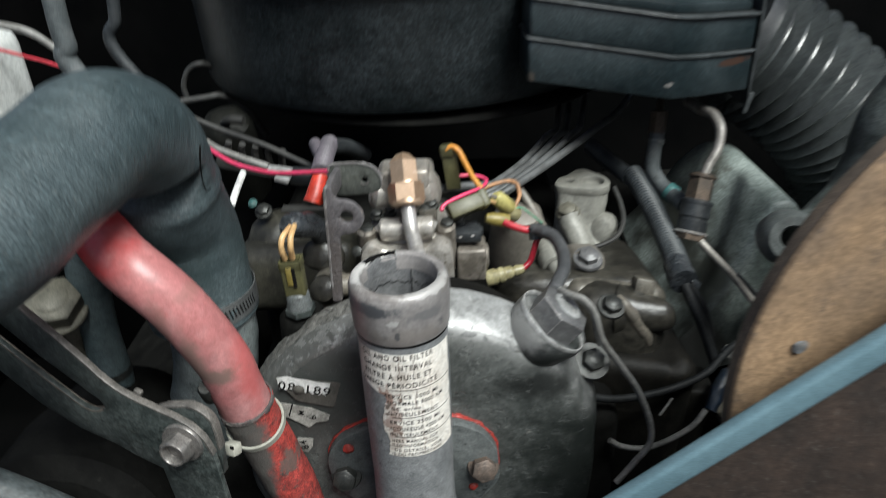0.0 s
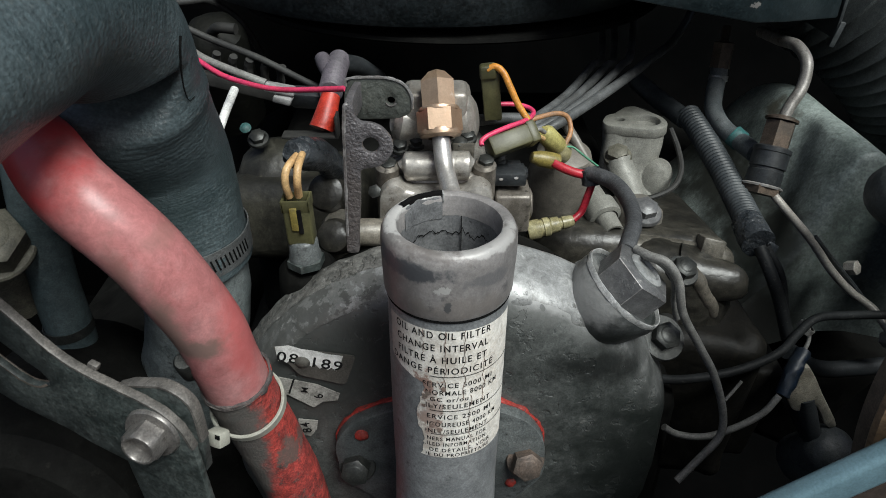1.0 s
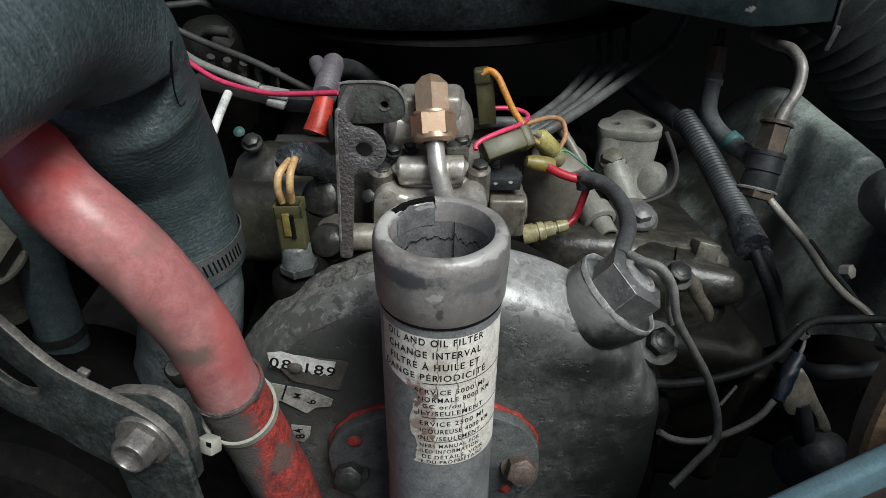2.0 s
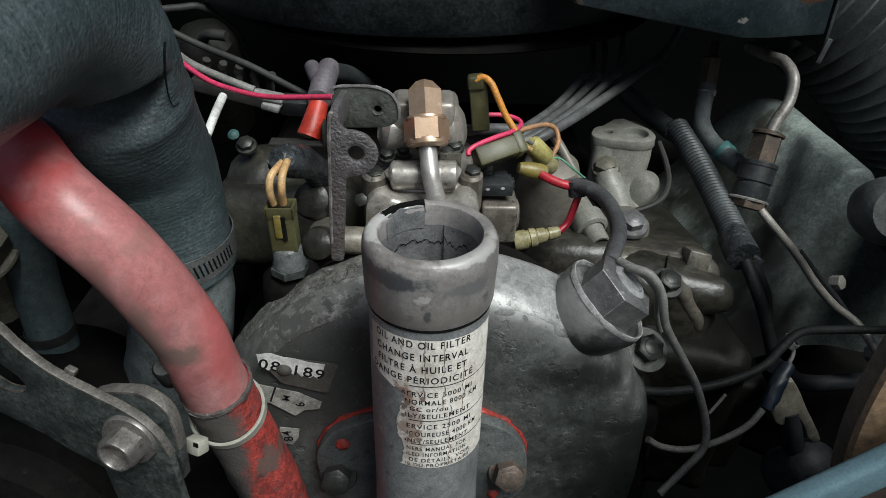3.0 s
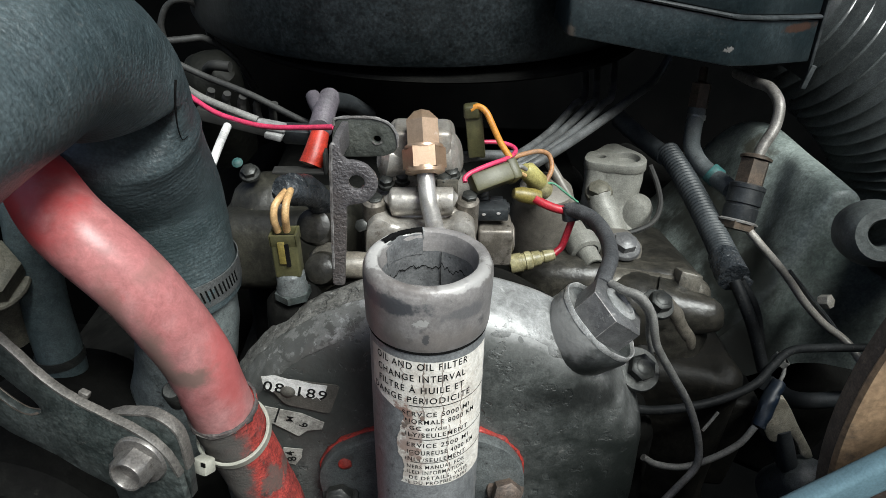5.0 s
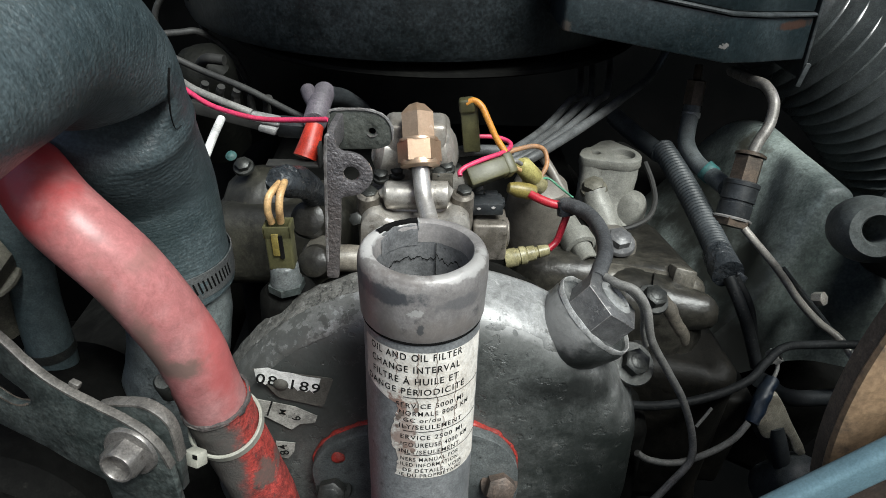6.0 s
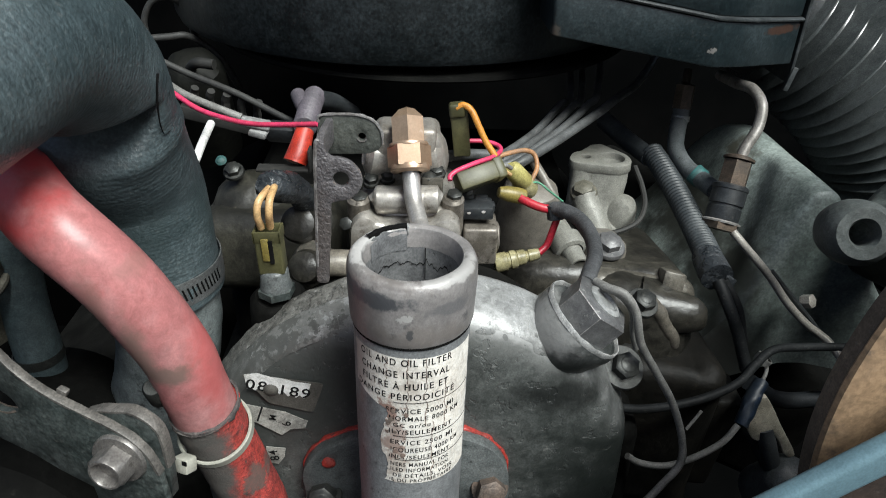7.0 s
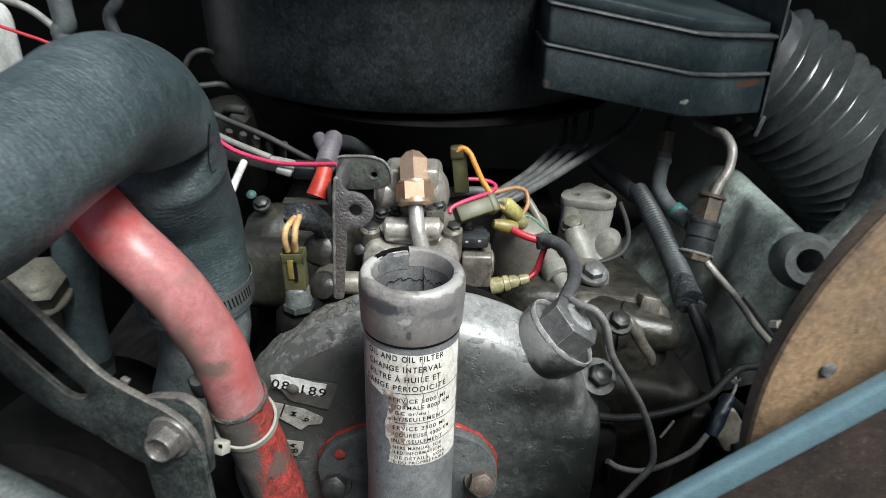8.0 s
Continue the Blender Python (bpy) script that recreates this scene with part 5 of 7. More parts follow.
bolt_on(pump, (-0.0550, 0.3955, 0.9698), (0, -0.25, 1), 0.0044, 0.0036, "dark_bolt", washer=0.0050)
part("cross_tube", lump(sweep([(-0.0482, 0.3960, 0.9696), (-0.0459, 0.3960, 0.9699), (-0.0307, 0.3960, 0.9701), (-0.0160, 0.3960, 0.9705), (-0.0134, 0.3960, 0.9702)], lambda f, s: 0.0073 * min(1.0, 0.35 + 3.2 * min(f, 1 - f) * 4), seg=24, steps=8), 0.0003, 200), "alu", pump)
part("governor", lump(block(0.036, 0.034, 0.030, Matrix.Translation((-0.0312, 0.4250, 0.9843)), 0.005, 3), 0.0004, 160), "alu", pump)
part("side_block", block(0.010, 0.020, 0.022, Matrix.Translation((-0.0412, 0.4180, 0.9919)), 0.003, 3), "alu", pump)
part("side_block", block(0.011, 0.022, 0.026, Matrix.Translation((-0.0213, 0.4180, 0.9905)), 0.003, 3), "alu", pump)
part("side_disc", lathe([(0, 0.006), (0.008, 0.006), (0.0115, 0.004), (0.0125, 0.0), (0.0125, -0.008)], aim((-0.0168, 0.4180, 0.9864), (0.95, -0.2, 0.2)), 32), "alu", pump)
part("side_disc", lathe([(0, 0.003), (0.006, 0.006), (0.0115, 0.003), (0.0120, 0.0), (0.0120, -0.010)], aim((-0.0479, 0.4180, 0.9848), (-0.95, -0.2, 0.2)), 32), "alu", pump)
for px in ((-0.0496, 0.4080, 0.9746), (-0.0412, 0.4100, 0.9763), (-0.0154, 0.4080, 0.9801), (-0.0192, 0.4040, 0.9777)):
    bolt_on(pump, px, (0, -0.35, 0.94), 0.0036, 0.0035, "dark_bolt", washer=0.0046)
part("cap_block", block(0.0105, 0.012, 0.010, Matrix.Translation((-0.0173, 0.4080, 0.9736)), 0.001), "casting", pump)
part("end_block", lump(joined(block(0.0185, 0.022, 0.0225, Matrix.Translation((0.0088, 0.4080, 0.9411)), 0.002, 3), lathe([(0.0085, 0), (0.0085, 0.004), (0.006, 0.005), (0, 0.005)], aim((0.0151, 0.4100, 0.9411), (1, 0, 0)), 24)), 0.0003, 200), "pump_dark", pump)
part("terminal_block", block(0.020, 0.014, 0.007, Matrix.Translation((0.0051, 0.4080, 0.9595)), 0.001), "plastic", pump, "black terminal block")
for px in ((0.0013, 0.4140, 0.9655), (0.0094, 0.4140, 0.9615), (0.0128, 0.4100, 0.9596)):
    part("terminal", block(0.0075, 0.006, 0.0045, Matrix.Translation(px), 0.0008), "plastic", pump)
for px in ((0.0020, 0.4020, 0.9603), (0.0097, 0.4020, 0.9610)):
    part("terminal_screw", lathe([(0, 0.0012), (0.0012, 0.001), (0.0017, 0)], aim(px, (0, -0.9, 0.4)), 12), "silver", pump)
for px in ((-0.0611, 0.3880, 0.9598), (0.0020, 0.4120, 0.9682)):
    bolt_on(pump, px, (-0.2, -0.8, 0.5), 0.0035, 0.003, "dark_bolt")
part("return_stub", sweep([(-0.0110, 0.4400, 0.9757), (0.0021, 0.4460, 0.9746), (0.0242, 0.4560, 0.9705)], 0.0032), "line", pump)
part("lever", plate(rounded([(-0.0236, 0.9802), (-0.0121, 0.9803), (-0.0125, 0.9746), (-0.0229, 0.9745)], 0.001), [], 0.002, upright(0.402)), "casting", pump)

# brass cap, nut and the bright line that leaves it
fit_axis = (Vector((-0.0313, 0.4090, 1.0129)) - Vector((-0.0291, 0.3920, 0.9873))).normalized()
base = Vector((-0.0291, 0.3920, 0.9879))
fitting = empty("brass_fitting", "dull brass hexagon cap and nut on the pump", "fitting")
length = (Vector((-0.0313, 0.4090, 1.0129)) - base).length
fm = aim(base, fit_axis, (1, 0, 0))
part("seat", lathe([(0.006, -0.001), (0.0098, 0.0), (0.0102, 0.0015), (0.0095, 0.003)], fm, 32), "brass", fitting)
nut = prism(6, 0.0109, length * 0.38, fm @ pose(0, 0, 0.002), 0.0014, math.pi / 6 + 0.52)
part("nut", joined(nut, lathe([(0.0092, 0.0), (0.0100, 0.0), (0.0098, 0.0024), (0.0086, 0.0030)], fm @ pose(0, 0, 0.0004), 40)), "brass", fitting, "", 20)
c0 = length * 0.42
part("cap_ring", lathe([(0.0088, -0.0012), (0.0098, -0.0010), (0.0100, 0.0), (0.0097, 0.0008), (0.0080, 0.0012)], fm @ pose(0, 0, c0), 40), "brass", fitting)
cap = prism(6, 0.0090, length * 0.44, fm @ pose(0, 0, c0), 0.0, math.pi / 6)
tip = lathe([(0.0090, 0), (0.0045, 0.0045), (0.0, 0.0062)], fm @ pose(0, 0, c0 + length * 0.44, 0, 0, 30), 6)
part("cap", joined(cap, tip), "brass", fitting, "paler brass cap", 20)
part("line", sweep([base + fit_axis * 0.002, (-0.0288, 0.3910, 0.9854), (-0.0271, 0.3830, 0.9755), (-0.0243, 0.3720, 0.9690), (-0.0229, 0.3620, 0.9639), (-0.027, 0.352, 0.925)], 0.0044, seg=20), "silver", fitting, "bright worn metal fuel line")

# ---- pitted bracket with two lobes ----
brk = empty("lifting_bracket", "pitted dark steel bracket with two drilled lobes", "bracket")
low = rounded([(-0.0672, 1.0235), (-0.0650, 1.0250), (-0.0632, 1.0232), (-0.0628, 1.0190), (-0.0608, 1.0170), (-0.0570, 1.0168), (-0.0530, 1.0153), (-0.0498, 1.0118), (-0.0482, 1.0078), (-0.0487, 1.0040), (-0.0510, 1.0005), (-0.0545, 0.9978), (-0.0590, 0.9972), (-0.0618, 0.9965), (-0.0626, 0.9820), (-0.0638, 0.9690), (-0.0646, 0.9560), (-0.0702, 0.9560), (-0.0700, 0.9700), (-0.0690, 0.9800), (-0.0682, 0.9990), (-0.0680, 1.0120)], 0.0020)
lower_lobe = part("lower_lobe", lump(plate(low, [(-0.0573, 1.0073, 0.0034)], 0.0032, upright(0.3415), 0.0007), 0.0002, 260), "bracket", brk)
up = rounded([(-0.0722, 1.0100), (-0.0712, 1.0170), (-0.0690, 1.0212), (-0.0550, 1.0216), (-0.0480, 1.0202), (-0.0438, 1.0168), (-0.0420, 1.0120), (-0.0420, 1.0072), (-0.0438, 1.0045), (-0.0480, 1.0030), (-0.0560, 1.0024), (-0.0670, 1.0024), (-0.0712, 1.0050)], 0.0030)
upper_lobe = part("upper_lobe", lump(plate(up, [(-0.0512, 1.0113, 0.0017)], 0.0032, upright(0.380), 0.0007), 0.0002, 260), "bracket_green", brk, "grey-green pitted upper lobe")
part("hole_lip", lump(lathe([(0.0018, 0.0002), (0.0024, 0.0004), (0.0028, 0.0001)], aim((-0.0512, 0.3767, 1.0113), (0, -1, 0)), 18, (radians(200), radians(340))), 0.0002, 700), "bracket_edge", upper_lobe)
part("side_flange", lump(plate(rounded([(0.3390, 1.0150), (0.3390, 1.0225), (0.348, 1.0240), (0.362, 1.0225), (0.380, 1.0195), (0.380, 1.008), (0.362, 1.011)], 0.003), [], 0.0032, Matrix(((0, 0, -1, -0.0640), (1, 0, 0, 0), (0, 1, 0, 0), (0, 0, 0, 1))), 0.0006), 0.0002, 260), "bracket", brk)
part("worn_edge", lump(sweep([(-0.0692, 0.3387, 0.9650), (-0.0688, 0.3387, 0.9800), (-0.0680, 0.3387, 0.9990), (-0.0676, 0.3387, 1.0120), (-0.0668, 0.3387, 1.0232), (-0.0652, 0.3390, 1.0246)], 0.0008, seg=6), 0.0003, 400), "bracket_edge", lower_lobe, "edge rubbed bright")
part("worn_edge", lump(sweep([(-0.0708, 0.3768, 1.0180), (-0.0690, 0.3768, 1.0214), (-0.0550, 0.3768, 1.0219), (-0.0480, 0.3768, 1.0204), (-0.0438, 0.3768, 1.0170), (-0.0419, 0.3768, 1.0120), (-0.0419, 0.3768, 1.0080)], 0.0007, seg=6), 0.0003, 400), "bracket_edge", upper_lobe, "edge rubbed bright")
part("stay_tube", lump(sweep([(-0.0680, 0.3560, 0.9560), (-0.0500, 0.3580, 0.9545), (-0.0300, 0.3600, 0.9530)], 0.0066, seg=24), 0.0003, 150), "tan_rib", brk, "brown-grey tube at the foot")

# red stand-off and its dark plate, boot above
post = empty("red_standoff", "red plastic stand-off on a dark plate", "stand-off")
part("post", sweep([(-0.0893, 0.4120, 0.9826), (-0.0876, 0.4150, 0.9870), (-0.0850, 0.4240, 0.9959)], lambda f, s: 0.0064 - 0.0016 * f, seg=24), "red_post", post)
part("base_plate", block(0.027, 0.008, 0.0016, Matrix.Translation((-0.0948, 0.4080, 0.9812)), 0.0005), "soot", post)
part("base_flange", block(0.0016, 0.008, 0.012, Matrix.Translation((-0.0806, 0.4080, 0.9865)), 0.0005), "soot", post)
boot = empty("wire_boot", "purple-grey rubber boot with ribbed tail behind the stand-off", "boot")
part("tail", ribs([(-0.0886, 0.4450, 0.9896), (-0.0895, 0.4750, 0.9909), (-0.0903, 0.5000, 0.9893)], 0.0058, 0.0068, 0.0028, 20), "purple", boot)
part("ear", sweep([(-0.0909, 0.4700, 0.9893), (-0.0957, 0.4800, 0.9926), (-0.0985, 0.4880, 0.9943)], 0.0045, seg=14), "purple", boot)
part("neck", sweep([(-0.0896, 0.4950, 0.9892), (-0.0809, 0.5200, 0.9789), (-0.0714, 0.5500, 0.9605)], 0.006, seg=14), "plastic", boot)

# ---- temperature sender with olive connector ----
snd = empty("temperature_sender", "sender with olive connector and two tan wires", "sensor")
ax = (Vector((-0.0883, 0.3340, 0.9856)) - Vector((-0.0876, 0.3340, 0.9658))).normalized()
cb = Vector((-0.0878, 0.3340, 0.9664))
part("base", lathe([(0.0070, -0.0100), (0.0070, -0.0075), (0.0064, -0.0060), (0.0063, -0.0010), (0.0056, 0.0), (0.004, 0.0005)], aim(cb, ax), 32), "flange_paint", snd)
part("hex_foot", lump(prism(6, 0.0082, 0.0045, aim(cb - ax * 0.0130, ax), 0.0010, 0.4), 0.0002, 300), "arm", snd)
cm = aim(cb + ax * 0.0095, ax)
con = part("connector", block(0.0112, 0.0088, 0.0170, cm @ pose(0, 0, -0.0018), 0.0010, 3), "olive", snd)
for wx, wy, bx, by in ((0, -0.0040, 0.0118, 0.0011), (0, 0.0040, 0.0118, 0.0011), (-0.0053, 0, 0.0011, 0.0091), (0.0053, 0, 0.0011, 0.0091)):
    part("connector_wall", block(bx, by, 0.0055, cm @ pose(wx, wy, 0.0082), 0.0004), "olive", con)
part("cavity", block(0.0096, 0.0070, 0.0006, cm @ pose(0, 0, 0.0069), 0), "slot", con, smooth=0)
part("latch", block(0.0030, 0.0012, 0.0105, aim(Vector((-0.0892, 0.3292, 0.9785)), ax), 0.0003), "latch", con, "ochre latch tongue")
part("latch_shadow", block(0.0018, 0.0010, 0.0110, aim(Vector((-0.0869, 0.3291, 0.9775)), ax), 0.0002), "slot", con, smooth=0)
for pts in ([(-0.0908, 0.3330, 0.9872), (-0.0914, 0.3310, 0.9939), (-0.0907, 0.3330, 0.9994), (-0.0880, 0.3400, 1.0016), (-0.0868, 0.3480, 1.0003)], [(-0.0870, 0.3330, 0.9875), (-0.0863, 0.3300, 0.9953), (-0.0859, 0.3320, 1.0005), (-0.0856, 0.3390, 1.0021), (-0.0860, 0.3480, 1.0011)]):
    part("lead", sweep(pts, 0.0016, seg=10), "tan_wire", snd)
part("tape", lump(lathe([(0.0, 0.006), (0.004, 0.006), (0.0062, 0.003), (0.0060, -0.006), (0.005, -0.02)], aim((-0.0878, 0.3470, 0.9997), (-0.4, -0.7, 0.5)), 24), 0.0009, 420), "tape", snd)
part("tail", lump(sweep([(-0.0870, 0.3520, 0.9983), (-0.0831, 0.3680, 0.9894), (-0.0800, 0.3850, 0.9740), (-0.0789, 0.4000, 0.9640)], 0.0066, seg=16), 0.0006, 200), "tape", snd)

# ---- castings behind the cover ----
left_case = empty("intake_casting", "oily brown-grey intake casting", "casting")
part("shelf", lump(block(0.085, 0.075, 0.05, pose(-0.112, 0.462, 0.912, -8, 0, 0), 0.014, 5), 0.004, 60), "mossy_case", left_case)
part("bulge", lump(lathe([(0, 0.022), (0.012, 0.021), (0.022, 0.012), (0.026, 0.0), (0.028, -0.03)], aim((-0.125, 0.462, 0.930), (0.1, -0.4, 0.9)), 32), 0.0015, 90), "mossy_case", left_case)
part("boss", lump(lathe([(0, 0.008), (0.008, 0.007), (0.0105, 0.003), (0.011, -0.012)], aim((-0.0760, 0.370, 0.948), (0, -0.4, 0.9)), 24), 0.0006, 150), "casting", left_case)
part("sender_boss", lump(lathe([(0, 0.001), (0.010, 0.001), (0.0125, -0.002), (0.014, -0.010), (0.016, -0.04)], aim((-0.0878, 0.3380, 0.9500), (0, -0.2, 1)), 32), 0.0008, 120), "pit", left_case)
for at, r in (((-0.0835, 0.3750, 0.9665), 0.0095), ((-0.0790, 0.3590, 0.9520), 0.0085)):
    part("barrel", lump(lathe([(0, 0.003), (r * 0.55, 0.0026), (r * 0.88, 0.0010), (r, -0.0025), (r, -0.03)], aim(at, (-0.1, -0.75, 0.5)), 32), 0.0005, 140), "dark_casting", left_case)
bolt_on(left_case, (-0.1331, 0.4520, 0.9594), (0, -0.5, 0.85), 0.0046, 0.004, "dark_bolt", washer=0.0062)
tagged(part("plug_cap", lump(lathe([(0, 0.002), (0.002, 0.0015), (0.0032, 0)], aim((-0.1375, 0.4460, 0.9684), (0, -0.6, 0.8)), 14), 0.0005, 300), "teal"), "small teal plastic cap on the casting", "cap")
wire("white_tube", [(-0.1428, 0.4180, 0.9798), (-0.1415, 0.4320, 0.9857), (-0.1408, 0.4480, 0.9899)], 0.0023, "white", "short off-white plastic tube beside the hose", "tube", 14)

mid_case = empty("crossover_casting", "grimy grey coolant crossover casting", "casting")
part("barrel", lump(lathe([(0, 0.012), (0.010, 0.012), (0.016, 0.009), (0.0185, 0.002), (0.020, -0.02), (0.021, -0.06)], aim((0.0440, 0.460, 0.940), (0.05, -0.2, 1)), 40), 0.0008, 110), "saddle", mid_case)
part("saddle", lump(block(0.115, 0.10, 0.05, pose(0.085, 0.462, 0.884, -10, 4, 0), 0.016, 4), 0.004, 60), "dark_casting", mid_case)
part("foot", lump(block(0.027, 0.034, 0.030, pose(0.090, 0.449, 0.907, -14, 6, 0), 0.008, 3), 0.0012, 110), "saddle", mid_case)
bolt_on(mid_case, (0.0907, 0.4360, 0.9215), (0.05, -0.35, 0.94), 0.0072, 0.006, "plug", washer=0.0105, thick=0.002)
stub = (Vector((0.0708, 0.4250, 0.9167)) - Vector((0.0645, 0.4470, 0.9240))).normalized()
part("stub", lathe([(0.006, -0.03), (0.0072, -0.012), (0.0098, -0.010), (0.0104, -0.002), (0.0098, 0.0), (0.0075, 0.001), (0.0072, -0.004), (0.0064, 0.002), (0.0062, 0.012), (0.005, 0.012), (0.005, 0.0)], aim((0.0685, 0.4360, 0.9166), stub), 28), "olive_casting", mid_case)

hd = empty("outlet_housing", "pale grey-green cast outlet housing with open flange", "housing")
rim_line = [(0.0771, 0.5101, 0.9470), (0.0816, 0.5198, 0.9470), (0.0876, 0.5229, 0.9470), (0.0970, 0.5343, 0.9470), (0.1045, 0.5376, 0.9470), (0.1110, 0.5295, 0.9470), (0.1187, 0.5178, 0.9470), (0.1204, 0.5083, 0.9470), (0.1171, 0.4999, 0.9470), (0.1080, 0.4952, 0.9470), (0.0975, 0.4976, 0.9470), (0.0868, 0.5001, 0.9470), (0.0784, 0.5027, 0.9470)]
mid = [sum(p[k] for p in rim_line) / len(rim_line) for k in (0, 1)]
fl = rounded([(p[0], p[1]) for p in rim_line][::-1], 0.004, 3)
wide, small = (0.1068, 0.5117, 0.9470), (0.0895, 0.5132, 0.9470)
part("flange", lump(plate(fl, [(wide[0], wide[1], 0.0090), (small[0], small[1], 0.0030)], 0.0065, Matrix.Translation((0, 0, 0.9405)), 0.0009), 0.0003, 200), "olive_casting", hd)
part("well", lathe([(0.0092, 0.004), (0.0086, 0.0008), (0.0060, -0.0004), (0, -0.0008)], Matrix.Translation((wide[0], wide[1], 0.9418)), 28), "olive_casting", hd)
body = bmesh.new()
rings = []
for k in range(15):
    # walls draw in under the flange, then swell towards the foot and its bolt
    f = k / 14
    grow = 0.97 - 0.07 * math.sin(math.pi * min(1.0, f * 1.5)) + 0.50 * max(0.0, f - 0.35) ** 1.5
    rings.append([body.verts.new((mid[0] + (x - mid[0]) * grow - 0.004 * f, mid[1] + (y - mid[1]) * grow - 0.016 * f, 0.9412 - 0.054 * f)) for x, y in fl])
for p, q in zip(rings, rings[1:]):
    for i in range(len(p)):
        body.faces.new((p[i], p[(i + 1) % len(p)], q[(i + 1) % len(p)], q[i]))
bmesh.ops.recalc_face_normals(body, faces=body.faces[:])
part("body", lump(body, 0.0012, 90), "olive_casting", hd, "", 70)
part("boss", lump(sweep([(0.0846, 0.4866, 0.9310), (0.0868, 0.4830, 0.9250), (0.0915, 0.4750, 0.9150), (0.0985, 0.4640, 0.9000)], lambda f, s: 0.0083 + 0.0020 * f, seg=28), 0.0005, 150), "olive_casting", hd)
bolt_on(hd, (0.0845, 0.4865, 0.9327), (-0.22, -0.30, 0.93), 0.0068, 0.0058, "olive_bolt", washer=0.0090, thick=0.0024)
part("band", sweep([(0.1241, 0.5120, 0.9405), (0.1274, 0.5000, 0.9314), (0.1267, 0.4860, 0.9238), (0.1197, 0.4740, 0.9176), (0.1070, 0.4680, 0.9137), (0.0947, 0.4660, 0.9122)], 0.0019, seg=8), "soot", hd, "dark rubber strap round the housing")
part("lower_lobe", lump(lathe([(0, 0.010), (0.006, 0.009), (0.010, 0.005), (0.0125, -0.002), (0.016, -0.03)], aim((0.1140, 0.496, 0.9160), (0.35, -0.35, 0.87)), 36), 0.0008, 100), "olive_casting", hd)

# ---- injector lines to the rear ----
lines = [[(0.0125, 0.4520, 0.9679), (0.0250, 0.4620, 0.9680), (0.0514, 0.5050, 0.9667), (0.0774, 0.5600, 0.9669), (0.0930, 0.6000, 0.9667), (0.115, 0.76, 1.00)], [(0.0157, 0.4500, 0.9660), (0.0299, 0.4600, 0.9674), (0.0577, 0.5000, 0.9687), (0.0864, 0.5550, 0.9687), (0.0995, 0.5900, 0.9678), (0.130, 0.76, 1.00)],
         [(0.0189, 0.4480, 0.9648), (0.0362, 0.4580, 0.9683), (0.0656, 0.4950, 0.9719), (0.0939, 0.5450, 0.9722), (0.1117, 0.5900, 0.9722), (0.150, 0.76, 1.00)], [(0.0237, 0.4460, 0.9636), (0.0409, 0.4560, 0.9693), (0.0773, 0.5000, 0.9720), (0.1173, 0.5600, 0.9715), (0.1603, 0.6300, 0.9739), (0.24, 0.80, 1.00)]]
for k, pts in enumerate(lines):
    tagged(wire("injector_line", pts, 0.0026 if k < 3 else 0.0031, "line", "dull grey steel injector line running rearward", "fuel line", 12), group="injector lines")

# ---- loose wires and connectors ----
wire("pink_wire", [(-0.1930, 0.4800, 1.0200), (-0.1780, 0.4640, 1.0130), (-0.1600, 0.4470, 1.0085), (-0.1421, 0.4320, 1.0040), (-0.1252, 0.4220, 1.0024), (-0.1091, 0.4140, 1.0026), (-0.0902, 0.4050, 1.0059), (-0.0736, 0.3960, 1.0098)], 0.0014, "pink", "thin bright pink wire stretched across the engine")
lt = empty("grey_lead", "grey lead with bare crimped terminal", "wire")
part("lead", sweep([(-0.2000, 0.4850, 1.0190), (-0.1760, 0.4730, 1.0090), (-0.1600, 0.4620, 1.0030), (-0.1435, 0.4560, 0.9980), (-0.1245, 0.4520, 0.9921)], 0.0022, seg=12), "grey_wire", lt)
part("terminal", lump(joined(block(0.016, 0.006, 0.005, aim((-0.1166, 0.4500, 0.9897), (0.2, 0.2, 1), (0.9, -0.1, -0.4)), 0.001), block(0.010, 0.006, 0.004, aim((-0.1152, 0.4480, 0.9848), (0.2, -0.2, 1), (0.9, -0.1, -0.2)), 0.001)), 0.0012, 300), "paper_grey", lt, "scuffed whitish terminal")
part("plug", block(0.022, 0.010, 0.010, aim((-0.1008, 0.4550, 0.9829), (0, -0.3, 1), (0.9, 0, -0.3)), 0.002), "plastic", lt)
wire("upper_pipe", [(-0.1996, 0.5200, 1.0115), (-0.1891, 0.5150, 1.0067), (-0.1681, 0.5100, 0.9985), (-0.1389, 0.5000, 0.9906), (-0.1121, 0.4900, 0.9807), (-0.0969, 0.4850, 0.9755)], 0.0021, "dim_line", "dull thin steel pipe behind the hose", "pipe", 12)
oc = empty("upright_connector", "olive connector with bent orange wire", "connector")
u_ax = (Vector((-0.0045, 0.4370, 1.0069)) - Vector((-0.0010, 0.4370, 0.9771))).normalized()
part("housing", joined(block(0.0095, 0.008, 0.026, aim((-0.0022, 0.4360, 0.9920), u_ax), 0.001, 2), block(0.003, 0.011, 0.024, aim((0.0010, 0.4380, 0.9906), u_ax), 0.0008, 2)), "olive", oc)
part("clear_top", block(0.0090, 0.0072, 0.008, aim((-0.0046, 0.4340, 1.0054), u_ax), 0.0018, 3), "olive", oc)
part("orange_lead", sweep([(-0.0053, 0.4320, 1.0068), (-0.0013, 0.4320, 1.0086), (0.0029, 0.4300, 1.0063), (0.0066, 0.4270, 0.9997), (0.0109, 0.4240, 0.9915), (0.0162, 0.4210, 0.9842)], 0.0018, seg=10), "orange", oc)
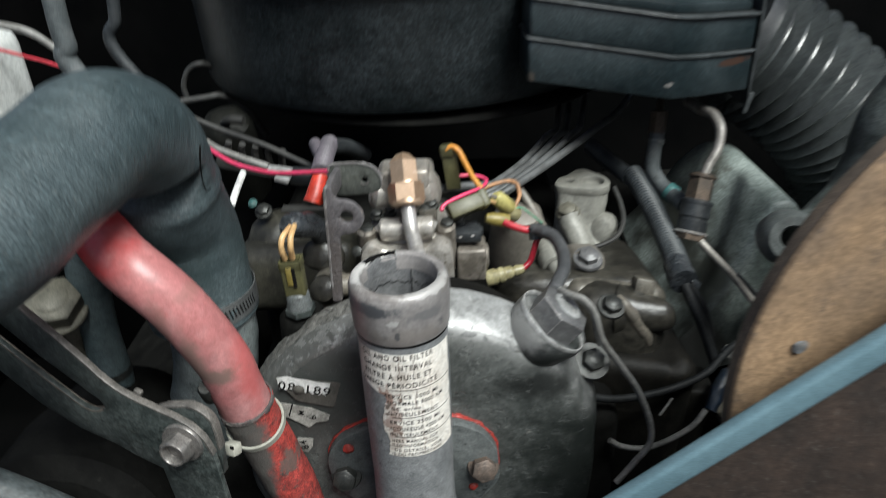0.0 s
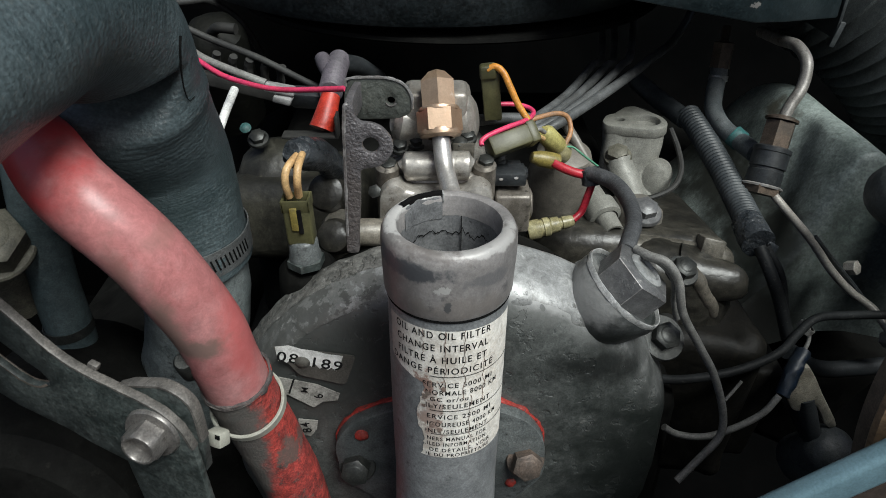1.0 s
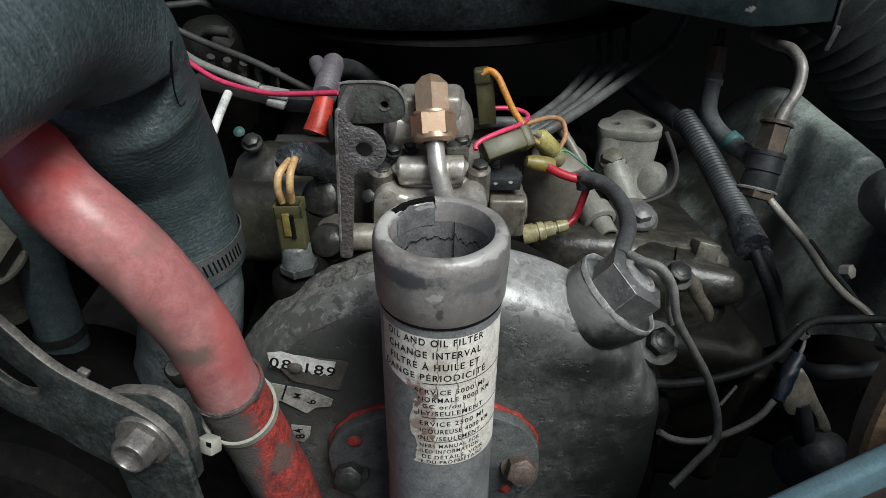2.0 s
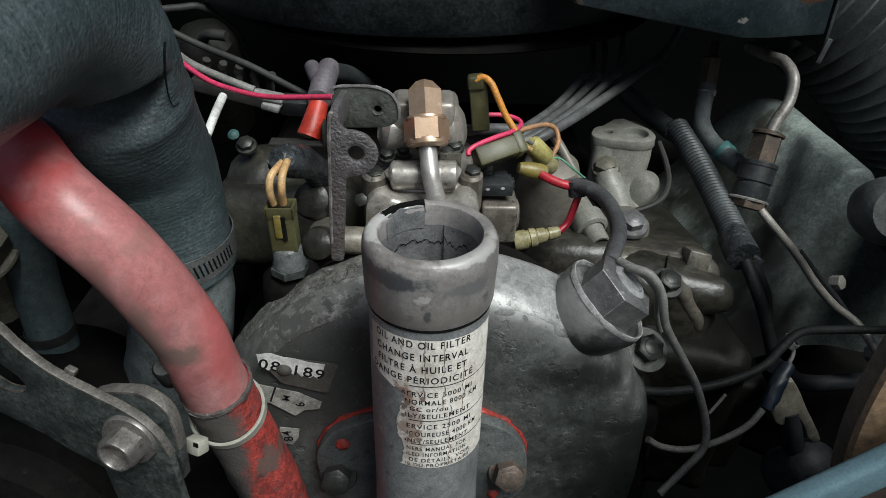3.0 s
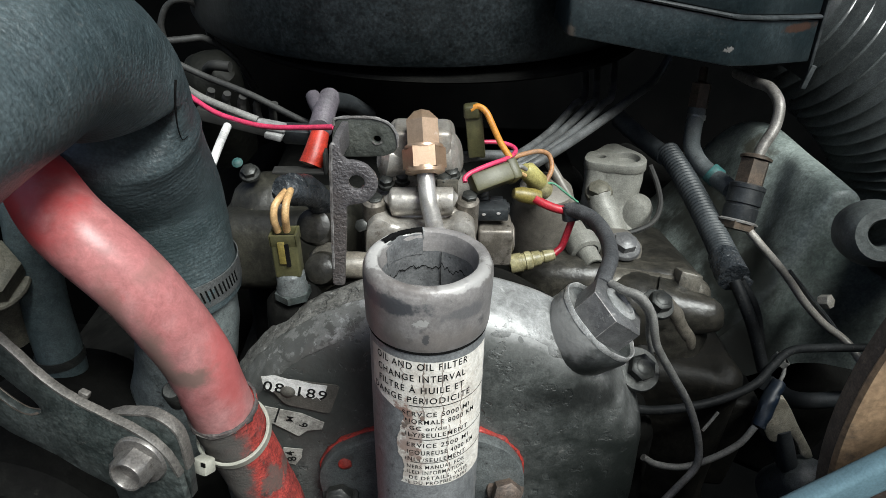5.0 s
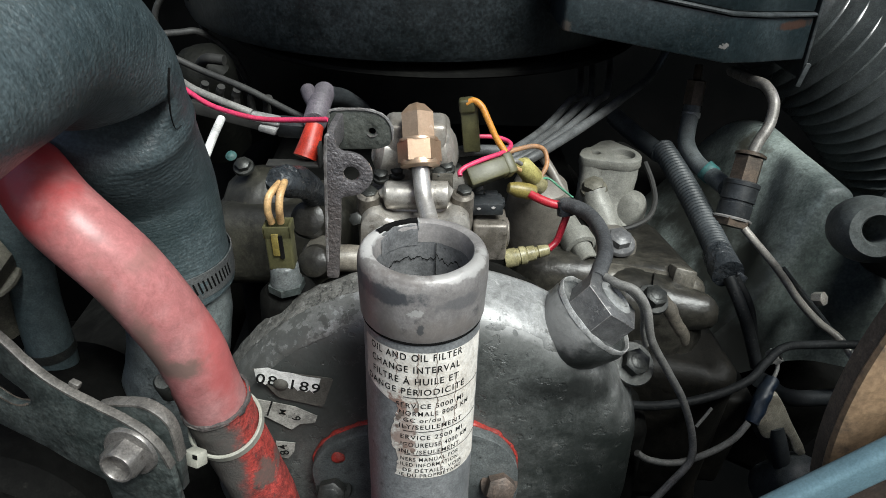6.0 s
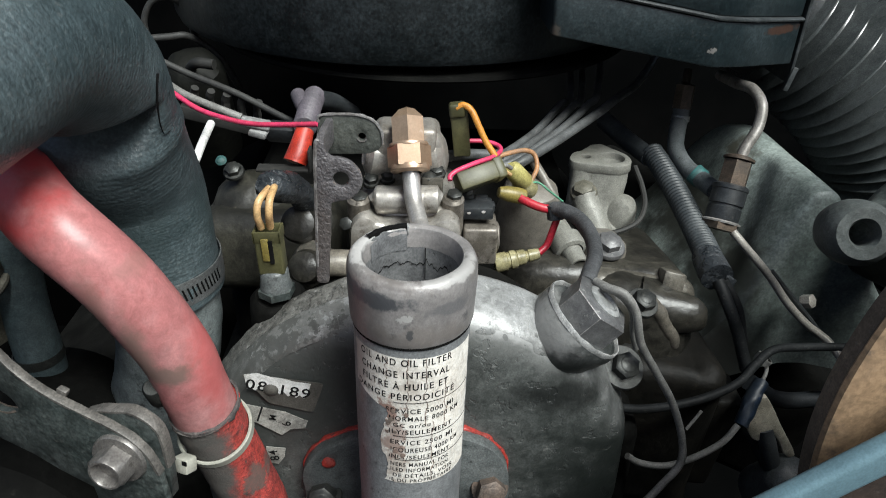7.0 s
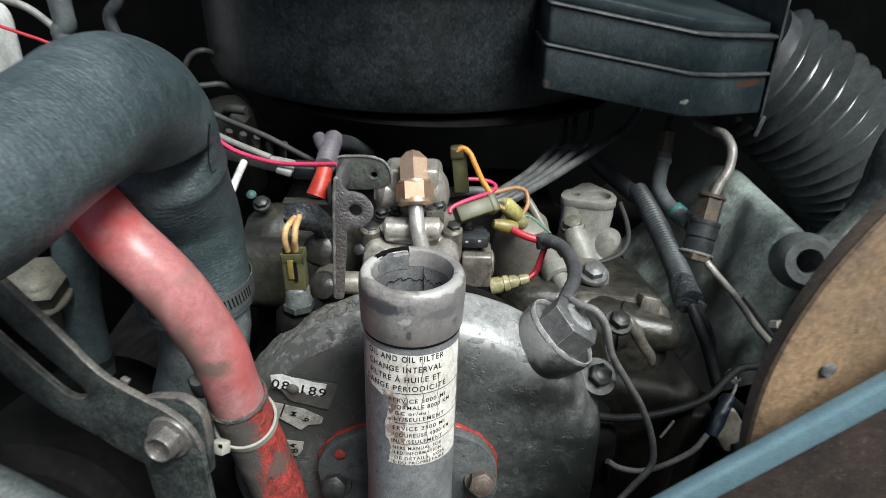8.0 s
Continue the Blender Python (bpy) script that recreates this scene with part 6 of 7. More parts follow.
wire("pink_loop", [(0.0004, 0.4360, 0.9868), (0.0105, 0.4380, 0.9861), (0.0181, 0.4360, 0.9850), (0.0201, 0.4300, 0.9843), (0.0152, 0.4200, 0.9846), (0.0042, 0.4110, 0.9843), (-0.0048, 0.4050, 0.9828), (-0.0086, 0.4020, 0.9810), (-0.0087, 0.4000, 0.9794)], 0.0013, "pink", "pink wire looped to the olive connector")
dc = empty("olive_connector", "olive plug lying across with yellow seals", "connector")
d_ax = (Vector((0.0194, 0.4140, 0.9805)) - Vector((-0.0046, 0.4040, 0.9756))).normalized()
part("housing", block(0.0105, 0.0100, 0.027, aim((Vector((0.0194, 0.4140, 0.9805)) + Vector((-0.0046, 0.4040, 0.9756))) / 2, d_ax, (0, -0.8, 0.6)), 0.0012, 2), "olive", dc)
part("collar", block(0.0122, 0.0115, 0.005, aim((0.0167, 0.4135, 0.9798), d_ax, (0, -0.8, 0.6)), 0.001), "olive", dc)
part("lead", sweep([(0.0187, 0.4160, 0.9799), (0.0219, 0.4180, 0.9804), (0.0254, 0.4210, 0.9774)], 0.0012), "grey_wire", dc)
part("lead", sweep([(0.0177, 0.4120, 0.9798), (0.0215, 0.4150, 0.9778), (0.0248, 0.4190, 0.9747)], 0.0012), "tan_wire", dc)
yc = empty("yellow_connector", "pair of aged yellow wire seals", "connector")
y_ax = (Vector((0.0364, 0.4340, 0.9616)) - Vector((0.0275, 0.4280, 0.9726))).normalized()
part("upper_seal", lathe([(0, -0.003), (0.003, -0.003), (0.0052, 0.0), (0.0054, 0.006), (0.0056, 0.013), (0.0050, 0.014), (0, 0.014)], aim((0.0270, 0.4270, 0.9740), y_ax), 20), "yellow", yc)
part("barrel", lathe([(0, 0), (0.0055, 0), (0.0062, 0.002), (0.0062, 0.010), (0.005, 0.012), (0, 0.012)], aim((0.0327, 0.4320, 0.9649), y_ax), 20), "crimp", yc)
part("lower_seal", lathe([(0, -0.002), (0.0035, -0.001), (0.0052, 0.004), (0.0056, 0.012), (0.0050, 0.016), (0.0, 0.016)], aim((0.0194, 0.4140, 0.9664), (0.95, 0.15, -0.25)) @ Matrix.Diagonal((0.8, 0.8, 0.9, 1)), 20), "latch", yc)
wire("brown_wire", [(0.0173, 0.4300, 0.9796), (0.0245, 0.4340, 0.9806), (0.0346, 0.4400, 0.9802), (0.0409, 0.4420, 0.9770), (0.0425, 0.4380, 0.9709), (0.0398, 0.4340, 0.9658), (0.0367, 0.4320, 0.9625)], 0.0014, "brown_wire", "brown orange wire in a loop")
wire("green_wire", [(0.0378, 0.4300, 0.9649), (0.0439, 0.4340, 0.9630), (0.0493, 0.4300, 0.9601), (0.0558, 0.4200, 0.9582)], 0.0006, "green_wire", "thin pale green insulated wire", seg=8)
wire("red_lead", [(0.0295, 0.4130, 0.9643), (0.0359, 0.4130, 0.9606), (0.0438, 0.4130, 0.9576), (0.0532, 0.4130, 0.9563)], 0.0025, "red_wire", "short red lead into the black sheath")
wire("red_lead", [(0.0521, 0.4120, 0.9533), (0.0496, 0.4100, 0.9449), (0.0470, 0.4080, 0.9371), (0.0425, 0.4050, 0.9338)], 0.0020, "red_wire", "red lead down to the yellowed crimp")
cr = empty("crimp_terminal", "yellowed clear crimp terminal on a red lead", "terminal")
c_ax = (Vector((0.0186, 0.4020, 0.9285)) - Vector((0.0420, 0.4050, 0.9330))).normalized()
part("sleeve", lathe([(0, 0), (0.0028, 0), (0.0033, 0.002), (0.0036, 0.006), (0.0031, 0.0065), (0.0031, 0.0075), (0.0042, 0.0082), (0.0044, 0.0125)], aim((0.0426, 0.4050, 0.9334), c_ax), 18), "crimp", cr)
part("socket", lathe([(0.0040, -0.001), (0.0052, 0.0), (0.0053, 0.003), (0.0047, 0.0034), (0.0047, 0.0048), (0.0054, 0.0052), (0.0055, 0.0112), (0.0051, 0.0120), (0.0042, 0.0120), (0.0040, 0.006), (0, 0.006)], aim((0.0294, 0.4030, 0.9309), c_ax), 22), "crimp", cr)
sh = empty("cable_sheath", "black rubber sheath leading to the hexagon plug", "sheath")
part("sheath", sweep([(0.0494, 0.4130, 0.9573), (0.0547, 0.4060, 0.9593), (0.0602, 0.3960, 0.9597), (0.0617, 0.3760, 0.9611), (0.0592, 0.3560, 0.9619), (0.0533, 0.3400, 0.9628), (0.0492, 0.3300, 0.9629)], lambda f, s: 0.0041 - 0.0004 * f, seg=18), "sheath", sh)
part("tape_end", lump(sweep([(0.0499, 0.4140, 0.9598), (0.0514, 0.4120, 0.9519)], 0.0052, seg=14), 0.0006, 300), "tape", sh)
gw = empty("grey_wire", "dirty grey wire drooping from the hexagon plug", "wire")
part("strand", sweep([(0.0527, 0.3280, 0.9654), (0.0568, 0.3220, 0.9660), (0.0631, 0.3180, 0.9653), (0.0698, 0.3180, 0.9557), (0.0750, 0.3180, 0.9387), (0.0878, 0.3220, 0.9172), (0.0994, 0.3240, 0.8976), (0.1075, 0.3220, 0.8769), (0.1081, 0.3180, 0.8633), (0.0982, 0.3120, 0.8539), (0.0869, 0.3060, 0.8444)], 0.0019, seg=12), "grey_wire", gw)
part("strand", sweep([(0.0551, 0.3240, 0.9646), (0.0622, 0.3220, 0.9625), (0.0692, 0.3220, 0.9542), (0.0726, 0.3240, 0.9403), (0.0754, 0.3240, 0.9313)], 0.0015, seg=10), "grey_wire", gw)
wire("lower_wire", [(0.0921, 0.3450, 0.8396), (0.1009, 0.3450, 0.8338), (0.1155, 0.3450, 0.8319), (0.1299, 0.3450, 0.8382), (0.1448, 0.3480, 0.8465), (0.1533, 0.3520, 0.8561)], 0.0019, "grey_wire", "grey wire end reaching the blue connector")
wire("short_wire_end", [(0.1237, 0.3500, 0.8547), (0.1277, 0.3520, 0.8595), (0.1316, 0.3540, 0.8647)], 0.0009, "grey_wire", "frayed end of a pale wire")
wire("strap", [(0.0443, 0.4700, 0.9632), (0.0509, 0.4620, 0.9546), (0.0579, 0.4520, 0.9445), (0.0604, 0.4450, 0.9417)], 0.0030, "saddle", "thin grey stay beside the housing", "stay")

# ---- corrugated conduit ----
cd = empty("wire_conduit", "black corrugated plastic conduit with taped end", "conduit")
part("corrugated", ribs([(0.1471, 0.5480, 0.9367), (0.1508, 0.5200, 0.9307), (0.1538, 0.4880, 0.9230), (0.1541, 0.4560, 0.9176), (0.1514, 0.4250, 0.9161)], 0.0072, 0.0082, 0.0031, 28), "conduit", cd)
part("rear_run", sweep([(0.1227, 0.6000, 0.9421), (0.1352, 0.5750, 0.9358), (0.1452, 0.5450, 0.9335)], 0.0070, seg=18), "conduit", cd)
part("taped_end", lump(sweep([(0.1512, 0.4330, 0.9164), (0.1506, 0.4240, 0.9152), (0.1510, 0.4130, 0.9138)], lambda f, s: 0.0087 + 0.0008 * f, seg=24), 0.0007, 250), "tape", cd)
part("torn_flap", lump(block(0.0075, 0.0012, 0.0085, pose(0.1575, 0.4115, 0.9105, -25, 38, 0), 0.0004, 2), 0.0008, 260), "tape", cd)
part("wire", sweep([(0.1505, 0.4100, 0.9132), (0.1550, 0.3980, 0.9027), (0.1609, 0.3920, 0.8892), (0.1684, 0.3850, 0.8679)], 0.0036, seg=12), "cable_black", cd)
part("wire", sweep([(0.1536, 0.4100, 0.9140), (0.1622, 0.4020, 0.8999), (0.1682, 0.3960, 0.8799)], 0.0028, seg=12), "cable_black", cd)

# ---- injector, its line and the leak-off hose ----
inj = empty("fuel_injector", "injector with rusty nut and black collar", "injector")
i_ax = (Vector((0.1809, 0.4820, 0.9658)) - Vector((0.1693, 0.4620, 0.9233))).normalized()
ib = Vector((0.1695, 0.4630, 0.9240))
L = (Vector((0.1809, 0.4820, 0.9658)) - ib).length
part("collar", lathe([(0, 0), (0.0098, 0), (0.0104, 0.002), (0.0104, L * 0.20), (0.0098, L * 0.21), (0.0098, L * 0.24), (0.0108, L * 0.25), (0.0108, L * 0.44), (0.0112, L * 0.45), (0.0112, L * 0.50), (0.0095, L * 0.52), (0, L * 0.52)], aim(ib, i_ax), 32), "plastic", inj)
part("nut", prism(6, 0.0092, L * 0.36, aim(ib + i_ax * L * 0.50, i_ax), 0.0008), "rust_nut", inj)
part("nut_lip", lathe([(0.0, 0.0), (0.0098, 0.0), (0.0098, 0.0015), (0.0070, 0.0028), (0.0045, 0.0028)], aim(ib + i_ax * L * 0.86, i_ax), 28), "rust_nut", inj)
lower_nut = part("lower_nut", prism(6, 0.0125, 0.006, aim(ib - i_ax * 0.005, i_ax), 0.001), "rust_nut", inj)
part("bright_edge", lathe([(0.0108, -0.0006), (0.0122, -0.0006), (0.0124, 0.0004), (0.0108, 0.0012)], aim(ib, i_ax), 30), "silver", lower_nut, "bright rubbed washer edge")
part("line", sweep([ib + i_ax * L * 0.8, (0.1836, 0.4840, 0.9669), (0.1911, 0.4900, 0.9777), (0.1941, 0.4980, 0.9896), (0.1926, 0.5120, 0.9959), (0.1900, 0.5300, 0.9943), (0.1899, 0.5600, 0.9914)], 0.0036, seg=16), "bent_line", inj, "bare bent steel line")
lk = empty("leak_off_fitting", "rusty small fitting with leak-off hose", "fitting")
l_ax = (Vector((0.1716, 0.5720, 0.9836)) - Vector((0.1694, 0.5650, 0.9598))).normalized()
part("nut", prism(6, 0.0072, 0.018, aim((0.1701, 0.5670, 0.9634), l_ax), 0.0008), "rust_nut", lk)
part("clip", lathe([(0.0058, 0), (0.0066, 0), (0.0066, 0.004), (0.0058, 0.004)], aim((0.1688, 0.5620, 0.9557), l_ax), 20), "clamp", lk)
part("hose", sweep([(0.1701, 0.5670, 0.9634), (0.1690, 0.5630, 0.9584), (0.1656, 0.5550, 0.9506), (0.1615, 0.5400, 0.9427), (0.1633, 0.5200, 0.9373), (0.1684, 0.5000, 0.9360), (0.1713, 0.4850, 0.9358)], 0.0060, seg=16), "leak_hose", lk)
part("tip", lathe([(0.0062, 0), (0.0070, 0.001), (0.0070, 0.008), (0.0062, 0.009)], aim((0.1638, 0.5085, 0.9387), (0.6, -0.5, -0.4)), 20), "teal", lk)
part("stem", sweep([(0.1714, 0.5720, 0.9807), (0.1741, 0.5800, 0.9886)], 0.003), "rust_nut", lk)

# ---- valve cover and what lies along it ----
vc = empty("valve_cover", "grey-green painted valve cover", "valve cover")
vc_line = rounded([(0.110, 0.790), (0.150, 0.825), (0.184, 0.868), (0.200, 0.893), (0.219, 0.927), (0.231, 0.9425), (0.246, 0.9425), (0.270, 0.905), (0.300, 0.860), (0.306, 0.836)], 0.010, 8)[9:-9]
shell = bmesh.new()
vc_rows = []
for k in range(61):
    y = 0.440 + 0.20 * (k / 60) ** 1.2
    near = max(0.0, 1 - (y - 0.440) / 0.034)
    drop = 0.030 * near ** 2.2 + 0.022 * max(0.0, (y - 0.58) / 0.06) ** 2
    row = []
    for x, z in vc_line:
        up = z - 0.836
        hollow = 0.0050 * math.exp(-((y - 0.505 - 0.9 * (z - 0.90)) / 0.020) ** 2) * min(1.0, max(0.0, up) / 0.05) + 0.0028 * noise.noise(Vector((x * 26, y * 26, z * 26)))
        row.append(shell.verts.new((x + 0.8 * hollow, y + 0.22 * up * near, 0.836 + up * (1 - drop / 0.11) - hollow * 0.7)))
    vc_rows.append(row)
for a, b in zip(vc_rows, vc_rows[1:]):
    for i in range(len(a) - 1):
        shell.faces.new((a[i], a[i + 1], b[i + 1], b[i]))
for end, way in ((vc_rows[0], -1), (vc_rows[-1], 1)):
    prev = end
    for k in range(1, 7):
        f = math.cos(math.pi / 2 * k / 6)
        row = [shell.verts.new((v.co.x, v.co.y + way * 0.014 * (1 - f), min(v.co.z, 0.820 + (v.co.z - 0.820) * f))) for v in end]
        for i in range(len(end) - 1):
            shell.faces.new((prev[i], prev[i + 1], row[i + 1], row[i]))
        prev = row
bmesh.ops.recalc_face_normals(shell, faces=shell.faces[:])
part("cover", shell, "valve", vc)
part("gasket_flange", lump(block(0.17, 0.30, 0.008, Matrix.Translation((0.246, 0.625, 0.839)), 0.003, 3), 0.001, 60), "pit", vc)
bolt_on(vc, (0.2237, 0.4370, 0.8807), (0.5, -0.7, 0.5), 0.0046, 0.007, "dip")
bolt_on(vc, (0.2493, 0.4150, 0.8422), (0.3, -0.8, 0.5), 0.0055, 0.008, "silver")
dp = empty("dipstick_tube", "grey steel tube clipped along the valve cover", "tube")
part("tube", sweep([(0.1733, 0.4520, 0.9232), (0.1810, 0.4460, 0.9155), (0.1957, 0.4380, 0.9008), (0.2093, 0.4300, 0.8842), (0.2225, 0.4240, 0.8721), (0.2353, 0.4160, 0.8642), (0.2422, 0.4000, 0.8552)], 0.0025, seg=14), "dip", dp)
part("clip", sweep([(0.1976, 0.4380, 0.9029), (0.2112, 0.4330, 0.8886), (0.2258, 0.4280, 0.8736), (0.2339, 0.4240, 0.8646)], 0.0016, seg=8), "plastic", dp)

# cast arm with an eye
ey = empty("cast_bracket", "black cast bracket with a drilled eye", "bracket")
eye_m = aim((0.187, 0.361, 0.973), (-0.2, -0.9, 0.42), (1, 0, 0.2))
part("eye", lump(lathe([(0.0062, -0.012), (0.0062, 0.004), (0.0075, 0.006), (0.0125, 0.006), (0.0158, 0.002), (0.0165, -0.008), (0.0150, -0.018)], eye_m, 36), 0.0004, 150), "eye_paint", ey)
part("arm", lump(sweep([(0.193, 0.366, 0.971), (0.212, 0.378, 0.973), (0.232, 0.388, 0.984), (0.243, 0.393, 1.004), (0.250, 0.396, 1.028), (0.275, 0.405, 1.050), (0.33, 0.43, 1.04), (0.37, 0.47, 0.96), (0.38, 0.50, 0.86)], lambda f, s: 0.0115 + 0.007 * min(1, f * 4), seg=28), 0.0010, 80), "arm", ey)

# ---- cables low on the side ----
bc = empty("battery_cable", "black cable with a wire tie", "cable")
part("cable", sweep([(0.0718, 0.3520, 0.8727), (0.0907, 0.3520, 0.8678), (0.1122, 0.3560, 0.8656), (0.1358, 0.3620, 0.8666), (0.1581, 0.3720, 0.8688), (0.1712, 0.3820, 0.8739), (0.1842, 0.3900, 0.8786), (0.2054, 0.3950, 0.8767), (0.2461, 0.4000, 0.8736), (0.2954, 0.4100, 0.8693)], 0.0025, seg=14), "cable_black", bc)
part("tie", lathe([(0.0042, -0.002), (0.0050, -0.002), (0.0050, 0.002), (0.0042, 0.002)], aim((0.1799, 0.3900, 0.8714), (0.4, 0, 0.6)), 20), "grey_wire", bc)
part("branch", sweep([(0.1794, 0.3910, 0.8773), (0.1813, 0.3860, 0.8671), (0.1769, 0.3800, 0.8616)], 0.0012), "grey_wire", bc)
blue = empty("blue_connector", "dirty dark blue plastic connector on a cable", "connector")
part("shell", lump(sweep([(0.1752, 0.3780, 0.8647), (0.1664, 0.3680, 0.8576), (0.1602, 0.3600, 0.8480)], lambda f, s: 0.0047 - 0.001 * abs(f - 0.5), seg=14), 0.0008, 250), "blue_plastic", blue)
wire("dark_cable", [(0.2014, 0.4300, 0.8191), (0.2321, 0.4400, 0.7944), (0.2682, 0.4500, 0.7851), (0.3124, 0.4600, 0.7815)], 0.006, "rubber", "oily dark cable low beside the block", "cable")
clip = empty("forked_clip", "tan dirty forked metal clip on a post", "clip")
fork = rounded([(0.1725, 0.8590), (0.1765, 0.8600), (0.1825, 0.8520), (0.1905, 0.8385), (0.2030, 0.8200), (0.2075, 0.8120), (0.2030, 0.8105), (0.1980, 0.8160), (0.1942, 0.8235), (0.1885, 0.8310), (0.1835, 0.8300), (0.1812, 0.8245), (0.1760, 0.8270), (0.1690, 0.8380)], 0.0020, 4)
part("fork", lump(plate(fork, [], 0.004, upright(0.374), 0.0006), 0.0004, 250), "tan_metal", clip)
part("strut", lump(sweep([(0.1770, 0.3760, 0.8290), (0.1850, 0.3750, 0.8170), (0.1950, 0.3740, 0.8000)], 0.0045, seg=16), 0.0004, 200), "dim_line", clip)
part("post", sweep([(0.1835, 0.3740, 0.8330), (0.1890, 0.3720, 0.8180), (0.1960, 0.3700, 0.8000)], 0.0056, seg=16), "rubber", clip)
part("base", lump(lathe([(0, 0.013), (0.007, 0.0125), (0.0125, 0.0095), (0.0160, 0.002), (0.017, -0.03)], aim((0.2040, 0.3660, 0.7960), (0, -0.5, 0.85)), 32), 0.0005, 120), "flange_paint", clip)
tagged(part("side_bracket", lump(block(0.030, 0.03, 0.07, pose(0.152, 0.392, 0.815, 0, 8, 0), 0.004, 3), 0.002, 70), "block"), "oily dark bracket low beside the block", "bracket")

# ---- rusty disc and blue strut in front ----
disc = empty("rusty_disc", "brown rusted steel disc with a folded edge", "disc")
dm = aim((0.2753, 0.240, 0.9688), (0, -1, 0))
part("face", lump(lathe([(0, 0.0), (0.06, 0.0), (0.140, 0.0), (0.1500, 0.0001), (0.1530, 0.0008), (0.1610, 0.0008), (0.1640, 0.0), (0.1648, -0.0016), (0.1640, -0.0030), (0.14, -0.0045), (0, -0.0045)], dm, 160), 0.0003, 60), "rust_plate", disc)
part("paint_spot", lump(lathe([(0, 0.0004), (0.0026, 0.0004), (0.0032, 0.0)], aim((0.1330, 0.2390, 0.9910), (0, -1, 0)), 16), 0.0006, 400), "grey_spot", disc)
part("shaft", sweep([(0.2753, 0.243, 0.9688), (0.2753, 0.46, 0.91)], 0.022, seg=24), "block", disc)
part("edge_band", lathe([(0.1638, -0.0020), (0.1645, -0.0030), (0.1648, -0.0085), (0.1636, -0.0095), (0.150, -0.0095)], dm, 160), "disc_edge", disc, "dark rusted edge of the disc")
strut = empty("blue_strut", "blue painted steel strut with dark panel below", "strut")
sm = pose(0.262, 0.2225, 1.1005, 0, -41.6, 0)
part("strut_bar", block(0.62, 0.007, 0.0118, sm, 0.0022, 3), "blue_bar", strut)
part("post", block(0.02, 0.02, 0.91, Matrix.Translation((0.4865, 0.2245, 0.860)), 0.002), "panel", strut)
part("lower_panel", lump(block(0.62, 0.003, 0.30, sm @ pose(0, 0.003, -0.157), 0.0008, 2), 0.0008, 40), "panel", strut, "dark rusty panel under the strut")

# ---- air cleaner, its intake box and duct ----
ac = empty("air_cleaner", "large black air cleaner drum with lower lip", "air cleaner")
am = Matrix.Translation((-0.038, 0.700, 0.006))
part("drum", lathe([(0.0, 0.996), (0.176, 0.996), (0.184, 0.999), (0.1870, 1.006), (0.188, 1.030), (0.190, 1.082)], am, 120), "drum", ac)
part("lid", lathe([(0.190, 1.083), (0.1945, 1.084), (0.1955, 1.088), (0.192, 1.092), (0.175, 1.100), (0.10, 1.106), (0, 1.108)], am, 120), "drum", ac)
part("lower_lip", lathe([(0.1690, 0.9845), (0.1705, 0.9832), (0.1720, 0.9845), (0.1712, 0.9870), (0.160, 0.9880), (0.14, 0.9880)], Matrix.Translation((-0.022, 0.690, 0.010)), 120), "pit", ac)
bx = empty("intake_box", "black sheet metal intake box with a ledge", "air intake")


def tray(grow, low, high):
    """The box between two heights over its floor: a front with a cut corner, the whole leaning down to one side."""
    plan = rounded([(0.0520 - grow, 0.68), (0.0520 - grow, 0.4880 - grow), (0.1495, 0.4850 - grow), (0.1750 + grow, 0.4990 - grow), (0.2215 + grow, 0.5280 - grow), (0.2215 + grow, 0.68)], 0.0035, 4)
    bm = plate(plan, [], high - low, Matrix.Translation((0, 0, low)), 0.0012)
    for v in bm.verts:
        v.co.z -= 0.165 * (min(v.co.x, 0.16) - 0.052) + 0.10 * max(0, v.co.x - 0.16)
    return lump(bm, 0.0006, 55)


part("lower_tray", tray(0.0, 1.0330, 1.0600), "air_black", bx)
part("ledge", tray(0.0014, 1.0605, 1.0628), "ledge", bx, "scuffed folded ledge")
part("upper_tray", tray(-0.0006, 1.0632, 1.0860), "air_black", bx)
part("lid_lip", tray(0.0012, 1.0864, 1.0886), "ledge", bx, "scuffed lip of the lid")
part("lid", tray(-0.004, 1.0890, 1.0960), "air_black", bx)
part("end_plate", lump(plate(rounded([(0.527, 0.996), (0.527, 1.092), (0.66, 1.092), (0.66, 0.996)], 0.002), [], 0.0022, Matrix(((0, 0, 1, 0.2222), (1, 0, 0, 0), (0, 1, 0, 0), (0, 0, 0, 1))), 0.0005), 0.0005, 60), "ledge", bx, "bare folded end plate")
part("end_clip", lump(block(0.0035, 0.003, 0.016, pose(0.2235, 0.5275, 0.9990, 0, 12, 0), 0.0006, 2), 0.0006, 300), "ledge", bx)
dk = empty("air_duct", "grey ribbed flexible air duct", "duct")
part("duct", ribs([(0.2420, 0.6050, 1.0260), (0.2640, 0.6020, 1.0130), (0.2920, 0.5980, 0.9945), (0.3190, 0.5940, 0.9720), (0.3430, 0.5900, 0.9450), (0.360, 0.585, 0.910), (0.370, 0.577, 0.850)], 0.0430, 0.0575, 0.0132, 72, 2.2), "duct", dk)
part("cuff", lathe([(0.042, -0.012), (0.0485, -0.012), (0.049, 0.0), (0.0485, 0.010), (0.042, 0.010)], aim((0.2400, 0.6050, 1.0275), (0.80, -0.05, -0.60)), 48), "plastic", dk)

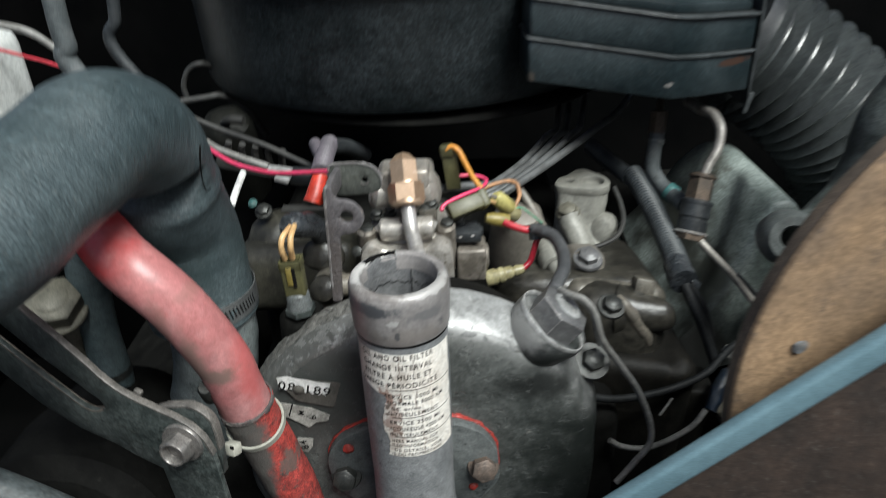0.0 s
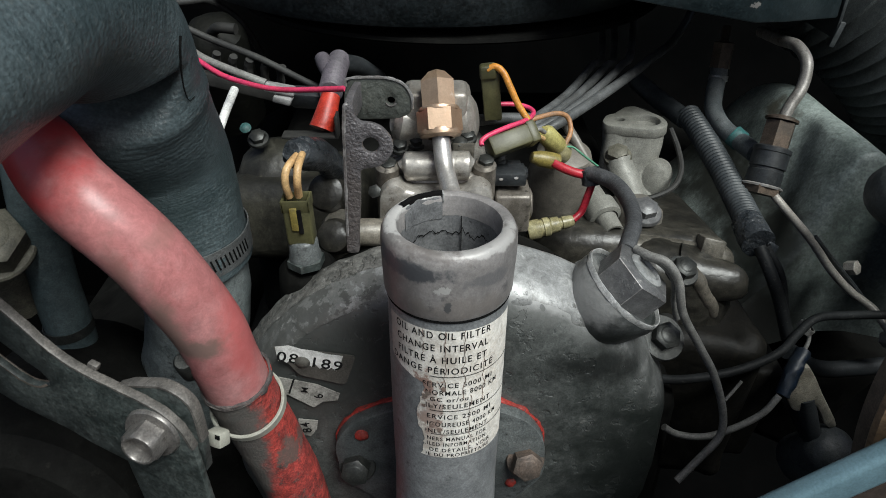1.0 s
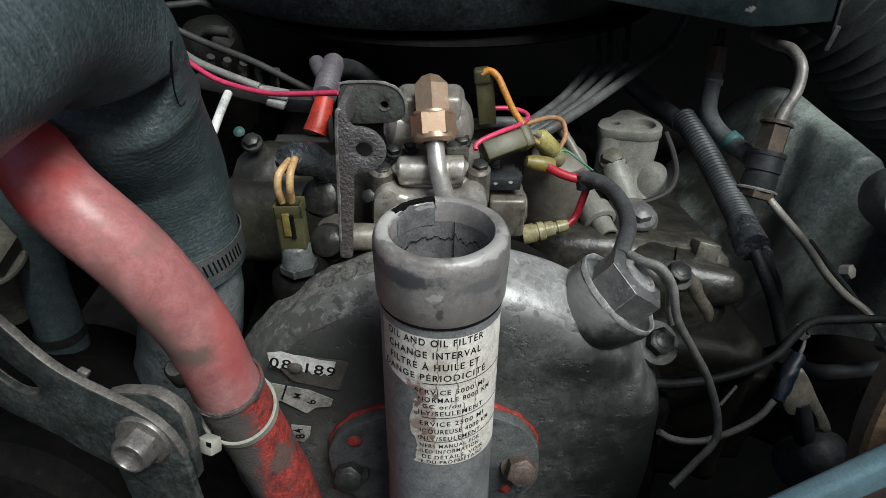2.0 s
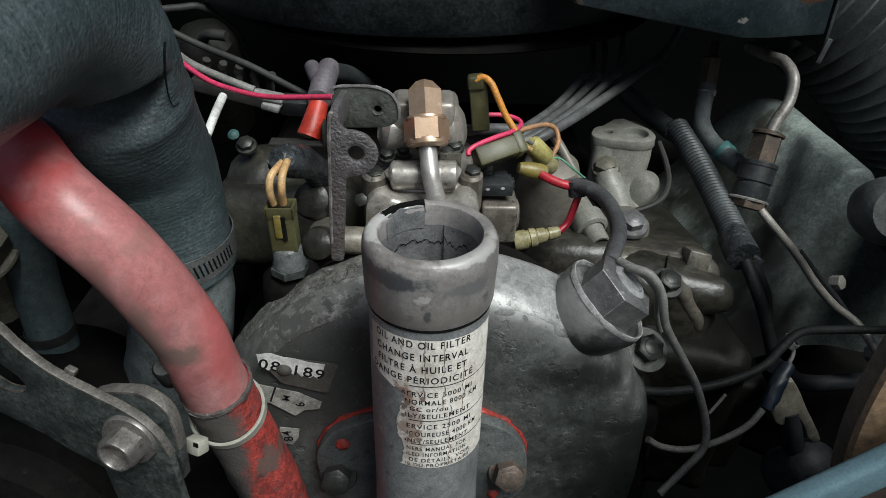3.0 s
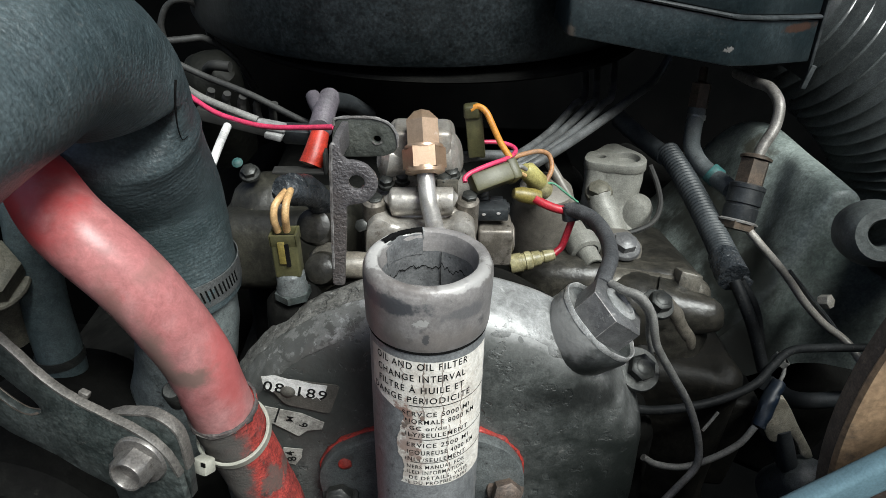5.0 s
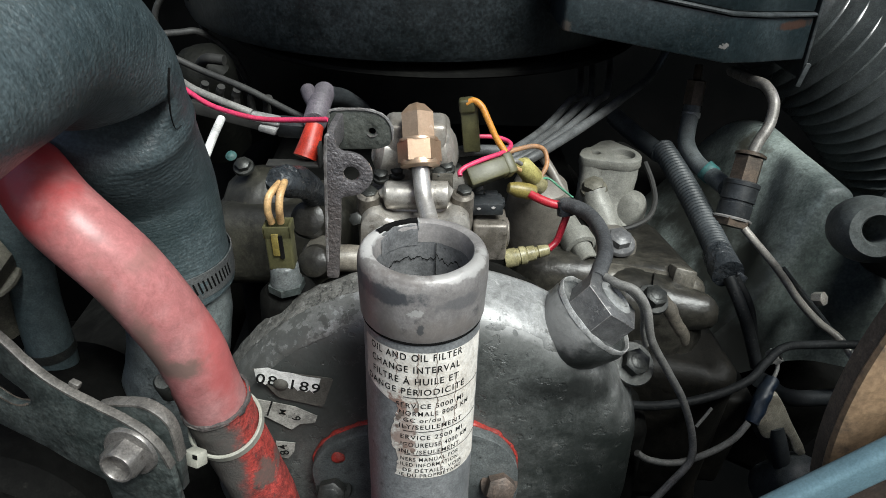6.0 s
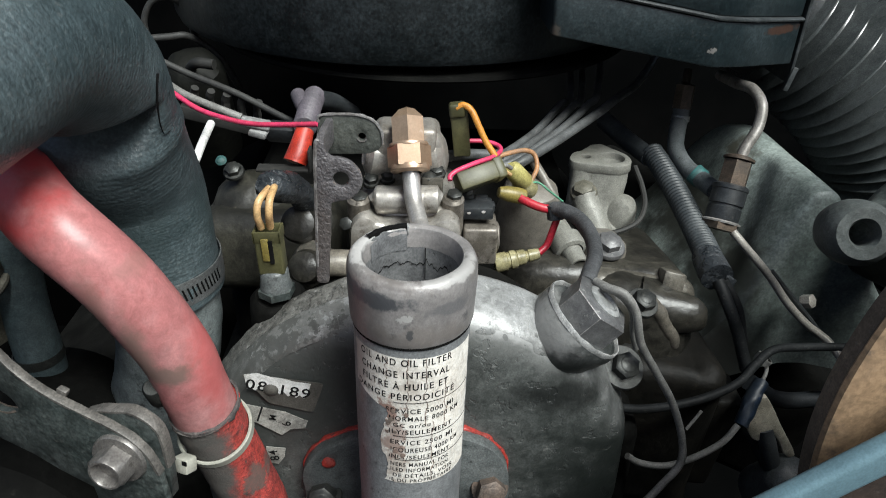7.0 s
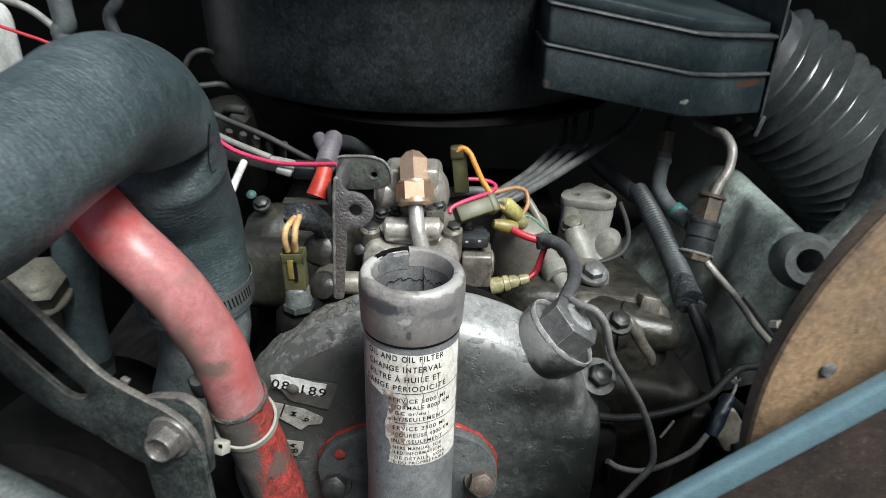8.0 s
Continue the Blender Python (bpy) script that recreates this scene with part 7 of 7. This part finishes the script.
# ---- clutter at the back ----
wire("pipe_loop", [(-0.2245, 0.6000, 0.9973), (-0.2251, 0.6000, 1.0100), (-0.2186, 0.6000, 1.0226), (-0.2077, 0.6000, 1.0276), (-0.2008, 0.6100, 1.0215), (-0.1989, 0.6200, 1.0078), (-0.1996, 0.6300, 0.9920)], 0.0024, "dim_line", "thin grey pipe bent in a loop", "pipe", 12)
wire("rear_pipe", [(-0.2267, 0.5800, 1.0016), (-0.2040, 0.5850, 1.0030), (-0.1922, 0.5900, 1.0027), (-0.1823, 0.6000, 0.9925), (-0.1734, 0.6050, 0.9806), (-0.1673, 0.6200, 0.9556)], 0.0026, "dim_line", "thin grey pipe behind the hose", "pipe", 12)
wire("vent_hose", [(-0.3136, 0.6000, 1.0882), (-0.3149, 0.6000, 1.0635), (-0.3142, 0.6000, 1.0465), (-0.3123, 0.6000, 1.0245), (-0.245, 0.60, 0.92), (-0.24, 0.60, 0.84)], 0.0085, "leak_hose", "dark grey vent hose rising behind the elbow", "hose", 14)
wire("side_pipe", [(-0.2919, 0.6600, 1.0834), (-0.2960, 0.6600, 1.0560), (-0.3028, 0.6600, 1.0273), (-0.245, 0.66, 0.93), (-0.24, 0.66, 0.84)], 0.0055, "rubber", "dark vertical pipe behind the elbow", "pipe", 12)
wire("thin_line", [(-0.4102, 0.6600, 1.0573), (-0.3786, 0.6600, 1.0489), (-0.3599, 0.6600, 1.0353), (-0.3438, 0.6600, 1.0188)], 0.0035, "grey_wire", "thin grey line behind the elbow", "pipe", 10)
wire("red_wire_rear", [(-0.4365, 0.7000, 1.0265), (-0.4075, 0.7000, 1.0171), (-0.3905, 0.7000, 1.0114), (-0.3686, 0.7000, 1.0026)], 0.0016, "red_wire", "thin red wire at the back")
tk = empty("coolant_bottle", "white plastic coolant bottle", "bottle")
part("bottle", block(0.13, 0.13, 0.17, Matrix.Translation((-0.505, 0.70, 0.960)), 0.025, 5), "tank", tk)
part("shelf", block(0.372, 0.10, 0.006, Matrix.Translation((-0.596, 0.70, 0.8735)), 0.001), "plastic", tk)
part("cap", lathe([(0, 0.02), (0.02, 0.02), (0.022, 0.016), (0.022, 0)], Matrix.Translation((-0.505, 0.70, 1.045)), 24), "plastic", tk)
clips = empty("clip_rail", "row of dull metal clips on a dark rail behind the hose", "clip rail")
part("rail", lump(block(0.060, 0.006, 0.008, pose(-0.148, 0.505, 0.970, 0, 14, 0), 0.001, 2), 0.0012, 120), "soot", clips)
for k in range(5):
    part("clip", lump(sweep([(-0.166 + 0.0095 * k, 0.505, 0.977 - 0.0016 * k), (-0.1655 + 0.0095 * k, 0.502, 0.988 - 0.002 * k), (-0.1635 + 0.0095 * k, 0.500, 0.9935 - 0.002 * k)], 0.0026, seg=10), 0.0006, 300), "soot", clips)
bell = empty("vacuum_housing", "grimy dark olive housing behind the pipes", "housing")
part("dome", lump(lathe([(0, 0.012), (0.010, 0.0112), (0.018, 0.006), (0.021, -0.002), (0.022, -0.016), (0.024, -0.08)], aim((-0.182, 0.560, 0.985), (0.1, -0.5, 0.85)), 36), 0.0016, 110), "mossy", bell)
part("nipple", sweep([(-0.180, 0.548, 0.992), (-0.172, 0.538, 0.998), (-0.160, 0.535, 0.998)], 0.0035, seg=14), "soot", bell)
